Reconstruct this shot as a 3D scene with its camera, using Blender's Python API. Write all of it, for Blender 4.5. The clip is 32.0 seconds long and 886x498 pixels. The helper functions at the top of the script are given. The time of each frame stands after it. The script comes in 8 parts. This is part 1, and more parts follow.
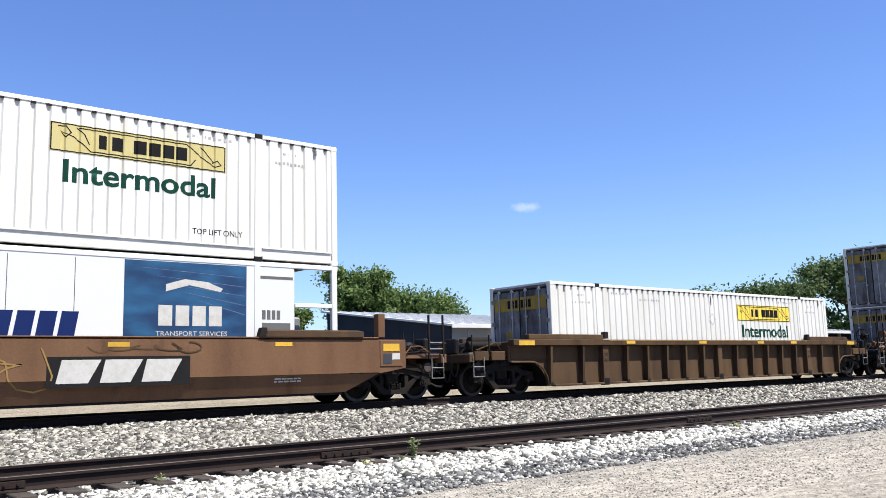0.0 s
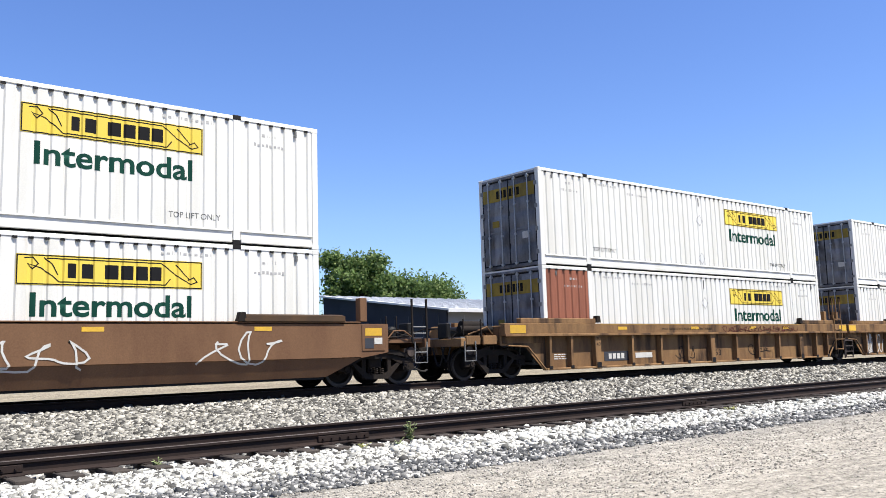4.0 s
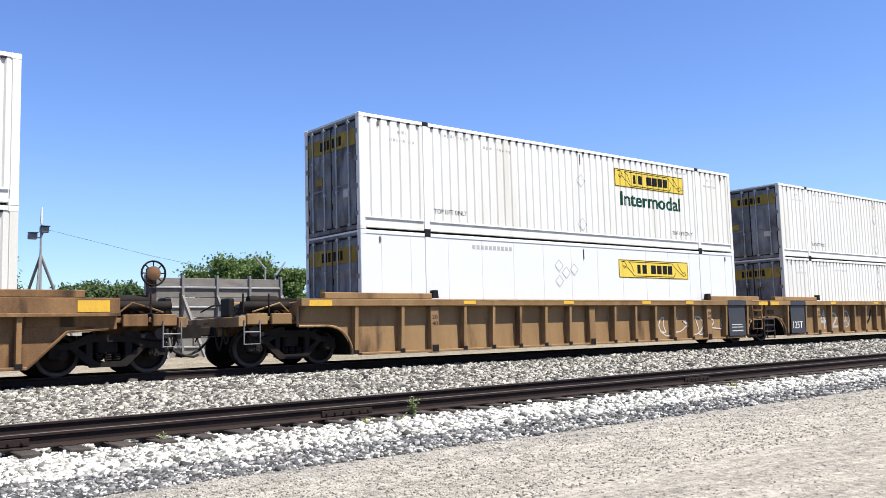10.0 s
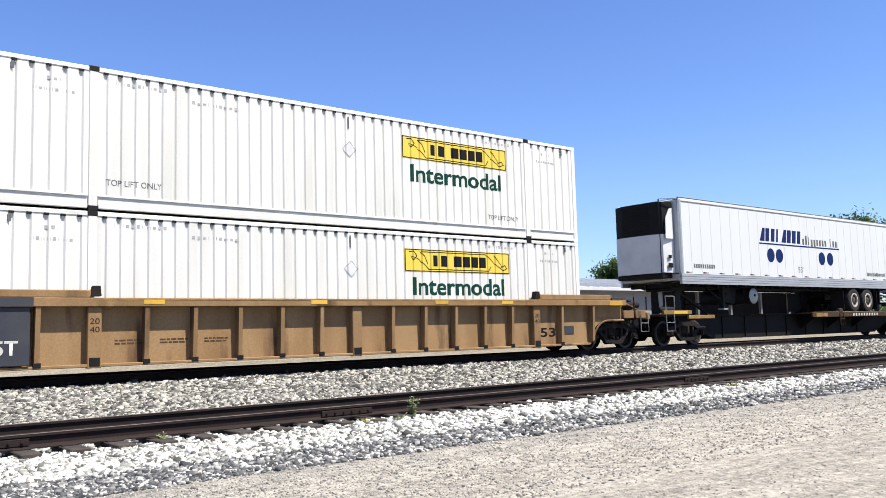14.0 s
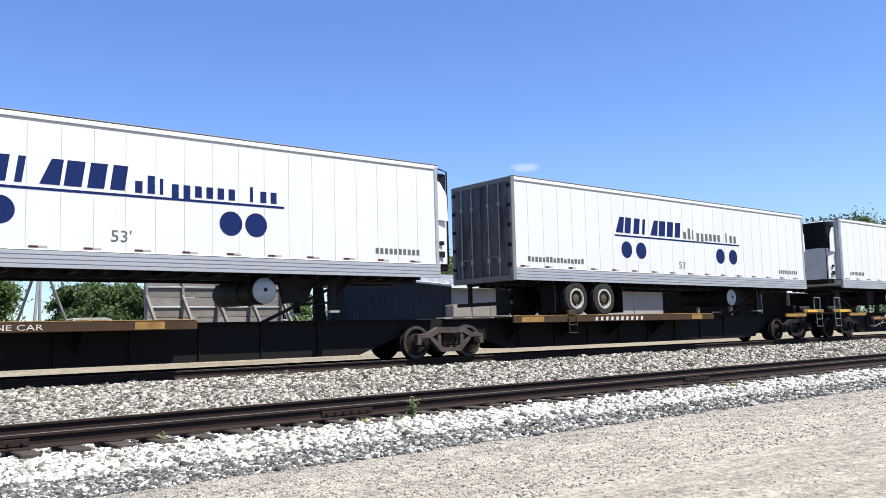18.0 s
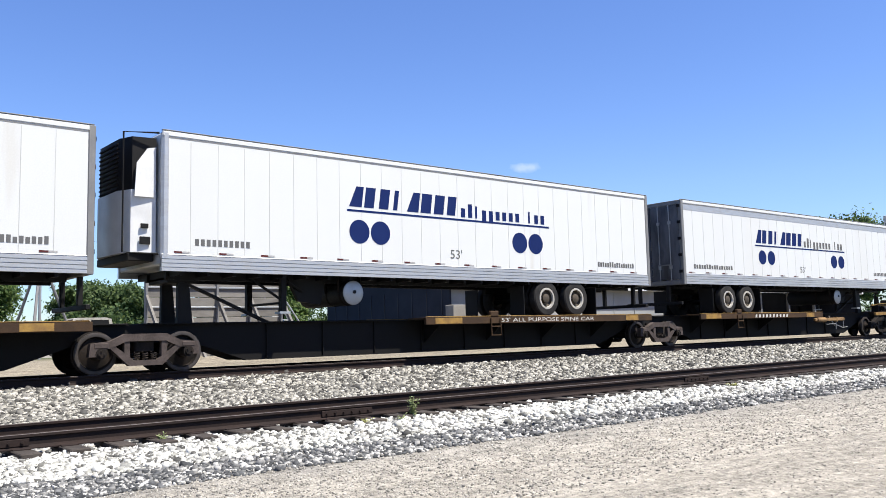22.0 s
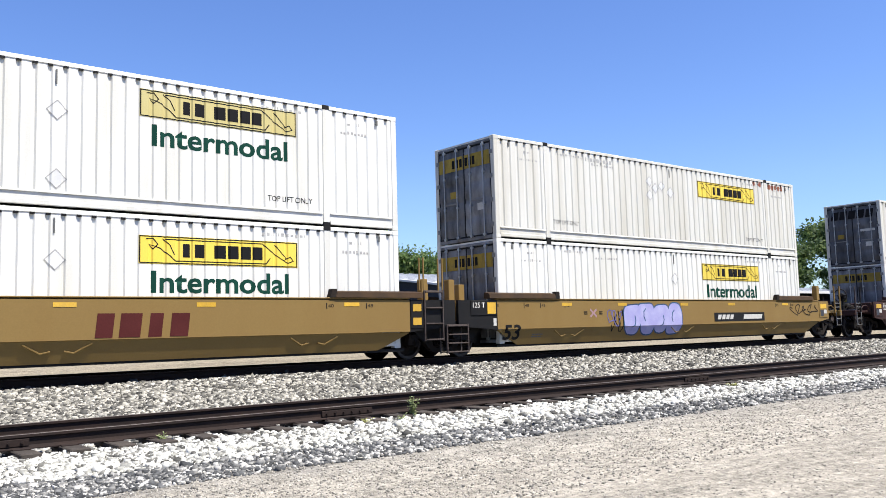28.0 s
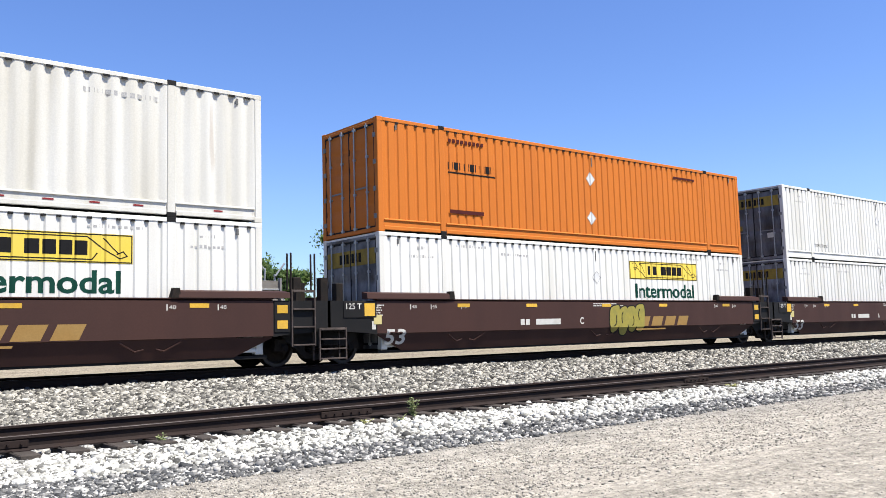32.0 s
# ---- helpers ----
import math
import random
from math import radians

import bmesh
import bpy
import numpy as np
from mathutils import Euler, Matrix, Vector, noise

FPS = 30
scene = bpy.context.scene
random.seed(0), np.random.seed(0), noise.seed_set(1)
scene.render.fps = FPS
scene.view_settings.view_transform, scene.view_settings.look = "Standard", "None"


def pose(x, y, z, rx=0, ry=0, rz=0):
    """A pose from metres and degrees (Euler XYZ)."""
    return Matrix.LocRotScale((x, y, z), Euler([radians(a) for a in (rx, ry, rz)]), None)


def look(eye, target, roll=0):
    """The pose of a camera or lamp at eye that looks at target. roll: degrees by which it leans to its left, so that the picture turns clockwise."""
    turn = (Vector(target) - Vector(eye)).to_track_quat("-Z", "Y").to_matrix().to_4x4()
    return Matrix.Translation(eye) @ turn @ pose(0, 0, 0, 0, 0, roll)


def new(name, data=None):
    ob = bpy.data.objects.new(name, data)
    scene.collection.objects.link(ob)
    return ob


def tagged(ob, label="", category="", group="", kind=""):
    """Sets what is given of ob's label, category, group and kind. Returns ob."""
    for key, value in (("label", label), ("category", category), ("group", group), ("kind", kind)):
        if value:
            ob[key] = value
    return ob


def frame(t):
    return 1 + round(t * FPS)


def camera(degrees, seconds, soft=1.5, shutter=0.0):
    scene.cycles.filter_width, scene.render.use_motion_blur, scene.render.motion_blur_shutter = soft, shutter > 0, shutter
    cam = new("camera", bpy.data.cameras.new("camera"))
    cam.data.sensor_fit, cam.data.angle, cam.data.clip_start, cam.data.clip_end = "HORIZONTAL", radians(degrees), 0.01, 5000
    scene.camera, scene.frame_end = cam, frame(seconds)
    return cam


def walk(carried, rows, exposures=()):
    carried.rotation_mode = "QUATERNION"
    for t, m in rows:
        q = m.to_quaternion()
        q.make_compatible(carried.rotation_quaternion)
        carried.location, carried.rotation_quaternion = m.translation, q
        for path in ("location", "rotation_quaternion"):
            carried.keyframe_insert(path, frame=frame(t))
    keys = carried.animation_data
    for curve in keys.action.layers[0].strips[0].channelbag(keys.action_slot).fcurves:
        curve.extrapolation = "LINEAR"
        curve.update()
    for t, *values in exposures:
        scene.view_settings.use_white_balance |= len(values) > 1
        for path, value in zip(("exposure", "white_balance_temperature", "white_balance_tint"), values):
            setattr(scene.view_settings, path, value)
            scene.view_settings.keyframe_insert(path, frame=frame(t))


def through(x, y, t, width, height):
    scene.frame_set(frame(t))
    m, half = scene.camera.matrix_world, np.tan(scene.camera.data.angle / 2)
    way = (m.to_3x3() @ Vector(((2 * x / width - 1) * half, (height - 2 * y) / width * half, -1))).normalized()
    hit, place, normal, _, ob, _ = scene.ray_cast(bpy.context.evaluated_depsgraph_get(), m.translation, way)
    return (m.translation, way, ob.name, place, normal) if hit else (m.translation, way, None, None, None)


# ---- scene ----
LENS = 54.5
EYE = Vector((0.0, -18.447, 0.656))
cam = camera(LENS, 32.0, soft=0.65)


def aim(yaw, pitch, roll):
    """The camera's pose at its stand: yaw turns left from +y, pitch goes up, roll leans left."""
    y, p = radians(yaw), radians(pitch)
    way = Vector((-math.sin(y) * math.cos(p), math.cos(y) * math.cos(p), math.sin(p)))
    return look(EYE, EYE + way, roll)


walk(cam, [(t, aim(*a)) for t, a in (
    (0.0, (-39.588, 8.169, -1.595)), (0.5, (-39.673, 7.403, -1.601)), (1.0, (-39.706, 6.590, -1.546)),
    (1.5, (-39.750, 6.169, -1.453)), (2.0, (-39.773, 5.670, -1.463)), (2.5, (-39.640, 4.775, -1.400)),
    (3.1, (-39.680, 4.90, -1.45)), (3.8, (-39.780, 6.70, -1.65)),
    (4.5, (-39.823, 7.503, -1.717)), (5.0, (-39.698, 7.421, -1.657)), (5.5, (-39.527, 6.236, -1.349)),
    (6.0, (-39.562, 4.061, -1.156)), (6.5, (-39.509, 5.065, -1.243)), (7.0, (-39.503, 5.627, -1.503)),
    (7.5, (-39.554, 5.545, -1.574)), (31.2, (-39.554, 5.545, -1.574)), (32.0, (-39.590, 5.610, -1.590)))])

# how far the train has run, in metres, by seconds
RUN = ((0, 0), (0.5, 6.09), (1, 12.19), (1.5, 17.78), (2, 23.88), (2.5, 29.85), (3.5, 41.47), (4.5, 53.09),
       (5, 58.64), (5.5, 64.75), (6, 70.77), (6.5, 76.27), (7, 82.37), (7.5, 87.82), (8, 93.93), (8.5, 100.1),
       (9, 105.61), (9.5, 111.69), (10, 116.7), (10.5, 122.75), (11, 128.86), (11.5, 134.96), (12, 140.51),
       (12.5, 146.53), (13, 151.98), (13.5, 157.95), (14, 163.99), (14.5, 169.5), (15, 175.53), (15.5, 181.59),
       (16.5, 193.21), (17.5, 204.83), (18, 210.86), (18.5, 216.52), (19, 222.47), (19.5, 228.48), (20, 233.93),
       (20.5, 239.86), (21, 245.43), (21.5, 251.45), (22, 257.47), (22.5, 263.0), (23, 268.87), (23.5, 274.37),
       (24, 280.41), (24.5, 286.45), (25, 291.92), (25.5, 297.99), (26.5, 309.5), (27.5, 320.98), (28, 326.42),
       (28.5, 332.41), (29, 338.46), (29.5, 343.41), (30, 350.06), (30.5, 355.52), (31, 361.58), (31.5, 367.52),
       (32, 373.44))
RIDERS = []     # (thing, metres along the train, height, pitch in degrees)
ROLLERS = []    # (wheelset, metres along the train, x in its truck)

# ---- light ----
SUN_EL, SUN_AZ = radians(63), radians(-64)   # azimuth from +x
to_sun = Vector((math.cos(SUN_EL) * math.cos(SUN_AZ), math.cos(SUN_EL) * math.sin(SUN_AZ), math.sin(SUN_EL)))
sun = new("sun", bpy.data.lights.new("sun", "SUN"))
sun.data.energy, sun.data.angle, sun.data.color = 5.0, radians(0.53), (1.0, 0.95, 0.85)
sun.matrix_world = look(to_sun * 60, (0, 0, 0))
world = bpy.data.worlds.new("sky")
scene.world = world
world.use_nodes = True
wn, wl = world.node_tree.nodes, world.node_tree.links
wbg = wn["Background"]
wsky = wn.new("ShaderNodeTexSky")
wsky.sky_type, wsky.sun_disc = "NISHITA", False
wsky.sun_elevation, wsky.sun_rotation = SUN_EL, math.pi / 2 - SUN_AZ
wsky.air_density, wsky.dust_density, wsky.ozone_density, wsky.altitude = 1.0, 0.4, 2.0, 200
wbg.inputs["Strength"].default_value = 0.077
# a deep, saturated summer sky with one small cloud
whs = wn.new("ShaderNodeHueSaturation")
whs.inputs["Saturation"].default_value = 1.12
wtint = wn.new("ShaderNodeMix")
wtint.data_type, wtint.blend_type = "RGBA", "MULTIPLY"
wtint.inputs["Factor"].default_value = 1.0
wramp = wn.new("ShaderNodeValToRGB")
wramp.color_ramp.elements.new(0.16)
for e, (p, c) in zip(wramp.color_ramp.elements, ((0.0, (0.74, 0.86, 1.05)), (0.16, (0.95, 0.97, 1.2)), (0.5, (1.0, 0.97, 1.22)))):
    e.position, e.color = p, (*c, 1)
wsep, wgen = wn.new("ShaderNodeSeparateXYZ"), wn.new("ShaderNodeTexCoord")
wl.new(wgen.outputs["Generated"], wsep.inputs[0]), wl.new(wsep.outputs["Z"], wramp.inputs[0]), wl.new(wramp.outputs[0], wtint.inputs["B"])
wl.new(wsky.outputs[0], wtint.inputs["A"]), wl.new(wtint.outputs["Result"], whs.inputs["Color"])
wtc, wsub, wlen, wnz, wmr, wmix = (wn.new(k) for k in ("ShaderNodeTexCoord", "ShaderNodeVectorMath", "ShaderNodeVectorMath", "ShaderNodeTexNoise", "ShaderNodeMapRange", "ShaderNodeMix"))
wsub.operation, wlen.operation = "SUBTRACT", "LENGTH"
CLOUD = (aim(-39.554, 5.545, -1.574).to_3x3() @ Vector((146 / 1523.0, 144 / 1523.0, -1))).normalized()
wsub.inputs[1].default_value = CLOUD
wstr = wn.new("ShaderNodeVectorMath")
wstr.operation = "MULTIPLY"
wstr.inputs[1].default_value = (1.0, 1.0, 3.4)
wnz.inputs["Scale"].default_value, wnz.inputs["Detail"].default_value = 70, 5
wadd = wn.new("ShaderNodeMath")
wadd.operation = "MULTIPLY_ADD"
wadd.inputs[1].default_value = 0.035
wmr.inputs["From Min"].default_value, wmr.inputs["From Max"].default_value = 0.040, 0.024
wmr.inputs["To Max"].default_value = 0.32
wl.new(wtc.outputs["Generated"], wsub.inputs[0]), wl.new(wsub.outputs[0], wstr.inputs[0]), wl.new(wstr.outputs[0], wlen.inputs[0])
wl.new(wtc.outputs["Generated"], wnz.inputs["Vector"]), wl.new(wnz.outputs["Fac"], wadd.inputs[0])
wl.new(wlen.outputs["Value"], wadd.inputs[2]), wl.new(wadd.outputs[0], wmr.inputs["Value"])
wmix.data_type = "RGBA"
wmix.inputs["B"].default_value = (6.5, 6.8, 7.0, 1)
wl.new(wmr.outputs[0], wmix.inputs["Factor"]), wl.new(whs.outputs[0], wmix.inputs["A"])
wl.new(wmix.outputs["Result"], wbg.inputs[0])
scene.view_settings.exposure = 1.12


# ---- materials ----
def mat(name, color, rough=0.6, metal=0.0, other=None, scale=2.0, amount=0.6, stretch=1.0, fine=35.0, grain=0.12,
        bump=0.08, spec=0.3, vary=0.0, stain=None, stain_scale=0.7, stain_at=0.62):
    """Paint, metal, wood or soil: a colour broken by a second one at a coarse and a fine scale, with relief."""
    m = bpy.data.materials.new(name)
    m.use_nodes = True
    n, l = m.node_tree.nodes, m.node_tree.links
    b = n["Principled BSDF"]
    b.inputs["Metallic"].default_value, b.inputs["Specular IOR Level"].default_value = metal, spec
    tc, mp = n.new("ShaderNodeTexCoord"), n.new("ShaderNodeMapping")
    mp.inputs["Scale"].default_value = (1, 1, 1 / stretch)
    l.new(tc.outputs["Object"], mp.inputs[0])
    info = n.new("ShaderNodeObjectInfo")
    add = n.new("ShaderNodeVectorMath")
    add.operation = "MULTIPLY_ADD"
    add.inputs[1].default_value = (37, 91, 53)
    l.new(info.outputs["Random"], add.inputs[0])
    l.new(mp.outputs[0], add.inputs[2])

    def noise_at(sc, detail, src):
        t = n.new("ShaderNodeTexNoise")
        t.inputs["Scale"].default_value, t.inputs["Detail"].default_value = sc, detail
        l.new(src, t.inputs["Vector"])
        return t.outputs["Fac"]

    def ramp(src, a, c, hi=1.0):
        r = n.new("ShaderNodeMapRange")
        r.inputs["From Min"].default_value, r.inputs["From Max"].default_value, r.inputs["To Max"].default_value = a, c, hi
        l.new(src, r.inputs["Value"])
        return r.outputs[0]

    def mix(fac, a, c):
        x = n.new("ShaderNodeMix")
        x.data_type = "RGBA"
        l.new(fac, x.inputs["Factor"])
        for sock, val in ((x.inputs["A"], a), (x.inputs["B"], c)):
            if isinstance(val, tuple):
                sock.default_value = (*val, 1)
            else:
                l.new(val, sock)
        return x.outputs["Result"]

    coarse = noise_at(scale, 6, add.outputs[0])
    small = noise_at(fine, 3, tc.outputs["Object"])
    other = other or tuple(c * 0.72 for c in color)
    col = mix(ramp(coarse, 0.38, 0.72, amount), color, other)
    if stain:
        col = mix(ramp(noise_at(stain_scale, 8, add.outputs[0]), stain_at, stain_at + 0.12, 0.85), col, stain)
    dark = n.new("ShaderNodeMix")
    dark.data_type, dark.blend_type = "RGBA", "MULTIPLY"
    dark.inputs["Factor"].default_value = 1.0
    l.new(col, dark.inputs["A"])
    g = n.new("ShaderNodeMapRange")
    g.inputs["From Min"].default_value, g.inputs["From Max"].default_value = 0.3, 0.7
    g.inputs["To Min"].default_value, g.inputs["To Max"].default_value = 1 - grain, 1 + grain * 0.5
    l.new(small, g.inputs["Value"])
    last = g.outputs[0]
    if vary:
        v = n.new("ShaderNodeMapRange")
        v.inputs["To Min"].default_value, v.inputs["To Max"].default_value = 1 - vary, 1 + vary
        l.new(info.outputs["Random"], v.inputs["Value"])
        mm = n.new("ShaderNodeMath")
        mm.operation = "MULTIPLY"
        l.new(last, mm.inputs[0]), l.new(v.outputs[0], mm.inputs[1])
        last = mm.outputs[0]
    l.new(last, dark.inputs["B"])
    l.new(dark.outputs["Result"], b.inputs["Base Color"])
    rr = n.new("ShaderNodeMapRange")
    rr.inputs["To Min"].default_value, rr.inputs["To Max"].default_value = max(rough - 0.12, 0.05), min(rough + 0.15, 1)
    l.new(coarse, rr.inputs["Value"]), l.new(rr.outputs[0], b.inputs["Roughness"])
    if bump:
        bp = n.new("ShaderNodeBump")
        bp.inputs["Strength"].default_value, bp.inputs["Distance"].default_value = bump, 0.02
        l.new(small, bp.inputs["Height"]), l.new(bp.outputs[0], b.inputs["Normal"])
    return m


RUST = (0.19, 0.075, 0.035)
WHITE = mat("container_white", (0.59, 0.585, 0.556), 0.6, other=(0.455, 0.442, 0.39), scale=1.9, amount=0.7, stretch=10, grain=0.05, bump=0.03, vary=0.05, stain=(0.34, 0.28, 0.205), stain_scale=1.8, stain_at=0.69)
CREAM = mat("container_cream", (0.535, 0.528, 0.49), 0.55, other=(0.39, 0.365, 0.30), scale=2.4, amount=0.75, stretch=14, grain=0.07, bump=0.03, stain=(0.27, 0.19, 0.12), stain_scale=2.6, stain_at=0.69)
FRIDGE = mat("smooth_white_panel", (0.542, 0.55, 0.55), 0.35, other=(0.527, 0.534, 0.527), scale=0.8, amount=0.5, stretch=5, grain=0.03, bump=0.0)
TRAILER = mat("trailer_white", (0.534, 0.542, 0.534), 0.38, other=(0.499, 0.499, 0.47), scale=0.8, amount=0.5, stretch=8, grain=0.04, bump=0.015, vary=0.03, stain=(0.428, 0.399, 0.335), stain_scale=0.9, stain_at=0.66)
ORANGE = mat("container_orange", (0.46, 0.135, 0.019), 0.6, spec=0.15, other=(0.38, 0.11, 0.02), scale=1.5, amount=0.5, stretch=6, grain=0.06, bump=0.03, stain=(0.201, 0.0725, 0.0335), stain_scale=1.2, stain_at=0.68)
REDPRIMER = mat("rust_red_panel", (0.235, 0.082, 0.046), 0.7, other=(0.13, 0.045, 0.026), scale=3.5, amount=0.9, stretch=9, grain=0.12, stain=(0.36, 0.2, 0.13), stain_scale=2.6, stain_at=0.62)
# door ends face away from the sun; their shade is darkened into these colours
SHADED_DOORS = mat("door_white_shaded", (0.18, 0.186, 0.198), 0.7, other=(0.042, 0.041, 0.041), scale=2.6, amount=0.9, stretch=2.5, grain=0.14, vary=0.3, stain=(0.05, 0.043, 0.036), stain_scale=1.9, stain_at=0.56)
SHADED_DOORS_DARK = mat("trailer_door_shaded", (0.105, 0.11, 0.12), 0.7, other=(0.024, 0.024, 0.026), scale=2.4, amount=0.9, stretch=3, grain=0.12, vary=0.15, stain=(0.035, 0.032, 0.03), stain_scale=2.0, stain_at=0.55)
YELLOW = mat("sign_yellow", (0.60, 0.45, 0.065), 0.6, spec=0.15, other=(0.55, 0.42, 0.09), scale=3, amount=0.5, grain=0.05, bump=0.02, vary=0.12)
AMBER = mat("amber_reflector", (0.52, 0.31, 0.035), 0.6, spec=0.15, other=(0.40, 0.25, 0.05), scale=5, amount=0.8, grain=0.12, bump=0.02, vary=0.15)
# dirty sign yellow, with the shade of the door end darkened in
DOOR_YELLOW = mat("shaded_dirty_yellow", (0.30, 0.21, 0.035), 0.7, spec=0.15, other=(0.16, 0.12, 0.04), scale=5, amount=0.9, stretch=2, grain=0.12, vary=0.2)
PALE_YELLOW = mat("faded_yellow", (0.446, 0.384, 0.167), 0.55, other=(0.409, 0.341, 0.124), scale=3, amount=0.6, grain=0.06, bump=0.02)
INK = mat("black_lettering", (0.0102, 0.0102, 0.0112), 0.75, spec=0.08, grain=0.05, bump=0)
DARK_GREEN = mat("green_lettering", (0.00613, 0.0434, 0.0307), 0.75, spec=0.08, grain=0.05, bump=0)
BLUE = mat("blue_lettering", (0.0062, 0.0155, 0.0774), 0.75, spec=0.08, other=(0.00929, 0.0232, 0.0929), grain=0.05, bump=0)
FADED_BLUE = mat("faded_blue_lettering", (0.0558, 0.0929, 0.204), 0.75, spec=0.08, other=(0.186, 0.204, 0.248), scale=6, amount=0.7, grain=0.1, bump=0)
NAVY = mat("navy_panel", (0.00984, 0.0329, 0.086), 0.4, other=(0.0197, 0.105, 0.218), scale=1.1, amount=0.8, stretch=0.4, grain=0.05, bump=0)
TAN = mat("car_tan_paint", (0.236, 0.150, 0.074), 0.75, spec=0.1, other=(0.150, 0.085, 0.038), scale=1.6, amount=0.7, stretch=4, grain=0.16, stain=(0.06, 0.034, 0.022), stain_scale=1.7, stain_at=0.57, vary=0.14)
TAN_RUST = mat("car_rusty_tan_paint", (0.205, 0.12, 0.056), 0.8, spec=0.1, other=(0.10, 0.055, 0.031), scale=2.2, amount=0.9, stretch=4, grain=0.18, stain=(0.036, 0.024, 0.018), stain_scale=1.9, stain_at=0.53, vary=0.12)
OCHRE = mat("car_ochre_paint", (0.188, 0.122, 0.042), 0.6, spec=0.12, other=(0.172, 0.105, 0.034), scale=1.2, amount=0.5, stretch=5, grain=0.06, bump=0.04, stain=(0.12, 0.076, 0.034), stain_scale=0.9, stain_at=0.66)
BROWN = mat("car_brown_paint", (0.081, 0.0493, 0.0264), 0.8, spec=0.1, other=(0.0396, 0.0246, 0.0167), scale=1.6, amount=0.8, stretch=4, grain=0.14, stain=(0.022, 0.015, 0.0114), stain_scale=1.5, stain_at=0.58, vary=0.1)
RUSTBROWN = mat("car_rusty_brown", (0.142, 0.078, 0.043), 0.8, spec=0.1, other=(0.095, 0.05, 0.03), scale=1.6, amount=0.8, stretch=4, grain=0.12, stain=(0.055, 0.03, 0.02), stain_scale=1.3, stain_at=0.62)
MAROON = mat("car_maroon_paint", (0.045, 0.0215, 0.0173), 0.65, spec=0.15, other=(0.0338, 0.0173, 0.0153), scale=1.2, amount=0.7, stretch=4, grain=0.08, bump=0.04, stain=(0.0256, 0.0153, 0.0133), stain_scale=1.2, stain_at=0.66)
SPINE = mat("spine_black", (0.00581, 0.00558, 0.00558), 0.75, spec=0.15, other=(0.0112, 0.00968, 0.00921), scale=1.5, amount=0.6, stretch=2, grain=0.15, stain=(0.023, 0.0163, 0.0133), stain_scale=2, stain_at=0.68)
WORN_YELLOW = mat("worn_yellow_edge", (0.263, 0.155, 0.0348), 0.65, other=(0.124, 0.0658, 0.0271), scale=4, amount=0.9, grain=0.15)
SEAM = mat("panel_joint", (0.44, 0.44, 0.427), 0.6, grain=0.05, bump=0)
DECKRUST = mat("deck_rusty_brown", (0.038, 0.024, 0.015), 0.85, spec=0.15, other=(0.075, 0.042, 0.02), scale=2.5, amount=0.7, grain=0.15)
IRON = mat("truck_iron", (0.00929, 0.00813, 0.00759), 0.85, 0.0, spec=0.15, other=(0.0256, 0.0184, 0.0143), scale=4, amount=0.8, grain=0.2, bump=0.15)
DUSTY_IRON = mat("dusty_truck_iron", (0.066, 0.051, 0.0458), 0.8, spec=0.2, other=(0.0264, 0.0211, 0.0185), scale=5, amount=0.8, grain=0.2, bump=0.15)
RIMRING = mat("rim_white_ring", (0.37, 0.352, 0.317), 0.6, other=(0.176, 0.15, 0.114), scale=9, amount=0.7, grain=0.12)
STEEL = mat("worn_steel", (0.0528, 0.0458, 0.0422), 0.6, 0.3, other=(0.0176, 0.0141, 0.0123), scale=6, amount=0.6, grain=0.1)
RAILRUST = mat("rail_rust", (0.0155, 0.0101, 0.00891), 0.85, 0.0, spec=0.2, other=(0.0279, 0.017, 0.0139), scale=3, amount=0.7, grain=0.2, bump=0.1)
RAILTOP = mat("rail_top", (0.0774, 0.0658, 0.062), 0.6, 0.2, spec=0.3, other=(0.0465, 0.0348, 0.031), scale=5, amount=0.7, grain=0.1)
RUBBER = mat("tyre_rubber", (0.0139, 0.0132, 0.0132), 0.85, spec=0.2, other=(0.0383, 0.0358, 0.0332), scale=4, amount=0.7, grain=0.15)
RIM = mat("rim_painted_steel", (0.07, 0.055, 0.038), 0.65, 0.1, other=(0.03, 0.025, 0.02), scale=9, amount=0.7, grain=0.12)
ALU = mat("aluminium", (0.408, 0.414, 0.421), 0.42, 0.55, other=(0.329, 0.329, 0.329), scale=3, amount=0.6, stretch=0.3, grain=0.06)
GREYFRAME = mat("grey_frame", (0.153, 0.153, 0.153), 0.55, 0.2, other=(0.215, 0.21, 0.199), scale=2, amount=0.6, grain=0.08)
BLACK = mat("black_paint", (0.0048, 0.00465, 0.0048), 0.65, spec=0.2, other=(0.0102, 0.00921, 0.00921), scale=3, amount=0.6, grain=0.12)
REDREF = mat("red_reflector", (0.194, 0.0153, 0.0153), 0.4, grain=0.05, bump=0)
DARKRED = mat("dull_red_reflector", (0.075, 0.014, 0.012), 0.5, grain=0.1, bump=0)
WHITEREF = mat("white_reflector", (0.58, 0.58, 0.57), 0.4, grain=0.05, bump=0)
GREYPRINT = mat("grey_print", (0.112, 0.112, 0.112), 0.75, spec=0.08, grain=0.05, bump=0)
FAINT = mat("worn_grey_print", (0.30, 0.30, 0.295), 0.75, spec=0.08, other=(0.40, 0.395, 0.38), scale=14, amount=0.9, grain=0.2, bump=0)
SLATE = mat("slate_plate", (0.0281, 0.0307, 0.0383), 0.55, other=(0.046, 0.046, 0.0511), scale=2, amount=0.6, grain=0.08)
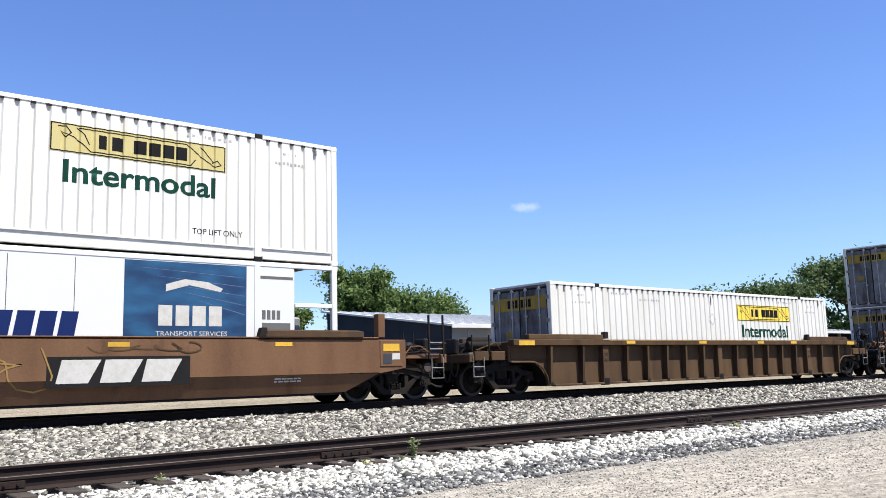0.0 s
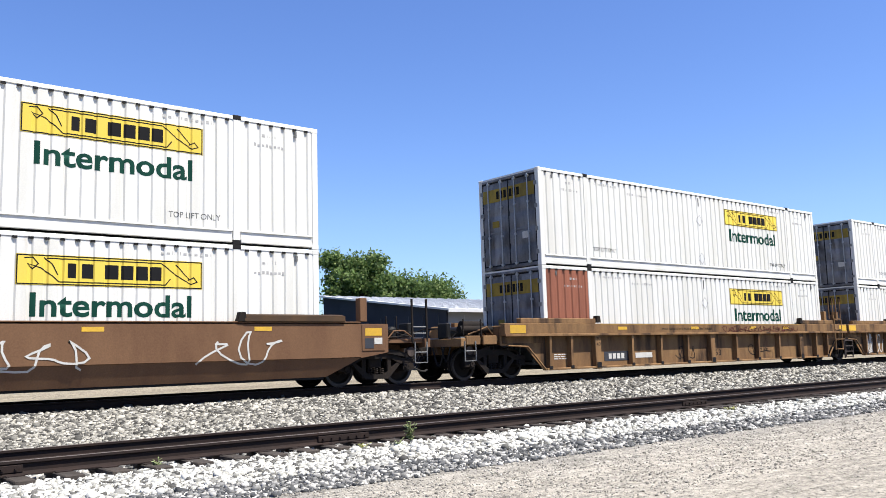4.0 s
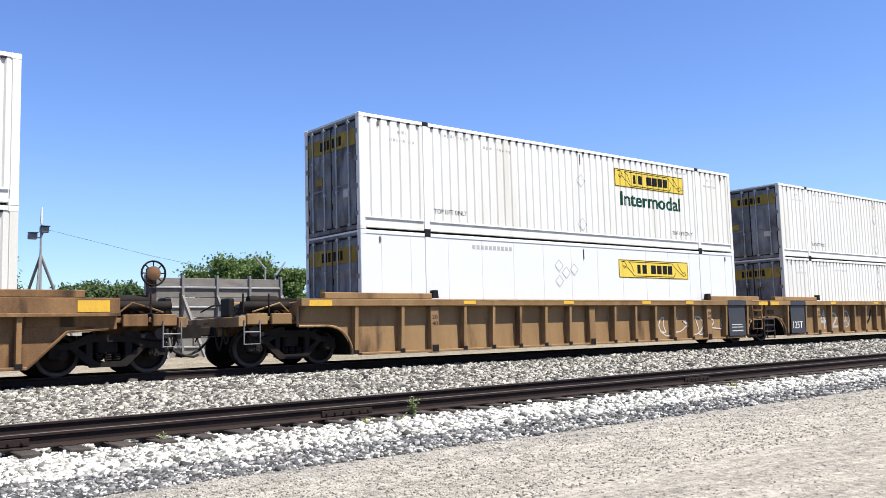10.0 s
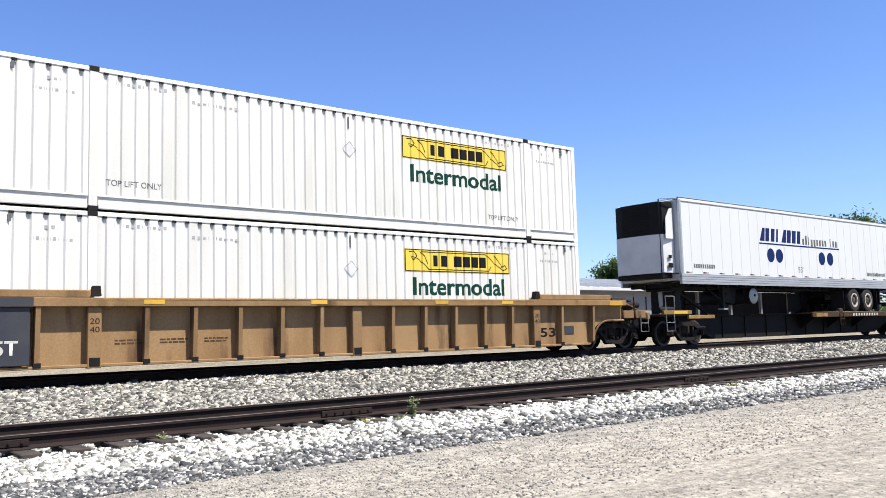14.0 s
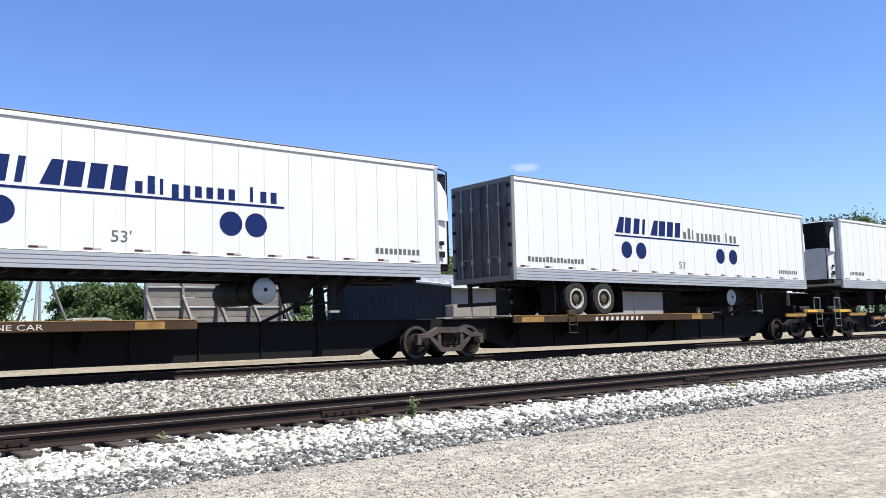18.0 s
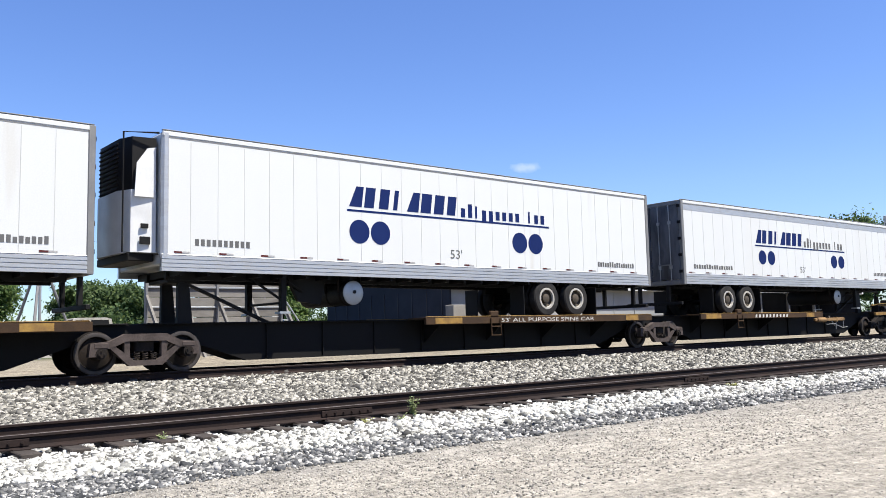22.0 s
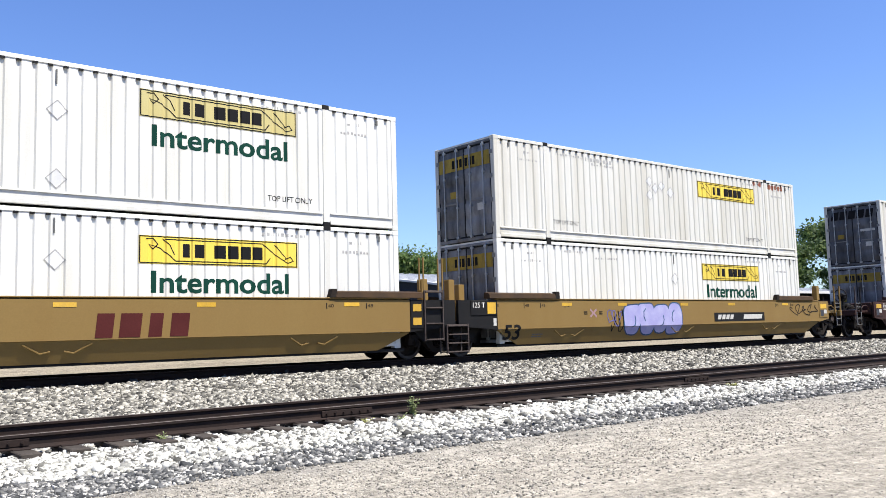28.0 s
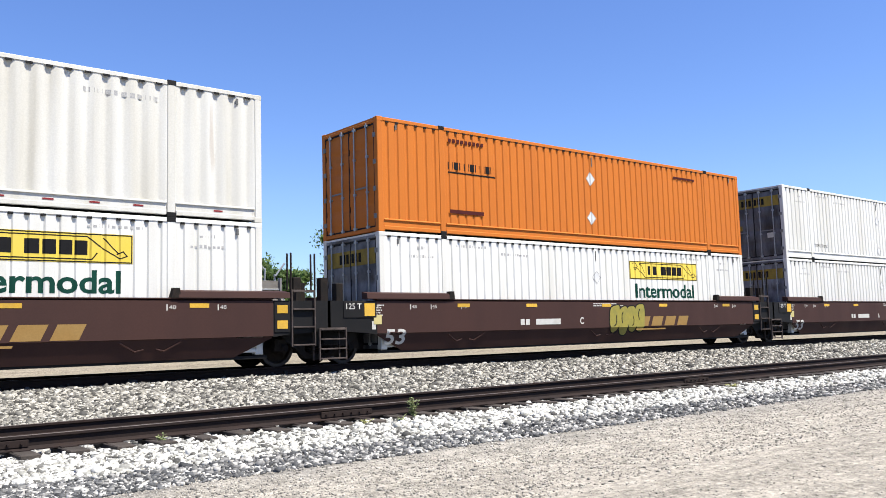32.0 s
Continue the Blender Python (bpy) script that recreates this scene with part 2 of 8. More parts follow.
WHITEPRINT = mat("white_print", (0.461, 0.454, 0.428), 0.75, spec=0.08, other=(0.329, 0.303, 0.263), scale=8, amount=0.5, grain=0.08, bump=0)
SILVER = mat("graffiti_silver", (0.302, 0.325, 0.383), 0.5, other=(0.209, 0.244, 0.337), scale=3, amount=0.7, grain=0.06, bump=0)
LILAC = mat("graffiti_lilac", (0.264, 0.255, 0.458), 0.6, spec=0.15, other=(0.37, 0.37, 0.528), scale=3, amount=0.7, grain=0.06, bump=0)
PURPLE = mat("graffiti_violet", (0.0821, 0.0767, 0.215), 0.5, other=(0.153, 0.143, 0.281), scale=3, amount=0.7, grain=0.06, bump=0)
LEMON = mat("graffiti_yellow", (0.256, 0.215, 0.0358), 0.5, other=(0.184, 0.169, 0.0409), scale=5, amount=0.8, grain=0.1, bump=0)
DEEP_VIOLET = mat("graffiti_deep_violet", (0.030, 0.022, 0.085), 0.5, other=(0.05, 0.035, 0.12), scale=4, amount=0.7, grain=0.08, bump=0)
PINKISH = mat("graffiti_pink", (0.281, 0.169, 0.173), 0.5, other=(0.23, 0.184, 0.215), scale=4, amount=0.7, grain=0.06, bump=0)
REDPRINT = mat("red_lettering", (0.066, 0.015, 0.0141), 0.75, spec=0.08, grain=0.08, bump=0)
GOLDPRINT = mat("gold_lettering", (0.23, 0.138, 0.046), 0.75, spec=0.08, other=(0.256, 0.169, 0.0664), grain=0.08, bump=0)
TIE = mat("tie_wood", (0.0383, 0.0307, 0.0256), 0.85, other=(0.0664, 0.0562, 0.0486), scale=3, amount=0.8, grain=0.25, bump=0.2, vary=0.2)
BOARD = mat("weathered_board", (0.173, 0.163, 0.148), 0.85, other=(0.112, 0.102, 0.0921), scale=1.5, amount=0.8, stretch=0.3, grain=0.15, bump=0.15, vary=0.18)
GALV = mat("galvanised", (0.322, 0.335, 0.341), 0.45, 0.5, other=(0.248, 0.248, 0.248), scale=4, amount=0.6, grain=0.08)
ROOFMETAL = mat("roof_metal", (0.52, 0.53, 0.54), 0.6, 0.0, other=(0.44, 0.44, 0.43), scale=0.6, amount=0.7, grain=0.05)
SHEDWALL = mat("shed_light_wall", (0.256, 0.261, 0.261), 0.6, other=(0.204, 0.204, 0.199), scale=0.5, amount=0.8, grain=0.06)
# for gable and bay walls: shade is darkened into the slate colour
SHEDDARK = mat("shed_slate_shaded", (0.026, 0.030, 0.043), 0.75, spec=0.15, other=(0.018, 0.021, 0.03), scale=0.7, amount=0.7, grain=0.08)
CONCRETE = mat("concrete_block", (0.204, 0.191, 0.169), 0.9, other=(0.153, 0.143, 0.128), scale=2, amount=0.8, grain=0.12, bump=0.1, vary=0.12)
BARK = mat("bark", (0.0511, 0.0383, 0.0281), 0.9, other=(0.0307, 0.023, 0.0179), scale=6, amount=0.8, stretch=4, grain=0.25, bump=0.3)
WEED = mat("weed_green", (0.15, 0.19, 0.075), 0.6, other=(0.22, 0.23, 0.11), scale=8, amount=0.7, grain=0.1, bump=0)
DRYGRASS = mat("yellow_grass", (0.197, 0.191, 0.0592), 0.7, other=(0.132, 0.158, 0.0461), scale=8, amount=0.7, grain=0.1, bump=0)


def island_mat(name, stops, rough=0.85, spec=0.3, through=0.0):
    """Loose pieces in one mesh (stones, leaves): each piece takes its own colour from the stops."""
    m = bpy.data.materials.new(name)
    m.use_nodes = True
    n, l = m.node_tree.nodes, m.node_tree.links
    b = n["Principled BSDF"]
    b.inputs["Roughness"].default_value, b.inputs["Specular IOR Level"].default_value = rough, spec
    geo, cr = n.new("ShaderNodeNewGeometry"), n.new("ShaderNodeValToRGB")
    while len(cr.color_ramp.elements) < len(stops):
        cr.color_ramp.elements.new(0.5)
    for e, (p, c) in zip(cr.color_ramp.elements, stops):
        e.position, e.color = p, (*c, 1)
    l.new(geo.outputs["Random Per Island"], cr.inputs[0])
    tc, t = n.new("ShaderNodeTexCoord"), n.new("ShaderNodeTexNoise")
    t.inputs["Scale"].default_value = 45 if not through else 0.7
    l.new(tc.outputs["Object"], t.inputs["Vector"])
    g, x = n.new("ShaderNodeMapRange"), n.new("ShaderNodeMix")
    g.inputs["From Min"].default_value, g.inputs["From Max"].default_value = 0.3, 0.7
    g.inputs["To Min"].default_value, g.inputs["To Max"].default_value = 0.75, 1.15
    x.data_type, x.blend_type = "RGBA", "MULTIPLY"
    x.inputs["Factor"].default_value = 1
    l.new(t.outputs["Fac"], g.inputs["Value"]), l.new(g.outputs[0], x.inputs["B"]), l.new(cr.outputs[0], x.inputs["A"])
    l.new(x.outputs["Result"], b.inputs["Base Color"])
    if through:
        tr, ms = n.new("ShaderNodeBsdfTranslucent"), n.new("ShaderNodeMixShader")
        l.new(x.outputs["Result"], tr.inputs[0])
        ms.inputs[0].default_value = through
        l.new(b.outputs[0], ms.inputs[1]), l.new(tr.outputs[0], ms.inputs[2])
        l.new(ms.outputs[0], n["Material Output"].inputs[0])
    return m


STONE_WHITE = island_mat("white_ballast_stone", ((0.0, (0.04, 0.039, 0.036)), (0.18, (0.11, 0.108, 0.10)), (0.34, (0.32, 0.317, 0.29)), (0.65, (0.43, 0.426, 0.40)), (1.0, (0.53, 0.525, 0.50))))
STONE_GREY = island_mat("grey_ballast_stone", ((0.0, (0.025, 0.024, 0.022)), (0.30, (0.078, 0.075, 0.068)), (0.58, (0.20, 0.192, 0.17)), (1.0, (0.42, 0.40, 0.355))))
STONE_DARK = island_mat("dark_gravel_stone", ((0.0, (0.0264, 0.0282, 0.0299)), (0.4, (0.085, 0.087, 0.09)), (0.7, (0.19, 0.187, 0.18)), (0.85, (0.36, 0.352, 0.335)), (1.0, (0.46, 0.45, 0.43))))
# track stones coloured dark to hold the shade that lies under the train
STONE_TRACK = island_mat("shaded_ballast_stone", ((0.0, (0.0271, 0.0256, 0.0248)), (0.5, (0.0542, 0.0511, 0.048)), (1.0, (0.116, 0.108, 0.101))))
STONE_ROAD = island_mat("road_pebble", ((0.0, (0.13, 0.122, 0.11)), (0.3, (0.195, 0.182, 0.16)), (0.6, (0.27, 0.25, 0.215)), (1.0, (0.42, 0.395, 0.35))))
LEAF = island_mat("leaf_green", ((0.0, (0.045, 0.085, 0.026)), (0.4, (0.10, 0.165, 0.048)), (0.8, (0.17, 0.245, 0.077)), (1.0, (0.25, 0.31, 0.12))), 0.6, 0.25, 0.5)
LEAF_DARK = island_mat("leaf_dark_green", ((0.0, (0.030, 0.060, 0.023)), (0.5, (0.075, 0.12, 0.043)), (1.0, (0.145, 0.195, 0.07))), 0.65, 0.25, 0.45)


def ground_mat():
    """One soil sheet, banded by distance from the tracks: road gravel, dark gravel, white and grey ballast, dirt, grass."""
    m = bpy.data.materials.new("soil")
    m.use_nodes = True
    n, l = m.node_tree.nodes, m.node_tree.links
    b = n["Principled BSDF"]
    b.inputs["Roughness"].default_value, b.inputs["Specular IOR Level"].default_value = 0.95, 0.15
    tc, sep = n.new("ShaderNodeTexCoord"), n.new("ShaderNodeSeparateXYZ")
    l.new(tc.outputs["Object"], sep.inputs[0])

    def noise_at(sc, detail=5, vec=None):
        t = n.new("ShaderNodeTexNoise")
        t.inputs["Scale"].default_value, t.inputs["Detail"].default_value = sc, detail
        l.new(vec or tc.outputs["Object"], t.inputs["Vector"])
        return t.outputs["Fac"]

    def math_node(op, a, c):
        x = n.new("ShaderNodeMath")
        x.operation = op
        for i, v in enumerate((a, c)):
            if isinstance(v, (int, float)):
                x.inputs[i].default_value = v
            else:
                l.new(v, x.inputs[i])
        return x.outputs[0]

    wob = math_node("MULTIPLY", math_node("SUBTRACT", noise_at(1.1, 8), 0.5), 1.3)
    y = math_node("ADD", sep.outputs["Y"], wob)
    lanes = n.new("ShaderNodeMapping")
    lanes.inputs["Scale"].default_value, lanes.inputs["Rotation"].default_value = (0.07, 1.1, 1), (0, 0, radians(-14))
    l.new(tc.outputs["Object"], lanes.inputs[0])
    ruts = noise_at(1.0, 4, lanes.outputs[0])
    fine = n.new("ShaderNodeMapping")
    fine.inputs["Scale"].default_value, fine.inputs["Rotation"].default_value = (1.6, 9.0, 1), (0, 0, radians(-20))
    l.new(tc.outputs["Object"], fine.inputs[0])
    streaks = noise_at(1.0, 5, fine.outputs[0])
    cr = n.new("ShaderNodeValToRGB")
    stops = ((-14.0, (0.268, 0.246, 0.208)), (-11.0, (0.298, 0.276, 0.236)), (-10.1, (0.25, 0.234, 0.204)), (-9.7, (0.167, 0.158, 0.145)),
             (-9.1, (0.132, 0.128, 0.121)), (-7.75, (0.114, 0.112, 0.106)), (-7.5, (0.0542, 0.048, 0.0449)), (-5.7, (0.0542, 0.048, 0.0449)),
             # soil between the main rails is darkened for the train's shade
             (-5.3, (0.132, 0.125, 0.107)), (-1.7, (0.114, 0.107, 0.0924)), (-1.2, (0.0465, 0.0426, 0.0403)), (1.3, (0.0465, 0.0426, 0.0403)), (2.4, (0.139, 0.128, 0.116)), (3.4, (0.209, 0.182, 0.136)),
             (17.0, (0.217, 0.19, 0.143)), (22.0, (0.0542, 0.0697, 0.0271)), (40.0, (0.0426, 0.0581, 0.0232)))
    while len(cr.color_ramp.elements) < len(stops):
        cr.color_ramp.elements.new(0.5)
    for e, (p, c) in zip(cr.color_ramp.elements, stops):
        e.position, e.color = (p + 14) / 54, (*c, 1)
    l.new(math_node("DIVIDE", math_node("ADD", y, 14.0), 54.0), cr.inputs[0])
    mul = n.new("ShaderNodeMix")
    mul.data_type, mul.blend_type = "RGBA", "MULTIPLY"
    mul.inputs["Factor"].default_value = 1
    fac = n.new("ShaderNodeMapRange")
    fac.inputs["From Min"].default_value, fac.inputs["From Max"].default_value = 0.39, 0.61
    fac.inputs["To Min"].default_value, fac.inputs["To Max"].default_value = 0.34, 1.52
    clumps = noise_at(8, 4)
    grit = math_node("ADD", math_node("ADD", math_node("MULTIPLY", noise_at(26, 5), 0.28), math_node("MULTIPLY", clumps, 0.20)), math_node("ADD", math_node("MULTIPLY", noise_at(80, 2), 0.20), math_node("MULTIPLY", streaks, 0.20)))
    l.new(math_node("ADD", grit, math_node("MULTIPLY", ruts, 0.12)), fac.inputs["Value"])
    l.new(cr.outputs[0], mul.inputs["A"]), l.new(fac.outputs[0], mul.inputs["B"])
    l.new(mul.outputs["Result"], b.inputs["Base Color"])
    bp = n.new("ShaderNodeBump")
    bp.inputs["Strength"].default_value, bp.inputs["Distance"].default_value = 0.6, 0.03
    wide = n.new("ShaderNodeBump")
    wide.inputs["Strength"].default_value, wide.inputs["Distance"].default_value = 0.7, 0.09
    l.new(clumps, wide.inputs["Height"]), l.new(wide.outputs[0], bp.inputs["Normal"])
    l.new(noise_at(55, 4), bp.inputs["Height"]), l.new(bp.outputs[0], b.inputs["Normal"])
    return m


SOIL = ground_mat()


# ---- mesh tools ----
class Shape:
    """Collects boxes, prisms and tubes, and turns them into one mesh."""

    def __init__(self):
        self.v, self.f, self.folded = [], [], False

    def add(self, verts, faces):
        k = len(self.v)
        self.v += [tuple(p) for p in verts]
        self.f += [tuple(i + k for i in f) for f in faces]
        return self

    def box(self, x0, x1, y0, y1, z0, z1, c=0.0):
        lo, hi = (x0, y0, z0), (x1, y1, z1)
        c = min(c, *(0.45 * abs(b - a) for a, b in zip(lo, hi)))
        corners = [(i, j, k) for i in (0, 1) for j in (0, 1) for k in (0, 1)]
        if c <= 0:
            return self.add([[(lo, hi)[s][a] for a, s in enumerate(q)] for q in corners],
                            [(0, 1, 3, 2), (4, 6, 7, 5), (0, 4, 5, 1), (2, 3, 7, 6), (0, 2, 6, 4), (1, 5, 7, 3)])
        at, verts = {}, []
        for q in corners:
            for a in range(3):
                at[q, a] = len(verts)
                verts.append([(lo, hi)[s][b] + (0 if b == a else c * (1 - 2 * s)) for b, s in enumerate(q)])
        faces = []
        for a in range(3):
            b, d = (a + 1) % 3, (a + 2) % 3
            for s in (0, 1):
                ring = []
                for sb, sd in ((0, 0), (1, 0), (1, 1), (0, 1)):
                    q = [0, 0, 0]
                    q[a], q[b], q[d] = s, sb, sd
                    ring.append(at[tuple(q), a])
                faces.append(ring)
                for sb in (0, 1):
                    q, r = [0, 0, 0], [0, 0, 0]
                    q[a], q[b], q[d] = s, sb, 0
                    r[a], r[b], r[d] = s, sb, 1
                    q, r = tuple(q), tuple(r)
                    faces.append((at[q, a], at[r, a], at[r, b], at[q, b]))
        faces += [(at[q, 0], at[q, 1], at[q, 2]) for q in corners]
        return self.add(verts, faces)

    def prism(self, poly, a0, a1, axis="y"):
        put = {"y": lambda p, a: (p[0], a, p[1]), "x": lambda p, a: (a, p[0], p[1]), "z": lambda p, a: (p[0], p[1], a)}[axis]
        n = len(poly)
        return self.add([put(p, a) for a in (a0, a1) for p in poly],
                        [tuple(range(n)), tuple(range(2 * n - 1, n - 1, -1))] + [(i, (i + 1) % n, n + (i + 1) % n, n + i) for i in range(n)])

    def cyl(self, p, q, r, n=12, r2=None):
        p, q = Vector(p), Vector(q)
        w = (q - p).normalized()
        u = w.orthogonal().normalized()
        t = w.cross(u)
        ring = [(math.cos(2 * math.pi * i / n), math.sin(2 * math.pi * i / n)) for i in range(n)]
        verts = [e + (u * a + t * b) * rr for e, rr in ((p, r), (q, r if r2 is None else r2)) for a, b in ring]
        return self.add(verts, [tuple(range(n)), tuple(range(2 * n - 1, n - 1, -1))] + [(i, (i + 1) % n, n + (i + 1) % n, n + i) for i in range(n)])

    def tube(self, pts, r, n=6):
        pts = [Vector(p) for p in pts]
        m, verts = len(pts), []
        for i, p in enumerate(pts):
            w = (pts[min(i + 1, m - 1)] - pts[max(i - 1, 0)]).normalized()
            u = w.cross(Vector((0.13, 0.31, 0.94))).normalized()
            t = w.cross(u)
            verts += [p + (u * math.cos(6.28319 * k / n) + t * math.sin(6.28319 * k / n)) * r for k in range(n)]
        faces = [(i * n + k, i * n + (k + 1) % n, (i + 1) * n + (k + 1) % n, (i + 1) * n + k) for i in range(m - 1) for k in range(n)]
        return self.add(verts, faces + [tuple(range(n)), tuple(range((m - 1) * n, m * n))])

    def lathe(self, profile, center, n=24):
        """profile: (radius, y) pairs, turned about the y axis through center."""
        k, cx, cy, cz = len(profile), *center
        verts = [(cx + r * math.cos(2 * math.pi * i / n), cy + y, cz + r * math.sin(2 * math.pi * i / n)) for i in range(n) for r, y in profile]
        return self.add(verts, [(i * k + j, i * k + j + 1, ((i + 1) % n) * k + j + 1, ((i + 1) % n) * k + j) for i in range(n) for j in range(k - 1)])

    def hug(self):
        """Lays flat pieces against the side of a smooth well car, which leans in below its bend."""
        self.folded = True
        return self

    def mesh(self, name, *mats, smooth=True):
        me = bpy.data.meshes.new(name)
        me.from_pydata(self.v, [], self.f)
        if len(self.f) < 60000:
            bm = bmesh.new()
            bm.from_mesh(me)
            bmesh.ops.recalc_face_normals(bm, faces=bm.faces)
            bm.to_mesh(me)
            bm.free()
        if self.folded:
            fold(me)
        for m in mats:
            me.materials.append(m)
        if smooth:
            me.shade_smooth()
            me.set_sharp_from_angle(angle=radians(32))
        return me


def lean(z):
    """How far the lower side of a smooth well car lies behind its upper side."""
    return 0.0 if z > 0.70 else (0.70 - z) / 0.015 * 0.025 if z > 0.685 else 0.025 + min(1.0, (0.685 - z) / 0.415) * 0.16


def fold(me):
    """Cuts a flat mesh along the bends of a smooth well car's side and lays it against them."""
    bm = bmesh.new()
    bm.from_mesh(me)
    for z in (0.70, 0.685):
        bmesh.ops.bisect_plane(bm, geom=list(bm.verts) + list(bm.edges) + list(bm.faces), plane_co=(0, 0, z), plane_no=(0, 0, 1), dist=1e-5)
    for v in bm.verts:
        v.co.y += lean(v.co.z)
    bm.to_mesh(me)
    bm.free()


CACHE = {}
PRINTS = ("unit_print", "small_print", "marking", "seam_print", "unit_mark", "stencil")   # rows of tiny marks


def cached(key, make):
    if key not in CACHE:
        CACHE[key] = make()
    return CACHE[key]


def part(name, shape, material, parent, label="", at=None, smooth=True):
    """One mesh object under a thing or a part. shape: a Shape, or a mesh that is shared."""
    me = shape if isinstance(shape, bpy.types.Mesh) else shape.mesh(name, material, smooth=smooth)
    ob = new(name, me)
    ob.parent = parent
    if at:
        ob.location = at
    if label:
        ob["label"] = label
    return tagged(ob, label, kind="stuff") if name in PRINTS else ob


def thing(name, label, category, group="", kind="", at=(0, 0, 0)):
    ob = new(name)
    ob.empty_display_size = 0.3
    ob.location = at
    return tagged(ob, label, category, group, kind)


def slab(name, label, category, shape, material, kind="", group=""):
    return tagged(new(name, shape.mesh(name, material)), label, category, group, kind)


def lettering(words, x0, x1, z0, z1, y, bold=0.0, hug=False):
    """Words in the built-in font, fitted to the rectangle x0..x1, z0..z1 on a wall that faces -y."""
    cu = bpy.data.curves.new("words", "FONT")
    cu.body, cu.offset, cu.resolution_u = words, bold, 3
    ob = bpy.data.objects.new("words", cu)
    scene.collection.objects.link(ob)
    bpy.context.view_layer.update()
    me = bpy.data.meshes.new_from_object(ob.evaluated_get(bpy.context.evaluated_depsgraph_get()))
    bpy.data.objects.remove(ob)
    co = np.empty(len(me.vertices) * 3)
    me.vertices.foreach_get("co", co)
    co = co.reshape(-1, 3)
    lo, hi = co.min(0), co.max(0)
    flat = np.stack([x0 + (co[:, 0] - lo[0]) / (hi[0] - lo[0]) * (x1 - x0), np.full(len(co), y), z0 + (co[:, 1] - lo[1]) / (hi[1] - lo[1]) * (z1 - z0)], 1)
    me.vertices.foreach_set("co", flat.ravel())
    me.update()
    if hug:
        fold(me)
    return me


def words(text, x0, x1, z0, z1, y, material, parent, bold=0.0, name="lettering", label="", hug=False):
    me = cached(("w", text, x0, x1, z0, z1, y, bold, material.name), lambda: lettering(text, x0, x1, z0, z1, y, bold, hug))
    if not me.materials:
        me.materials.append(material)
    return part(name, me, None, parent, label)


def bars(x0, x1, z0, z1, n, y, gap=0.22, slant=0.0, seed=0, ragged=0.0):
    """A row of n plain bars in the rectangle, 3 mm thick, on a wall that faces -y."""
    rng, s, w = random.Random(seed), Shape(), (x1 - x0) / n
    for i in range(n):
        a, b = x0 + i * w, x0 + (i + 1 - gap) * w
        top = z1 - ragged * rng.random() * (z1 - z0)
        s.prism([(a, z0), (b, z0), (b + slant, top), (a + slant, top)], y, y + 0.003)
    return s


def blob(cx, cz, rx, rz, n=14, seed=0, rough=0.12):
    rng = random.Random(seed)
    return [(cx + rx * (1 + rough * (rng.random() - 0.5) * 2) * math.cos(2 * math.pi * i / n), cz + rz * (1 + rough * (rng.random() - 0.5) * 2) * math.sin(2 * math.pi * i / n)) for i in range(n)]


def stroke(pts, w, y):
    """A painted ribbon along pts (x, z) of width w on a wall that faces -y; where it crosses itself, the later part lies on top."""
    q = [Vector(p) for p in pts]
    q = [p for k, p in enumerate(q) if k == 0 or (p - q[k - 1]).length > 1e-5]
    n, verts = len(q), []
    for i, p in enumerate(q):
        a = (p - q[max(i - 1, 0)]).normalized() if i else (q[1] - p).normalized()
        b = (q[min(i + 1, n - 1)] - p).normalized() if i < n - 1 else a
        t = (a + b).normalized() if (a + b).length > 0.3 else a
        k = Vector((-t.y, t.x)) * w / 2 / max(0.6, t.dot(a))
        yy = y - 0.00012 * i
        verts += [(p.x - k.x, yy, p.y - k.y), (p.x + k.x, yy, p.y + k.y), (p.x + k.x, yy + 0.003, p.y + k.y), (p.x - k.x, yy + 0.003, p.y - k.y)]
    faces = [(4 * i + e, 4 * i + (e + 1) % 4, 4 * i + 4 + (e + 1) % 4, 4 * i + 4 + e) for i in range(n - 1) for e in range(4)]
    return Shape().add(verts, faces + [(0, 1, 2, 3), tuple(range(4 * n - 4, 4 * n))])


# ---- ground ----
PROFILE = ((-420, -0.95), (-60, -0.9), (-14, -0.86), (-10.6, -0.83), (-9.9, -0.80), (-9.2, -0.735), (-8.3, -0.66), (-7.7, -0.655), (-7.4, -0.67), (-6.6, -0.64), (-5.6, -0.60), (-4.6, -0.52),
           (-3.2, -0.38), (-1.9, -0.235), (-1.35, -0.215), (1.35, -0.215), (1.9, -0.25), (3.2, -0.42), (4.6, -0.46), (10, -0.32), (13, -0.05), (20, 0.0), (60, 0.06), (200, 1.0), (900, 3.0))


def level(y):
    for (a, p), (b, q) in zip(PROFILE, PROFILE[1:]):
        if a <= y <= b:
            return p + (q - p) * (y - a) / (b - a)
    return PROFILE[-1][1]


def bumps(x, y):
    """Small unevenness of the ground near the stand."""
    return 0.020 * noise.noise((x * 1.3, y * 1.3, 0)) + 0.008 * noise.noise((x * 3.1, y * 3.1, 3)) if -20 < y < 22 and -8 < x < 60 else 0.0


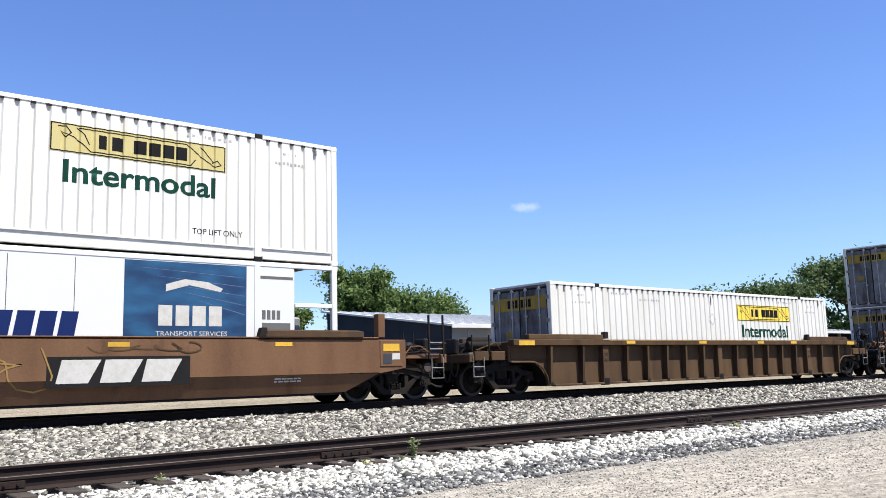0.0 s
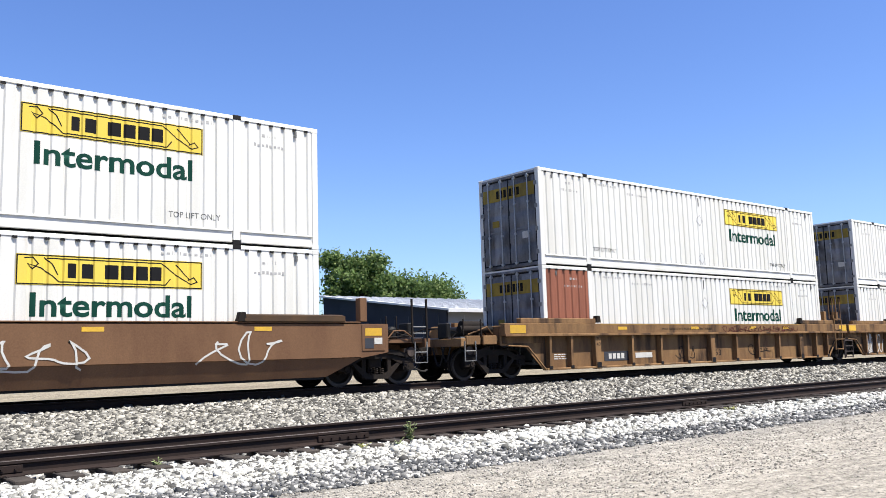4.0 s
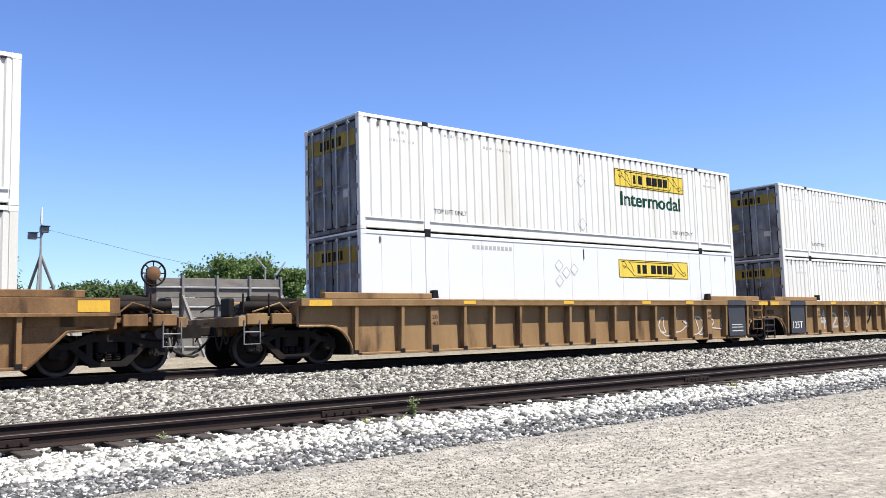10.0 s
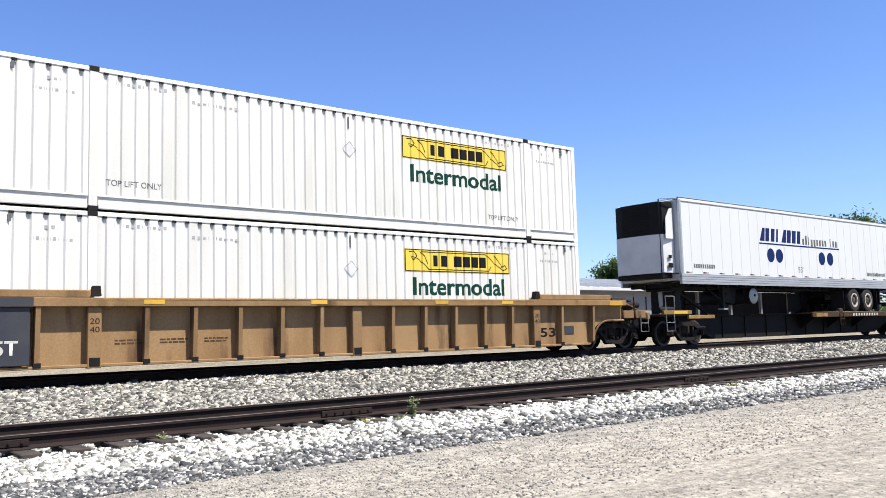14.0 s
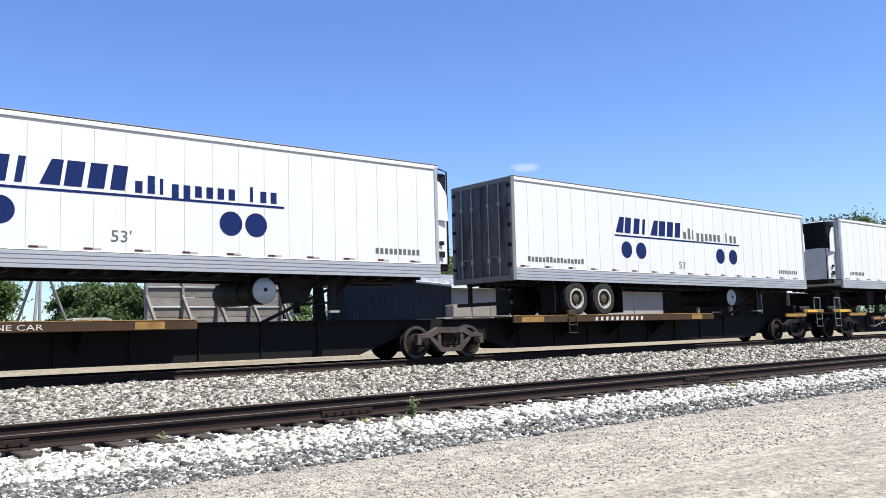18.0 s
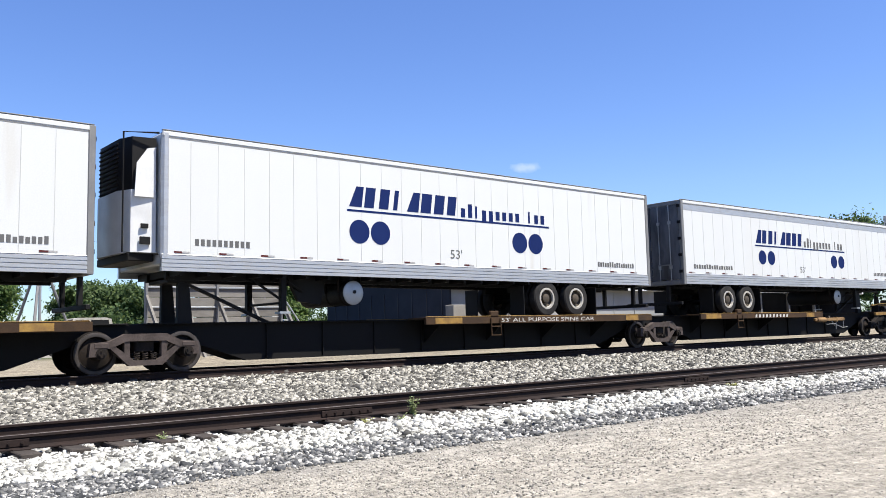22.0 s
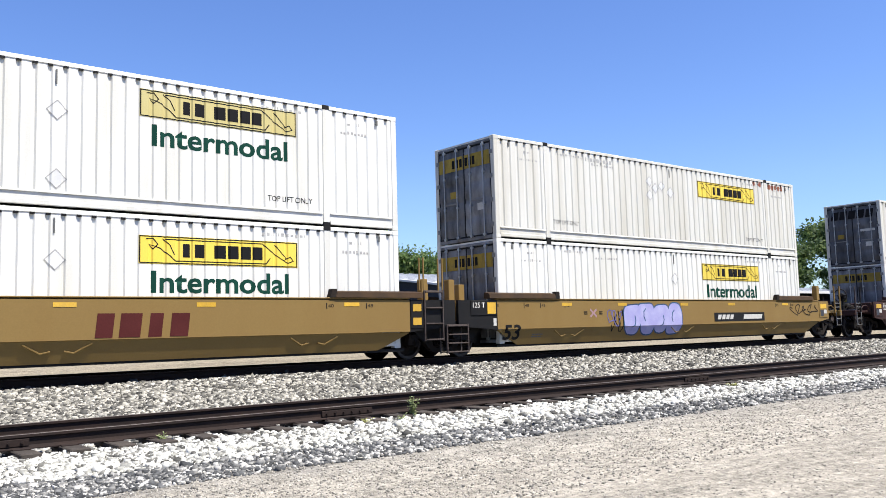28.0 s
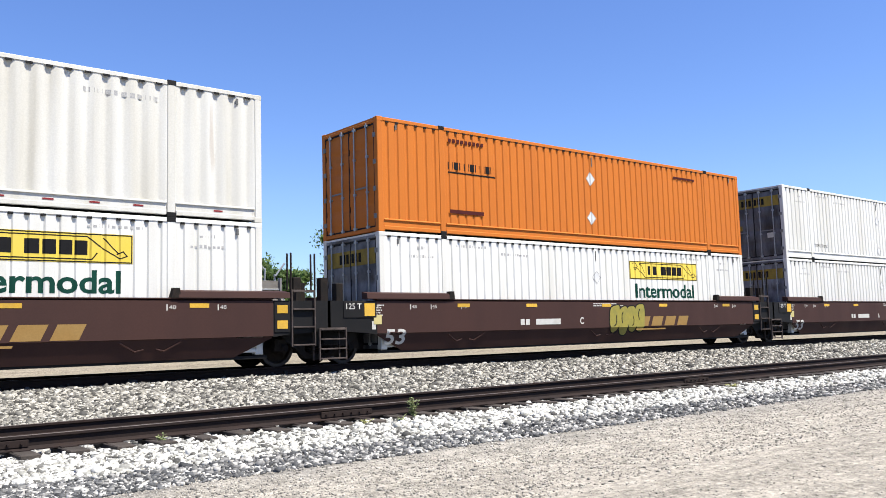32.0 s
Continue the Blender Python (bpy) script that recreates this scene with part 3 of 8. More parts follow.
def make_ground():
    ys = sorted({p[0] for p in PROFILE} | set(np.arange(-18, -1.4, 0.18).round(3)) | set(np.arange(2, 20, 0.8).round(3)))
    xs = sorted(set(np.arange(-4, 40, 0.22).round(3)) | set(np.arange(40, 100, 2.0)) | {-900, -400, -200, -100, -60, -40, -25, -16, -10, -7, 120, 150, 200, 300, 450, 700, 1200})
    verts = [(x, y, level(y) + bumps(x, y)) for y in ys for x in xs]
    n = len(xs)
    faces = [(j * n + i, j * n + i + 1, (j + 1) * n + i + 1, (j + 1) * n + i) for j in range(len(ys) - 1) for i in range(n - 1)]
    me = bpy.data.meshes.new("ground")
    me.from_pydata(verts, [], faces)
    me.materials.append(SOIL)
    me.shade_smooth()
    tagged(new("ground", me), "sunlit tan gravel road, ballast bands and bare dirt beside the tracks", "ground", kind="structure")


make_ground()


def stones(name, label, material, count, y0, y1, size, seed, x0=1.0, x1=46.0, sink=0.25, flat=0.75, jitter=0.3):
    """Crushed stones, each a jittered block, strewn denser near the stand."""
    rng = np.random.default_rng(seed)
    u = rng.random(count)
    xs = x0 * (x1 / x0) ** u if x0 > 0 else x0 + (x1 - x0) * u
    ys = y0 + (y1 - y0) * rng.random(count)
    sz = size * np.exp(rng.normal(0, 0.28, count)) * (0.8 + 0.5 * u)
    base = np.array([(i, j, k) for i in (-1, 1) for j in (-1, 1) for k in (-1, 1)], float) * 0.5
    co = base[None] * (1 + jitter * rng.normal(0, 1, (count, 8, 3)))
    co[:, :, 2] *= flat
    a = rng.random(count) * 6.283
    b = rng.normal(0, 0.5, count)
    ca, sa, cb, sb = np.cos(a), np.sin(a), np.cos(b), np.sin(b)
    x, y, z = co[:, :, 0], co[:, :, 1], co[:, :, 2]
    x, z = x * cb[:, None] + z * sb[:, None], -x * sb[:, None] + z * cb[:, None]
    x, y = x * ca[:, None] - y * sa[:, None], x * sa[:, None] + y * ca[:, None]
    zs = np.interp(ys, [p[0] for p in PROFILE], [p[1] for p in PROFILE]) + np.array([bumps(a, b) for a, b in zip(xs, ys)]) + sz * (0.5 * flat - sink)
    out = np.stack([x * sz[:, None] + xs[:, None], y * sz[:, None] + ys[:, None], z * sz[:, None] + zs[:, None]], 2).reshape(-1, 3)
    quad = np.array([(0, 1, 3, 2), (4, 6, 7, 5), (0, 4, 5, 1), (2, 3, 7, 6), (0, 2, 6, 4), (1, 5, 7, 3)])
    faces = (quad[None] + (np.arange(count) * 8)[:, None, None]).reshape(-1)
    me = bpy.data.meshes.new(name)
    me.vertices.add(count * 8), me.loops.add(len(faces)), me.polygons.add(len(faces) // 4)
    me.vertices.foreach_set("co", out.ravel())
    me.loops.foreach_set("vertex_index", faces)
    me.polygons.foreach_set("loop_start", np.arange(0, len(faces), 4))
    me.update(calc_edges=True)
    me.validate()
    me.materials.append(material)
    return tagged(new(name, me), label, "ballast", kind="stuff")


stones("white_ballast", "loose bright white crushed stones along the siding rail", STONE_WHITE, 31000, -9.12, -7.56, 0.037, 1, sink=0.14, flat=0.9, jitter=0.26)
stones("siding_ballast", "grey stones lying between the siding rails", STONE_DARK, 6000, -7.2, -5.95, 0.05, 2, sink=0.4)
stones("grey_ballast", "grey crushed stone shoulder between the two tracks", STONE_GREY, 74000, -5.75, -1.05, 0.042, 3, x0=2.0, x1=60, sink=0.15, flat=0.9, jitter=0.24)
stones("dark_gravel", "mixed grey loose gravel at the edge of the road", STONE_DARK, 12000, -9.9, -8.95, 0.036, 4, x0=2.0)
stones("stray_gravel", "scattered grey stones on the edge of the tan road", STONE_ROAD, 12000, -12.8, -9.6, 0.014, 5, x0=2.0, x1=34, sink=0.2)
stones("road_pebbles", "small pebbles pressed into the tan road", STONE_ROAD, 17000, -16.6, -10.2, 0.009, 6, x0=1.5, x1=26, sink=0.2)
stones("track_stones", "ballast between and behind the main rails, darkened as in shade", STONE_TRACK, 9000, -0.95, 1.9, 0.06, 7, x0=2.0, x1=60)


# ---- tracks ----
def rail_profile(y, top, s=1.0):
    """Head, web and foot of a rail 17 cm high, as (y, z)."""
    half = ((0.036, 0), (0.037, -0.03), (0.012, -0.044), (0.009, -0.125), (0.02, -0.142), (0.07, -0.158), (0.07, -0.17))
    right = [(y + a * s, top + b * s) for a, b in half]
    return right + [(2 * y - a, b) for a, b in reversed(right)]


def track(name, label, center, top, x_ties, ties):
    t = thing(name, label, "railway track", kind="structure", at=(0, center, top))
    for side in (-1, 1):
        me = cached(("rail", side), lambda side=side: Shape().prism(rail_profile(side * 0.755, 0), -260, 520, "x").mesh("rail", RAILRUST, smooth=False))
        r = part("rail", me, None, t, "rusty steel rail")
        part("rail_head", Shape().prism([(side * 0.755 - 0.033, -0.002), (side * 0.755 + 0.033, -0.002), (side * 0.755 + 0.028, 0.003), (side * 0.755 - 0.028, 0.003)], -260, 520, "x"), RAILTOP, r, "worn bright running surface")
    tie = cached("tie", lambda: Shape().box(-0.115, 0.115, -1.3, 1.3, -0.35, -0.172, 0.012).mesh("tie", TIE))
    plate = cached("plate", lambda: Shape().box(-0.1, 0.1, -0.9, -0.6, -0.174, -0.158, 0.004).box(-0.1, 0.1, 0.6, 0.9, -0.174, -0.158, 0.004).mesh("tie_plate", RAILRUST))
    for i in range(ties):
        o = part("tie", tie, None, t, at=(x_ties + i * 0.53, random.uniform(-0.04, 0.04), random.uniform(-0.012, 0.004)))
        part("tie_plate", plate, None, o)
    return t


track("main_track", "main line of rusty rails on dark timber ties", 0.0, 0.0, -3.0, 110)
siding = track("siding_track", "lightly used siding with dark rusty rails in white stone", -6.585, -0.403, 0.0, 90)
for x, y in ((7.2, -0.755), (16.2, -0.755), (2.3, -0.755)):
    bar = part("joint_bar", Shape().box(x - 0.45, x + 0.45, y - 0.034, y - 0.013, -0.135, -0.047, 0.006), RAILRUST, siding, "bolted joint bar")
    for k in range(6):
        part("bolt", cached("bolt", lambda: Shape().cyl((0, 0.004, 0), (0, -0.03, 0), 0.017, 6).mesh("bolt", RAILRUST)), None, bar, at=(x - 0.37 + k * 0.148, y - 0.034, -0.09))


# ---- plants by the track ----
def weed(x, y, height, blades, material, label, seed, spread=0.35):
    rng = random.Random(seed)
    t = thing("weed", label, "weed", at=(x, y, level(y) - 0.01))
    for k in range(blades):
        a, h = rng.random() * 6.283, height * rng.uniform(0.5, 1.0)
        lean = spread * rng.uniform(0.3, 1.0) * h
        pts = [Vector((math.cos(a) * lean * u * u, math.sin(a) * lean * u * u, h * u)) for u in (0, 0.35, 0.7, 1.0)]
        s = Shape().tube(pts, 0.0035, 4)
        for q in range(6):
            u = rng.uniform(0.25, 1.0)
            c = Vector((math.cos(a) * lean * u * u, math.sin(a) * lean * u * u, h * u))
            b = a + rng.uniform(-1.8, 1.8)
            d, ln, w = Vector((math.cos(b), math.sin(b), rng.uniform(0.1, 0.7))), rng.uniform(0.05, 0.1) * (0.6 + height), 0.014 * (0.6 + height)
            e = Vector((-math.sin(b), math.cos(b), 0)) * w
            s.add([c, c + d * ln * 0.5 + e, c + d * ln, c + d * ln * 0.5 - e, c + d * ln * 0.5 + Vector((0, 0, 0.008))], [(0, 1, 4), (1, 2, 4), (2, 3, 4), (3, 0, 4)])
        part("stem", s, material, t)
    return t


weed(8.15, -7.75, 0.36, 14, WEED, "leafy green weed growing beside the siding rail", 1)
weed(4.25, -7.62, 0.16, 8, WEED, "small green weed at the foot of the siding rail", 2)
weed(7.15, -7.95, 0.14, 7, DRYGRASS, "low green and yellow sprout in the white stones", 3, 0.8)
weed(7.75, -8.0, 0.12, 6, WEED, "low sprout in the white stones", 4, 0.8)
weed(16.3, -8.15, 0.09, 26, DRYGRASS, "flat tuft of yellow-green grass in the white stones", 5, 2.2)
weed(25.7, 3.4, 0.42, 10, DRYGRASS, "thin dry grass growing behind the main track", 6, 0.3)


# ---- background ----
def leaf_mesh(name, centers, per, size, material, seed):
    """A crown: clumps at centers (x, y, z, radius), each of many small folded leaves."""
    rng = np.random.default_rng(seed)
    c = np.repeat(np.array(centers, float), per, 0)
    n = len(c)
    d = rng.normal(0, 1, (n, 3))
    d /= np.linalg.norm(d, axis=1)[:, None]
    r = c[:, 3] * np.minimum(1.7, np.abs(rng.normal(0, 0.8, n)))
    p = c[:, :3] + d * r[:, None] * np.array((1, 1, 0.8))
    u = rng.normal(0, 1, (n, 3))
    u /= np.linalg.norm(u, axis=1)[:, None]
    w = np.cross(u, d + 0.3 * rng.normal(0, 1, (n, 3)))
    w /= np.linalg.norm(w, axis=1)[:, None]
    s = size * rng.uniform(0.6, 1.3, n)[:, None]
    co = np.stack([p - u * s, p + w * s * 0.6, p + u * s, p - w * s * 0.6], 1).reshape(-1, 3)
    me = bpy.data.meshes.new(name)
    me.vertices.add(n * 4), me.loops.add(n * 4), me.polygons.add(n)
    me.vertices.foreach_set("co", co.ravel())
    me.loops.foreach_set("vertex_index", np.arange(n * 4))
    me.polygons.foreach_set("loop_start", np.arange(0, n * 4, 4))
    me.update(calc_edges=True)
    me.materials.append(material)
    return me


def tree(x, y, height, width, material, label, seed, per=240, leaf=0.24, low=0.25):
    rng = random.Random(seed)
    g = level(y)
    t = thing("tree", label, "tree", at=(x, y, g - 0.05))
    trunk = Shape()
    top = height * 0.62
    pts = [Vector((rng.uniform(-0.15, 0.15) * k, rng.uniform(-0.15, 0.15) * k, top * k / 4)) for k in range(5)]
    for k in range(4):
        trunk.cyl(pts[k], pts[k + 1], height * 0.028 * (1 - 0.17 * k), 9, height * 0.028 * (1 - 0.17 * (k + 1)))
    part("trunk", trunk, BARK, t)
    clumps = []
    for k in range(11):
        a, u = k * 2.4 + rng.uniform(-0.4, 0.4), rng.uniform(0.35, 1.0)
        start = Vector((0, 0, top * (0.4 + 0.6 * u)))
        reach = width * 0.5 * rng.uniform(0.55, 0.95) * math.sin(math.pi * (0.25 + 0.6 * (1 - u)))
        end = Vector((math.cos(a) * reach, math.sin(a) * reach, height * (low + 0.12 + (0.85 - low) * u) + rng.uniform(-0.3, 0.3)))
        mid = (start + end) / 2 + Vector((0, 0, -0.06 * height))
        limb = Shape().cyl(start, mid, height * 0.012, 6, height * 0.008).cyl(mid, end, height * 0.008, 6, height * 0.003)
        part("limb", limb, BARK, t)
        for q in range(5):
            e = end + Vector([rng.gauss(0, 0.13 * width * 0.6) for _ in range(2)] + [rng.gauss(0, 0.055 * height)])
            e.z = min(max(e.z, height * low), height * 0.97)
            clumps.append((*e, width * rng.uniform(0.09, 0.16)))
    for k in range(46):
        a, u = rng.random() * 6.283, rng.random()
        z = low + (0.95 - low) * u
        r = width * 0.47 * math.sqrt(max(0.02, 1 - (1.75 * u - 0.72) ** 2)) * rng.uniform(0.45, 1)
        clumps.append((math.cos(a) * r, math.sin(a) * r, height * z, width * rng.uniform(0.08, 0.14)))
    part("crown", leaf_mesh("crown", clumps, per, leaf, material, seed), None, t)
    return t


for i, (x, y, h, w, m, lab) in enumerate((
        (12.2, 45, 6.6, 5.8, LEAF, "leafy green tree behind the yard"), (20.2, 46, 4.8, 5.0, LEAF_DARK, "dark green tree with a ragged crown"),
        (22.2, 44, 4.3, 3.4, LEAF_DARK, "low dark green tree behind the yard"),
        (32.3, 48, 6.9, 6.6, LEAF, "broad bright green tree behind the board wall"), (26.6, 52, 4.4, 5.0, LEAF_DARK, "dark tree in the tree line"),
        (42.8, 45, 9.9, 5.6, LEAF, "tall full green tree behind the metal shed"), (35.8, 46, 6.2, 4.0, LEAF, "green tree beside the taller one"),
        (52.0, 50, 8.1, 9.5, LEAF, "rounded green tree behind the metal shed"), (56.0, 54, 6.4, 7.0, LEAF_DARK, "green tree behind the metal shed"),
        (60.5, 56, 6.4, 6.0, LEAF_DARK, "small dark tree behind the long roof"), (74.0, 58, 7.0, 6.0, LEAF, "green tree top behind the long roof"),
        (95.0, 46, 7.2, 6.0, LEAF, "green tree beyond the end of the shed"), (105.0, 46, 11.0, 11.0, LEAF_DARK, "broad green tree far along the line"),
        (116.0, 47, 11.6, 11.0, LEAF_DARK, "dark green tree far along the line"), (130.0, 43, 16.0, 13.0, LEAF_DARK, "tall green tree far along the line"),
        (146.0, 46, 17.0, 14.0, LEAF_DARK, "tall dark tree far along the line"), (88.0, 52, 9.0, 8.0, LEAF_DARK, "dark tree in the far tree line"))):
    tree(x, y, h, w, m, lab, 40 + i, per=330 if x < 64 else 130, leaf=0.10 + 0.0014 * x)


def hedge(x0, x1, y, h, seed, label):
    rng = random.Random(seed)
    clumps = []
    x = x0
    while x < x1:
        clumps += [(x + rng.uniform(-1, 1), y + rng.uniform(-2, 2), level(y) + rng.uniform(0.1, 1.0) * h * rng.uniform(0.6, 1), rng.uniform(0.5, 1.0)) for _ in range(7)]
        x += 1.1
    return tagged(new("undergrowth", leaf_mesh("undergrowth", clumps, 90, 0.15, LEAF_DARK, seed)), label, "bushes", kind="stuff")


# this first row of brush is added to hide the bright horizon
hedge(-6, 24, 64, 2.6, 8, "distant low green brush added to cover the pale horizon")
hedge(4, 13.0, 40, 3.0, 3, "dense dark green bushes and brush behind the yard")
hedge(16.2, 24, 40, 3.0, 6, "dense dark green bushes behind the yard")
hedge(24, 64, 62, 4.0, 4, "dark brush along the far edge of the lot")
hedge(64, 240, 70, 5.0, 5, "far green brush and wood edge")


def board_wall():
    """A retaining wall of weathered boards between steel posts, with slanted props in front."""
    t = thing("board_wall", "grey weathered board retaining wall with steel posts and slanted props", "retaining wall", at=(12.45, 15.0, -0.467))
    length, rows, bay = 5.9, 9, 1.475
    for b in range(4):
        for r in range(rows):
            me = cached(("board", r % 3), lambda r=r: Shape().box(0.03, bay - 0.03, -0.03, 0.03, 0.0, 0.385, 0.012).mesh("board", BOARD))
            part("board", me, None, t, at=(b * bay, random.uniform(-0.015, 0.015), 0.02 + r * 0.4))
        for r in (2, 4, 6, 8):
            me = cached("waler", lambda: Shape().box(0.02, bay - 0.02, -0.09, -0.035, -0.035, 0.035, 0.008).mesh("rail", GALV))
            part("rail", me, None, t, "pale steel rail", at=(b * bay, 0, 0.02 + r * 0.4))
    for b in range(5):
        part("post", cached("wpost", lambda: Shape().box(-0.05, 0.05, -0.13, 0.06, 0, 3.72, 0.01).mesh("post", GREYFRAME)), None, t, at=(b * bay, 0, 0))
        part("prop", cached("wprop", lambda: Shape().add([(-0.05, -0.13, 2.9), (0.05, -0.13, 2.9), (0.05, -0.13, 2.65), (-0.05, -0.13, 2.65), (0.25, -1.9, 0.1), (0.35, -1.9, 0.1), (0.35, -1.9, -0.1), (0.25, -1.9, -0.1)], [(0, 1, 2, 3), (4, 5, 6, 7), (0, 1, 5, 4), (1, 2, 6, 5), (2, 3, 7, 6), (3, 0, 4, 7)]).mesh("prop", BOARD)), None, t, "weathered prop", at=(b * bay, 0, 0))


board_wall()


def light_mast(x, y):
    t = thing("light_mast", "slim braced yard mast with two floodlights and whip aerial", "light mast", at=(x, y, -0.42))
    part("pole", Shape().cyl((0, 0, 0), (0, 0, 5.8), 0.07, 10, 0.045), GALV, t)
    part("aerial", Shape().cyl((0, 0, 5.8), (0.0, 0, 6.1), 0.02, 6).cyl((0, 0, 6.1), (0.02, 0, 6.8), 0.05, 8, 0.04), WHITEREF, t, "white whip aerial")
    for k in range(3):
        a = 2.2 + k * 2.094
        part("brace", Shape().cyl((0, 0, 4.75), (1.9 * math.cos(a), 1.9 * math.sin(a), 0), 0.06, 8), GREYFRAME, t)
    for dx, z in ((-0.34, 5.55), (0.12, 5.85)):
        arm = part("arm", Shape().cyl((0, 0, 5.5), (dx, 0, z - 0.05), 0.025, 6), GREYFRAME, t)
        part("floodlight", Shape().box(dx - 0.17, dx + 0.17, -0.16, 0.1, z - 0.13, z + 0.13, 0.03), GREYFRAME, arm, "grey floodlight head")
        part("visor", Shape().box(dx - 0.19, dx + 0.19, -0.26, 0.0, z + 0.13, z + 0.15), BLACK, arm)
    return t


light_mast(9.85, 20.0)
wire = Shape().tube([(-30 + k * 4.0, 20 + k * 0.9, 5.2 + 0.012 * (k - 6) ** 2) for k in range(11)], 0.018, 4).tube([(10, 20.2, 5.5), (16, 24, 4.9), (24, 30, 4.5), (34, 38, 4.6)], 0.007, 4)
slab("overhead_wire", "thin dark overhead wire strung from the yard mast", "wire", wire, BLACK)


def metal_shed():
    """A long low shed: slate gable end darkened as in shade, pale side wall, low roof of pale sheet."""
    x0, x1, y0, y1, ze, zr = 28.8, 74.0, 16.0, 28.0, 3.05, 4.55
    t = thing("metal_shed", "long low metal shed with pale roof and dark gable", "shed", at=(0, 0, 0))
    g = -0.5
    part("gable_wall", Shape().prism([(y0, g), (y1, g), (y1, zr), (y0, ze)], x0, x0 + 0.12, "x"), SHEDDARK, t, "slate gable wall, darkened as in shade")
    part("gable_wall", Shape().prism([(y0, g), (y1, g), (y1, zr), (y0, ze)], x1 - 0.12, x1, "x"), SHEDDARK, t)
    xm = 47.0
    part("side_wall", Shape().box(x0 + 0.13, xm, y0, y0 + 0.12, g, ze), SHEDWALL, t, "pale metal side wall")
    part("inner_wall", Shape().box(xm + 0.01, x1 - 0.13, y0 + 5.0, y0 + 5.12, g, ze + 0.3), SHEDDARK, t, "wall behind the open bays, darkened as in shade")
    part("bay_wall", Shape().box(xm - 0.12, xm, y0 + 0.13, y0 + 4.99, g, ze), SHEDDARK, t)
    for k in range(6):
        part("bay_post", cached("bay_post", lambda: Shape().box(-0.1, 0.1, y0 - 0.02, y0 + 0.18, g, ze - 0.05, 0.01).mesh("bay_post", GREYFRAME)), None, t, at=(xm + 4.0 * (k + 1), 0, 0))
    part("back_wall", Shape().box(x0 + 0.13, x1 - 0.13, y1 - 0.12, y1, g, zr - 0.05), SHEDWALL, t)
    roof = Shape().prism([(y0 - 0.5, ze - 0.04), (y1 + 0.3, zr + 0.05), (y1 + 0.3, zr + 0.15), (y0 - 0.5, ze + 0.07)], x0 - 0.3, x1 + 0.3, "x")
    rf = part("roof", roof, ROOFMETAL, t, "pale sheet metal roof")
    rib = cached("roof_rib", lambda: Shape().prism([(y0 - 0.5, ze + 0.07), (y1 + 0.3, zr + 0.15), (y1 + 0.3, zr + 0.19), (y0 - 0.5, ze + 0.11)], 0, 0.05, "x").mesh("rib", ROOFMETAL))
    for k in range(48):
        part("rib", rib, None, rf, at=(x0 + 0.2 + k * 0.93, 0, 0))
    part("fascia", Shape().box(x0 - 0.3, x1 + 0.3, y0 - 0.56, y0 - 0.5, ze - 0.12, ze + 0.06), ROOFMETAL, t, "pale eaves fascia")
    for k in range(8):
        part("batten", cached("batten", lambda: Shape().box(0, 0.06, y0 - 0.03, y0 - 0.002, g, ze - 0.25).mesh("batten", GALV)), None, t, at=(x0 + 1.2 + 2.0 * k, 0, 0))
    for k in range(9):
        part("batten", cached("batten2", lambda: Shape().box(x0 - 0.03, x0 - 0.002, 0, 0.05, g, 2.9).mesh("batten", SLATE)), None, t, at=(0, y0 + 0.6 + 1.3 * k, 0))
    for a, b, z0, z1 in ((33.0, 36.0, -0.4, 2.3),):
        d = part("sliding_door", Shape().box(a, b, y0 - 0.09, y0 - 0.035, z0, z1, 0.01), GALV, t, "pale sliding door")
        part("door_track", Shape().box(a - 0.2, b + 1.5, y0 - 0.12, y0 - 0.035, z1 + 0.02, z1 + 0.1), GREYFRAME, d)


metal_shed()


def block_stack(x, y, cols, rows, label):
    t = thing("block_stack", label, "concrete blocks", at=(x, y, -0.45))
    for r in range(rows):
        for c in range(cols):
            me = cached("bigblock", lambda: Shape().box(-0.59, 0.59, -0.3, 0.3, 0, 0.6, 0.03).mesh("block", CONCRETE))
            part("block", me, None, t, at=(c * 1.2 + (0.6 if r % 2 else 0), random.uniform(-0.03, 0.03), r * 0.605))
    return t


block_stack(26.4, 13.2, 3, 4, "low wall of tan concrete blocks stacked beside the shed")


def scrap_frame(x, y):
    t = thing("conveyor_frame", "pale steel conveyor frame of leaning pipes beside the board wall", "machine", at=(x, y, level(y)))
    for k, (a, b) in enumerate((((0, 0, 0), (0.15, 0, 4.3)), ((0.9, 0, 0), (0.75, 0.1, 4.0)), ((0.1, 0, 3.6), (2.3, -0.4, 0)), ((0.7, 0, 3.4), (2.9, -0.4, 0)), ((0, 0, 1.6), (1.6, 0, 1.5)), ((0.15, 0, 4.2), (-0.5, 0, 4.9)), ((0.75, 0, 3.9), (1.3, 0, 4.6)))):
        part("pipe", Shape().cyl(a, b, 0.05, 7), GALV, t)
    part("hopper", Shape().prism([(0.1, 2.2), (0.9, 2.2), (0.7, 1.4), (0.3, 1.4)], -0.5, 0.5), WHITEREF, t, "white steel hopper")


scrap_frame(21.2, 22.0)


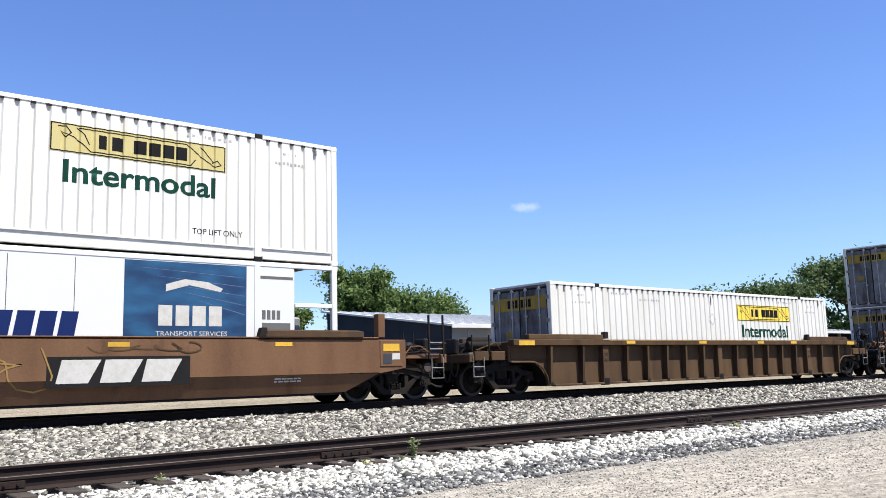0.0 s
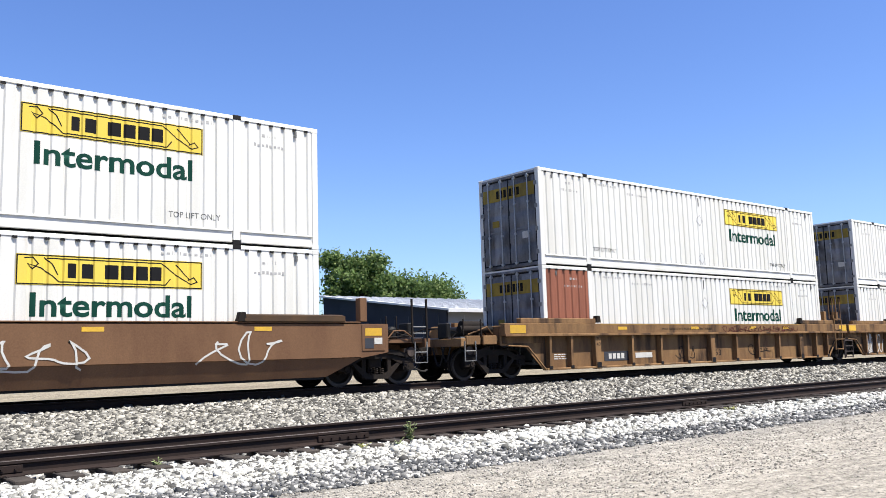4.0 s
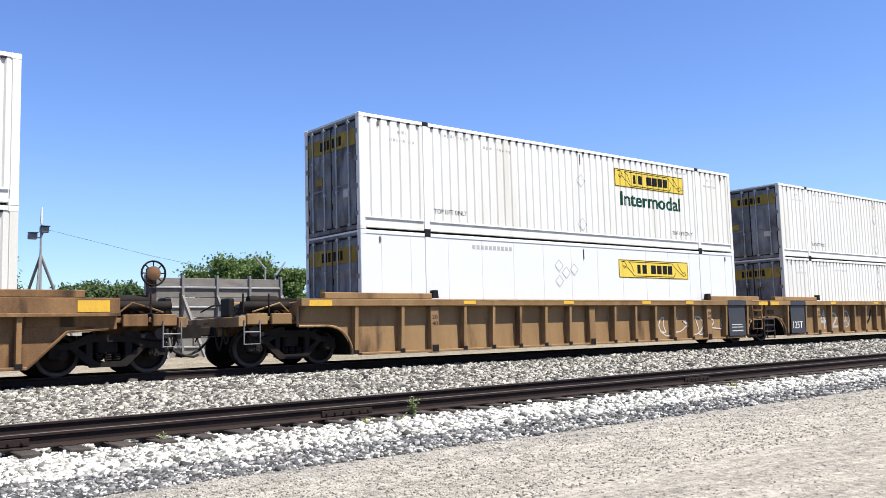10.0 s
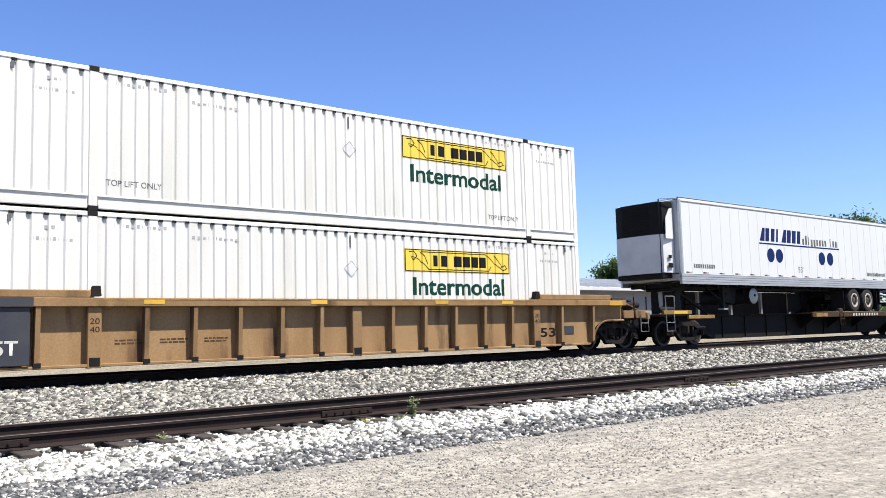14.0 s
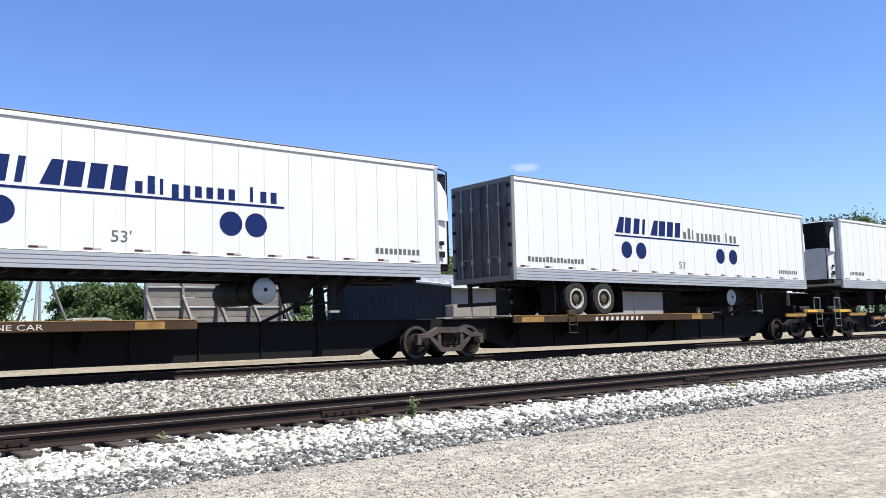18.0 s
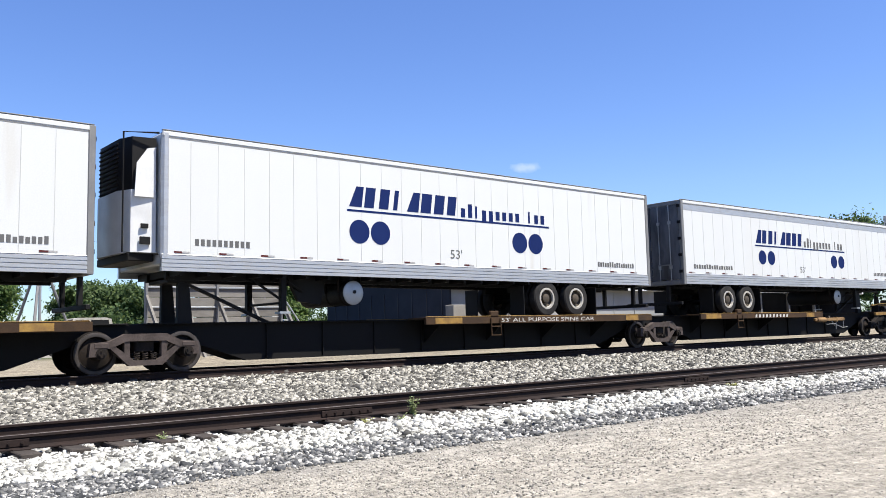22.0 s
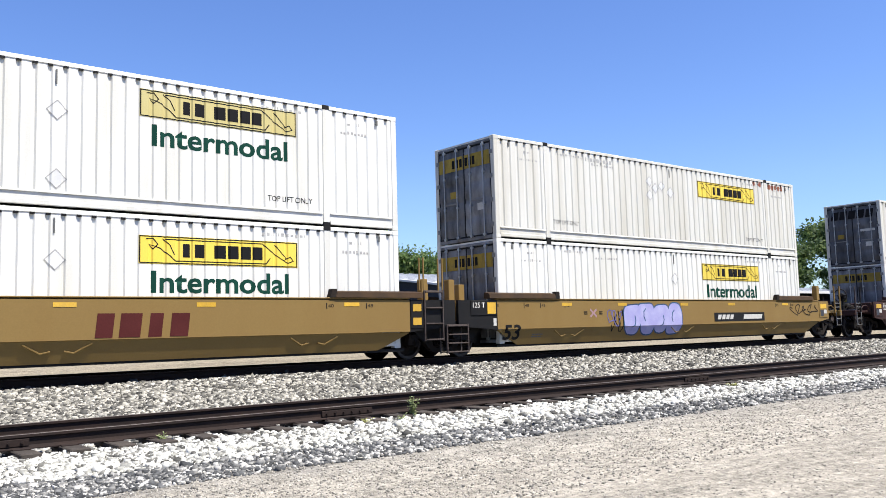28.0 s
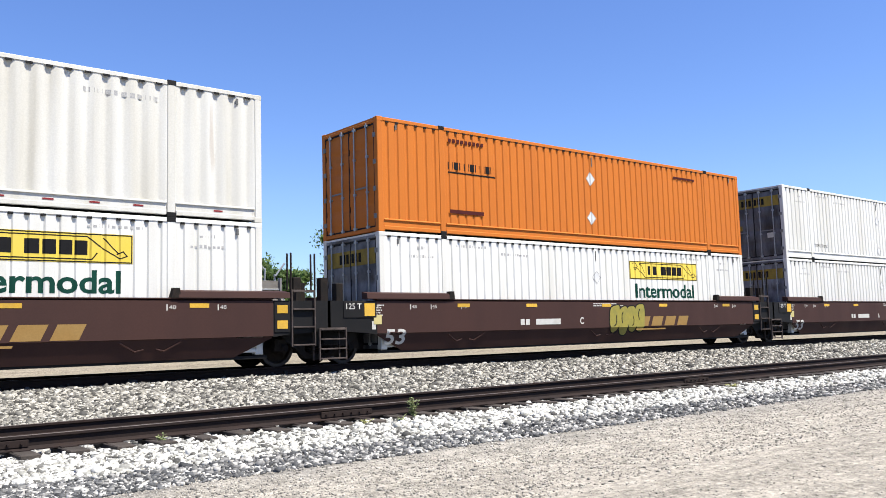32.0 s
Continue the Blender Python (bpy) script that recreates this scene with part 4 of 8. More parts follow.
def pickup_truck(x, y):
    """A white crew-cab pickup, nose towards -x."""
    t = thing("pickup_truck", "parked white pickup truck with dark windows", "pickup", at=(x, y, level(y)))
    part("body", Shape().prism([(0.05, 0.45), (0.0, 0.9), (0.15, 1.08), (1.5, 1.15), (5.55, 1.15), (5.6, 0.5), (4.9, 0.45), (4.8, 0.75), (4.2, 0.75), (4.1, 0.45), (1.5, 0.45), (1.4, 0.75), (0.8, 0.75), (0.7, 0.45)], -0.92, 0.92), RIMRING, t, "white painted body")
    cab = part("cab", Shape().prism([(1.45, 1.152), (2.15, 1.78), (2.4, 1.86), (3.7, 1.86), (3.95, 1.78), (4.05, 1.152)], -0.84, 0.84), RIMRING, t, "white cab roof")
    part("windscreen", Shape().prism([(1.52, 1.24), (2.12, 1.76), (2.10, 1.79), (1.48, 1.25)], -0.76, 0.76), BLACK, cab, "dark windscreen")
    for a, b, c, d in ((1.75, 2.85, 2.22, 2.85), (2.95, 3.85, 2.95, 3.8)):
        for yy in (-0.85, 0.842):
            part("side_window", Shape().prism([(a, 1.24), (b, 1.24), (d, 1.74), (c, 1.74)], yy, yy + 0.008), BLACK, cab, "dark side window")
    part("bumper", Shape().box(-0.08, 0.0, -0.9, 0.9, 0.45, 0.68, 0.03), GREYFRAME, t)
    for wx in (1.1, 4.5):
        for yy in (-0.82, 0.82):
            w = part("wheel", Shape().lathe([(0.2, -0.1), (0.36, -0.11), (0.38, -0.06), (0.38, 0.06), (0.36, 0.11), (0.2, 0.1)], (wx, yy, 0.38), 20), RUBBER, t)
            part("rim", Shape().cyl((wx, yy - 0.08, 0.38), (wx, yy + 0.08, 0.38), 0.21, 14), GREYFRAME, w)


pickup_truck(10.75, 26.5)


def gravel_pile(x, y, r, h, seed):
    rng, s, n, rings = random.Random(seed), Shape(), 28, 7
    verts = [(x, y, level(y) + h)]
    for k in range(1, rings + 1):
        u = k / rings
        verts += [(x + math.cos(6.283 * i / n) * r * u * (1 + 0.12 * noise.noise((math.cos(6.283 * i / n) * 2, math.sin(6.283 * i / n) * 2, seed))), y + math.sin(6.283 * i / n) * r * u, level(y) - 0.06 + h * (1 - u) ** 1.1 + rng.uniform(-0.04, 0.04)) for i in range(n)]
    faces = [(0, 1 + i, 1 + (i + 1) % n) for i in range(n)]
    faces += [(1 + (k - 1) * n + i, 1 + k * n + i, 1 + k * n + (i + 1) % n, 1 + (k - 1) * n + (i + 1) % n) for k in range(1, rings) for i in range(n)]
    slab("gravel_pile", "heap of pale grey gravel in the yard", "gravel pile", s.add(verts, faces), CONCRETE)


gravel_pile(8.6, 25.0, 3.2, 2.15, 5)


# ---- trucks and running gear ----
WHEEL_R = 0.42
BOX = 16.15     # container length


def truck(parent, x, s, iron=None):
    """A three-piece freight truck: bolster, two cast side frames, springs, two wheelsets. s: where it is along the train."""
    iron = iron or IRON
    bol = cached("bolster", lambda: Shape().box(-0.2, 0.2, -1.0, 1.0, 0.42, 0.72, 0.03).cyl((0, 0, 0.7), (0, 0, 0.86), 0.2, 16)
                 .box(-0.12, 0.12, -0.55, -0.4, 0.7, 0.78).box(-0.12, 0.12, 0.4, 0.55, 0.7, 0.78).mesh("truck", IRON))
    t = part("truck", bol, None, parent, "dark iron freight truck", at=(x, 0, 0))
    for side in (-1, 1):
        def frame_mesh(side=side):
            y0, y1 = sorted((side * 0.93, side * 1.09))
            s = Shape()
            s.prism([(-1.13, 0.36), (-1.10, 0.62), (-0.72, 0.66), (-0.42, 0.80), (0.42, 0.80), (0.72, 0.66), (1.10, 0.62), (1.13, 0.36), (0.98, 0.36), (0.96, 0.50), (0.70, 0.52), (0.40, 0.65), (-0.40, 0.65), (-0.70, 0.52), (-0.96, 0.50), (-0.98, 0.36)], y0, y1)
            s.prism([(-0.72, 0.52), (-0.62, 0.56), (-0.24, 0.27), (0.24, 0.27), (0.62, 0.56), (0.72, 0.52), (0.34, 0.16), (-0.34, 0.16)], y0 + 0.01, y1 - 0.01)
            s.box(-0.44, -0.32, y0 + 0.02, y1 - 0.02, 0.2, 0.72, 0.01).box(0.32, 0.44, y0 + 0.02, y1 - 0.02, 0.2, 0.72, 0.01)
            for e in (-0.89, 0.89):
                s.box(e - 0.14, e + 0.14, y0 - 0.01, y1 + 0.01, 0.52, 0.63, 0.015)
            return s.mesh("side_frame", iron)
        f = part("side_frame", cached(("sf", side, iron.name), frame_mesh), None, t)
        for k in range(3):
            part("spring", cached(("spring", side), lambda side=side: Shape().tube([(0.06 * math.cos(i * 0.9), side * 1.01 + 0.06 * math.sin(i * 0.9), 0.27 + 0.0065 * i) for i in range(26)], 0.014, 5).mesh("spring", IRON)), None, f, at=(-0.17 + 0.17 * k, 0, 0))
    for e in (-0.89, 0.89):
        def wheelset_mesh():
            s = Shape().cyl((0, -0.7, 0), (0, 0.7, 0), 0.085, 12)
            for side in (-1, 1):
                y = side * 0.69
                prof = [(0.05, -0.075 * side), (0.12, -0.085 * side), (0.14, -0.04 * side), (0.31, 0.01 * side), (0.335, -0.062 * side), (WHEEL_R - 0.006, -0.07 * side), (WHEEL_R, 0.05 * side), (WHEEL_R + 0.03, 0.062 * side), (WHEEL_R + 0.025, 0.09 * side), (0.33, 0.085 * side), (0.3, 0.03 * side), (0.12, 0.05 * side), (0.05, 0.05 * side)]
                s.lathe([(r, -w * 1.0) for r, w in prof] if side > 0 else [(r, -w) for r, w in prof], (0, y, 0), 28)
                s.cyl((0, side * 0.75, 0), (0, side * 1.10, 0), 0.11, 14)
                s.cyl((0, side * 1.10, 0), (0, side * 1.135, 0), 0.075, 10)
                for k in range(3):
                    a = k * 2.094
                    s.cyl((0.05 * math.cos(a), side * 1.13, 0.05 * math.sin(a)), (0.05 * math.cos(a), side * 1.155, 0.05 * math.sin(a)), 0.018, 6)
            return s.mesh("wheelset", IRON)
        w = part("wheelset", cached("wheelset", wheelset_mesh), None, t, at=(e, 0, WHEEL_R))
        ROLLERS.append((w, s, e))
        for side in (-1, 1):
            part("tread", cached(("tread", side), lambda side=side: Shape().lathe([(0.345, side * 0.755), (0.405, side * 0.762), (0.4195, side * 0.757), (0.4205, side * 0.70)], (0, 0, 0), 28).mesh("tread", STEEL)), None, w, "worn wheel rim")
    part("brake_beam", cached("brake", lambda: Shape().box(-0.42, -0.34, -0.8, 0.8, 0.3, 0.38, 0.01).box(0.34, 0.42, -0.8, 0.8, 0.3, 0.38, 0.01).tube([(-0.4, -0.3, 0.34), (0.4, -0.2, 0.5), (0.9, -0.3, 0.6)], 0.02, 5).mesh("brake_beam", IRON)), None, t)
    return t


def coupler(parent, x, side):
    """A coupler that reaches 1.0 m out from x towards side, with its hoses."""
    def head():
        s = Shape().box(0, 0.75, -0.09, 0.09, 0.72, 0.92, 0.02)
        s.prism([(0.72, -0.14), (0.98, -0.2), (1.06, -0.16), (0.92, -0.04), (0.94, 0.05), (1.08, 0.1), (1.04, 0.2), (0.86, 0.2), (0.72, 0.1)], 0.68, 0.98, "z")
        s.box(-0.1, 0.1, -0.22, 0.22, 0.66, 1.0, 0.02)
        return s.mesh("coupler", IRON)
    c = part("coupler", cached("coupler", head), None, parent, "cast iron coupler", at=(x, 0, 0))
    c.rotation_euler = (0, 0, 0 if side > 0 else math.pi)
    part("air_hose", cached("hose", lambda: Shape().tube([(0.1, -0.35, 0.8), (0.3, -0.42, 0.62), (0.55, -0.42, 0.40), (0.8, -0.40, 0.30), (1.0, -0.36, 0.28), (1.12, -0.3, 0.32)], 0.028, 7).mesh("air_hose", RUBBER)), None, c, "black rubber air hose")
    part("cut_lever", cached("lever", lambda: Shape().tube([(0.1, -1.35, 0.75), (0.25, -1.3, 0.6), (0.3, -0.9, 0.85), (0.45, -0.2, 1.02), (0.6, 0, 1.0)], 0.014, 5).mesh("cut_lever", IRON)), None, c)


def ladder(parent, x, y, z0, z1, w, n, material, name="ladder"):
    l = part(name, Shape().box(x - w / 2 + 0.036, x + w / 2 - 0.036, y + 0.01, y + 0.04, z1 - 0.05, z1, 0.006), material, parent)
    for e in (x - w / 2, x + w / 2 - 0.035):
        part("stile", Shape().box(e, e + 0.035, y, y + 0.05, z0, z1, 0.006), material, l)
    for k in range(n):
        z = z0 + 0.04 + (z1 - z0 - 0.08) * k / max(n - 1, 1)
        part("rung", Shape().box(x - w / 2 + 0.037, x + w / 2 - 0.037, y - 0.02, y + 0.05, z - 0.018, z + 0.018, 0.006), material, l)
    return l


# ---- well cars ----
TOP = 1.50      # top of the side sill


def patches(parent, xs, z, y, w=0.42, h=0.09):
    for x in xs:
        part("reflector", cached(("ref", w, h, y, z), lambda: Shape().box(-w / 2, w / 2, y - 0.004, y, z - h / 2, z + h / 2).mesh("reflector", AMBER)), None, parent, "yellow reflective strip", at=(x, 0, 0))


def end_gear(car, x, way):
    """Air reservoir, valve, pipes and levers that crowd the end platform."""
    a = x + way * 0.7
    part("air_reservoir", cached("reservoir", lambda: Shape().cyl((0, -0.75, 0), (0, 0.1, 0), 0.15, 14).cyl((0, -0.79, 0), (0, -0.75, 0), 0.09, 12, 0.15).mesh("air_reservoir", BLACK)), None, car, "black air reservoir", at=(a, 0, 1.3))
    part("brake_valve", cached("valve", lambda: Shape().box(-0.14, 0.14, -0.12, 0.12, 0, 0.24, 0.03).cyl((-0.2, 0, 0.12), (0.2, 0, 0.12), 0.07, 10).cyl((0, 0, 0.2), (0, 0, 0.34), 0.06, 10).mesh("brake_valve", IRON)), None, car, at=(x + way * 0.3, -0.6, 1.13))
    part("brake_pipe", Shape().tube([(x + way * 0.1, -0.9, 1.2), (x + way * 0.4, -1.02, 1.35), (x + way * 0.8, -1.0, 1.22), (x + way * 1.2, -0.95, 1.3), (x + way * 1.4, -0.8, 1.05)], 0.022, 6), IRON, car)
    part("brake_pipe", Shape().tube([(x + way * 0.2, -1.1, 1.16), (x + way * 0.9, -1.12, 1.2), (x + way * 1.3, -1.1, 0.8), (x + way * 1.35, -0.9, 0.6)], 0.018, 6), IRON, car)
    part("lever", Shape().prism([(x + way * 0.2, 0.78), (x + way * 1.1, 0.62), (x + way * 1.1, 0.70), (x + way * 0.2, 0.90)], -1.14, -1.10), IRON, car)
    part("bell_crank", Shape().cyl((x + way * 0.95, -1.16, 0.8), (x + way * 0.95, -1.06, 0.8), 0.12, 12), DUSTY_IRON, car)
    part("chain_guard", Shape().box(*sorted((x + way * 1.2, x + way * 1.36)), -0.7, -0.3, 1.13, 1.55, 0.03), BLACK, car)


def car_end(car, x, way, kind, paint, s, style):
    """One end of a well car. x: where the body ends; way: -1 left, +1 right; kind: coupler, joint (carries the shared truck) or hung."""
    def X(a, b):
        return (x + way * a, x + way * b) if way > 0 else (x + way * b, x + way * a)
    if kind == "coupler":
        geared = style == "smooth" and way < 0
        deck = 0.88 if geared else 1.35
        part("end_platform", Shape().box(*X(0.0, deck), -1.25, 1.25, 1.02, 1.12, 0.01).box(*X(0.0, 1.4), -0.3, 0.3, 0.7, 1.02, 0.02), paint, car, "end walkway platform")
        if geared:
            part("outer_platform", Shape().box(*X(0.882, 1.45), -1.2, 1.2, 1.0, 1.10, 0.01).prism([(x + way * 0.9, 0.72), (x + way * 1.55, 0.84), (x + way * 1.75, 1.0), (x + way * 0.9, 0.998)], -0.95, -0.5), BLACK, car, "black outer end of the platform")
            lever = Shape().box(*X(0.42, 0.48), -0.98, -0.92, 1.12, 1.62, 0.008).box(*X(0.14, 0.19), -1.02, -0.96, 1.12, 1.56, 0.008).tube([(x + way * 0.7, -1.0, 1.2), (x + way * 0.3, -1.0, 1.34), (x - way * 0.1, -1.0, 1.28)], 0.025, 6).tube([(x + way * 0.66, -0.9, 1.52), (x + way * 0.1, -0.9, 1.44)], 0.02, 6)
            part("brake_lever", lever, DECKRUST, car, "rusty brake levers and rods")
            part("brake_cylinder", Shape().cyl((x + way * 0.62, -0.75, 1.36), (x + way * 0.12, -0.75, 1.36), 0.14, 16).cyl((x + way * 0.66, -0.75, 1.36), (x + way * 0.60, -0.75, 1.36), 0.17, 16).cyl((x + way * 0.12, -0.75, 1.36), (x - way * 0.08, -0.75, 1.36), 0.05, 10), paint, car, "tan brake cylinder")
            part("valve_box", Shape().box(*X(0.22, 0.5), -1.16, -1.03, 1.16, 1.32, 0.02).box(*X(0.56, 0.7), -1.12, -1.0, 1.14, 1.46, 0.02), paint, car)
            part("air_reservoir", Shape().cyl((x + way * 0.04, -0.98, 1.84), (x - way * 0.62, -0.98, 1.80), 0.145, 18).cyl((x + way * 0.10, -0.98, 1.845), (x + way * 0.04, -0.98, 1.84), 0.09, 14).box(*X(-0.56, 0.0), -1.08, -0.88, 1.46, 1.68, 0.02), paint, car, "tan air reservoir on a bracket")
            part("reservoir_strap", Shape().cyl((x - way * 0.1, -0.98, 1.836), (x - way * 0.15, -0.98, 1.834), 0.155, 18).cyl((x - way * 0.42, -0.98, 1.816), (x - way * 0.47, -0.98, 1.814), 0.155, 18), IRON, car)
            part("pipe_run", Shape().tube([(x + way * 0.1, -1.1, 1.7), (x + way * 0.34, -1.1, 1.66), (x + way * 0.5, -1.1, 1.5), (x + way * 0.86, -1.1, 1.46)], 0.022, 6).tube([(x + way * 0.05, -1.15, 1.56), (x + way * 0.6, -1.15, 1.6), (x + way * 0.78, -1.15, 1.3)], 0.018, 6), BLACK, car, "dark bent air pipes")
        part("end_sill", Shape().box(*X(1.25, 1.42), -1.35, 1.35, 0.9, 1.12, 0.012), BLACK if geared else paint, car)
        truck(car, x + way * (-0.05), s + x + way * (-0.05))
        coupler(car, x + way * 1.0, way)
        low_end = style in ("ribbed", "twin")
        post = IRON if style == "maroon" or paint is RUSTBROWN else paint
        for y in (-1.36, 1.31):
            part("corner_step", Shape().tube([(x + way * 0.92, y, 1.04), (x + way * 0.92, y, 0.52), (x + way * 1.3, y, 0.52), (x + way * 1.3, y, 1.04)], 0.018, 6).tube([(x + way * 0.92, y, 0.78), (x + way * 1.3, y, 0.78)], 0.015, 6), GREYFRAME, car, "hanging corner step of bent rod")
        if low_end:
            for d in (0.12, 0.72):
                part("edge_box", Shape().box(*X(d, d + 0.5), -1.34, -1.255, 0.94, 1.18, 0.015), paint, car, "boxed edge of the end platform")
            for d in (0.66, 1.28):
                part("railing_post", Shape().box(*X(d, d + 0.035), -1.33, -1.29, 1.182, 1.62, 0.008), IRON, car)
            part("pipe_run", Shape().cyl((x + way * 0.05, -1.02, 1.36), (x + way * 1.2, -1.02, 1.36), 0.10, 12).cyl((x + way * 0.2, -0.75, 1.48), (x + way * 0.9, -0.75, 1.48), 0.12, 12), IRON, car, "dark reservoirs on the end platform")
            part("hand_rail", Shape().tube([(x + way * 0.1, -1.15, 1.22), (x + way * 0.35, -1.2, 1.42), (x + way * 0.75, -1.2, 1.3), (x + way * 1.0, -1.15, 1.22)], 0.02, 6), paint, car)
        else:
            for d, m in ((0.66 if geared else 0.84, post), (1.30, DUSTY_IRON if style == "maroon" else post)):
                part("railing_post", Shape().box(*X(d, d + 0.05), -1.36, -1.31, 1.0, 2.3 if geared else 2.12, 0.008), m, car)
            for d in (0.3, 0.62):
                part("railing_post", Shape().box(*X(d, d + 0.03), -1.0, -0.97, 1.12, 1.7, 0.008), IRON, car)
            part("hand_rail", Shape().box(*X(0.71 if geared else 0.89, 1.30), -1.345, -1.32, 1.40, 1.43, 0.006).box(*X(0.71 if geared else 0.89, 1.30), -1.345, -1.32, 1.24, 1.27, 0.006), GREYFRAME, car)
            part("side_step", Shape().tube([(x + way * 0.9, -1.33, 1.14), (x + way * 0.6, -1.33, 1.32), (x + way * 0.3, -1.33, 1.32), (x + way * 0.12, -1.33, 1.14)], 0.018, 6), paint, car)
        part("hand_rail", Shape().tube([(x + way * 1.15, -0.9, 1.3), (x + way * 1.15, -0.2, 1.42), (x + way * 1.15, 0.6, 1.42), (x + way * 1.15, 1.2, 1.3)], 0.02, 6), IRON, car)
        part("chain_loop", Shape().tube([(x + way * 1.4, -0.9 + 0.05 * k, 0.95 - 0.42 * math.sin(k / 8 * math.pi)) for k in range(9)], 0.022, 5).tube([(x + way * 1.45, -0.2 - 0.06 * k, 0.9 - 0.5 * math.sin(k / 8 * math.pi)) for k in range(9)], 0.024, 5), RUBBER, car, "hanging hose and chain")
        end_gear(car, x, way)
        if (way < 0 and not low_end) or (way > 0 and style == "twin"):
            bx, bz = x + way * 1.0, 1.78
            if style == "twin":
                bx, bz = x + way * 0.88, 2.04
                wheel = Shape().lathe([(0.235, -0.02), (0.255, -0.028), (0.272, 0.0), (0.255, 0.028), (0.235, 0.02), (0.235, -0.02)], (bx, -0.93, bz), 28)
                for k in range(4):
                    u = (math.cos(k * math.pi / 4) * 0.24, math.sin(k * math.pi / 4) * 0.24)
                    wheel.tube([(bx - u[0], -0.93, bz - u[1]), (bx + u[0], -0.93, bz + u[1])], 0.014, 5)
                bw = part("brake_wheel", wheel, IRON, car, "round hand brake wheel")
                part("hub_plate", Shape().lathe([(0.0, -0.05), (0.05, -0.05), (0.15, -0.01), (0.15, 0.02), (0.0, 0.02)], (bx, -0.93, bz), 20), RUSTBROWN, bw, "rusty brown hub plate")
                part("brake_pedestal", Shape().box(bx - 0.09, bx + 0.09, -0.88, -0.72, 1.12, bz + 0.12, 0.02), DUSTY_IRON, car, "brake wheel pedestal")
            else:
                ring = [(bx, -0.55 + 0.27 * math.cos(6.2832 * k / 20), bz + 0.27 * math.sin(6.2832 * k / 20)) for k in range(21)]
                part("brake_wheel", Shape().tube(ring, 0.022, 6).tube([(bx, -0.82, bz), (bx, -0.28, bz)], 0.016, 6).tube([(bx, -0.55, bz - 0.27), (bx, -0.55, bz + 0.27)], 0.016, 6).cyl((bx - 0.03, -0.55, bz), (bx + 0.03, -0.55, bz), 0.06, 10), IRON, car, "round hand brake wheel")
                part("brake_pedestal", Shape().box(*sorted((bx - way * 0.04, bx - way * 0.22)), -0.64, -0.46, 1.12, bz + 0.1, 0.02).box(*sorted((bx - way * 0.04, bx - way * 0.3)), -0.72, -0.4, bz - 0.16, bz + 0.04, 0.02), BLACK, car, "brake wheel pedestal")
        part("brake_stand", Shape().box(*X(0.35, 0.75), 0.3, 0.75, 1.12, 1.5, 0.03).cyl((x + way * 0.55, 0.2, 1.3), (x + way * 0.55, 0.9, 1.3), 0.13, 12), paint, car, "brake cylinder box")
        part("cross_step", Shape().box(*X(0.9, 1.3), -1.2, 1.2, 1.13, 1.16), GREYFRAME, car)
    else:
        part("drawbar_casting", Shape().box(*X(-0.1, 0.0 if kind == "hung" else 0.05), -0.35, 0.35, 0.6, 1.05, 0.03), IRON, car)
        if kind == "joint":
            truck(car, x - 0.1, s + x - 0.1)
        post = IRON if style == "maroon" else paint
        mid = x + way * 0.05
        part("crossover_platform", Shape().box(*X(-0.95, -0.02), -1.3, 1.3, 1.18, 1.24, 0.01), post, car)
        part("gusset_plate", Shape().prism([(x - way * 1.35, 0.95), (x - way * 0.1, 0.95), (x - way * 0.1, 0.5), (x - way * 0.75, 0.42)], -1.12, -1.08), BLACK, car, "dark gusset plate over the truck")
        if way > 0:
            ladder(car, mid - 0.78, -1.55, 0.45, 1.52 if style == "ribbed" else 1.72, 0.62, 4, DUSTY_IRON if style in ("smooth", "maroon") else post, "side_ladder")
            basket = ladder(car, mid - 0.02, -1.56, 0.12, 0.86, 0.74, 4, DUSTY_IRON, "step_basket")
            for z in (0.14, 0.46):
                part("tread_plate", Shape().box(mid - 0.35, mid + 0.31, -1.5, -1.24, z, z + 0.02), IRON, basket)
            for e in (mid - 0.38, mid + 0.31):
                part("hanger", Shape().box(e, e + 0.035, -1.27, -1.23, 0.12, 1.16, 0.006), DUSTY_IRON, basket)
            if style == "ribbed":
                for dx in (-0.9, -0.15):
                    part("grab_hoop", Shape().tube([(mid + dx, -1.25, 1.24), (mid + dx + 0.05, -1.25, 1.98), (mid + dx + 0.2, -1.25, 2.02), (mid + dx + 0.22, -1.25, 1.24)], 0.02, 6), IRON, car, "bent rod grab hoop")
            for dx in (-1.08, -0.47) if style != "ribbed" else ():
                for y in (-1.53, -1.36):
                    part("tall_post", Shape().box(mid + dx - 0.018, mid + dx + 0.018, y, y + 0.036, 1.725, 2.55, 0.006), post, car)
            part("hose_bundle", Shape().tube([(mid - 0.5, -0.9, 1.25), (mid - 0.25, -1.1, 1.05), (mid + 0.05, -1.15, 0.98), (mid + 0.3, -1.05, 1.1), (mid + 0.5, -0.8, 1.3)], 0.035, 6).tube([(mid - 0.4, -0.6, 1.3), (mid, -0.85, 1.12), (mid + 0.45, -0.6, 1.32)], 0.03, 6), RUBBER, car, "black hoses across the joint")
        for k, (dx, y) in enumerate(((0.55, -0.95), (0.18, -0.5)) if way > 0 else ((0.25, -0.95), (0.9, -0.6))):
            part("guide_post", Shape().box(*X(-dx - 0.1, -dx + 0.1), y, y + 0.2, 1.242, (1.66 if style == "ribbed" else 2.05) - 0.1 * k, 0.012), IRON if style == "ribbed" else post, car)
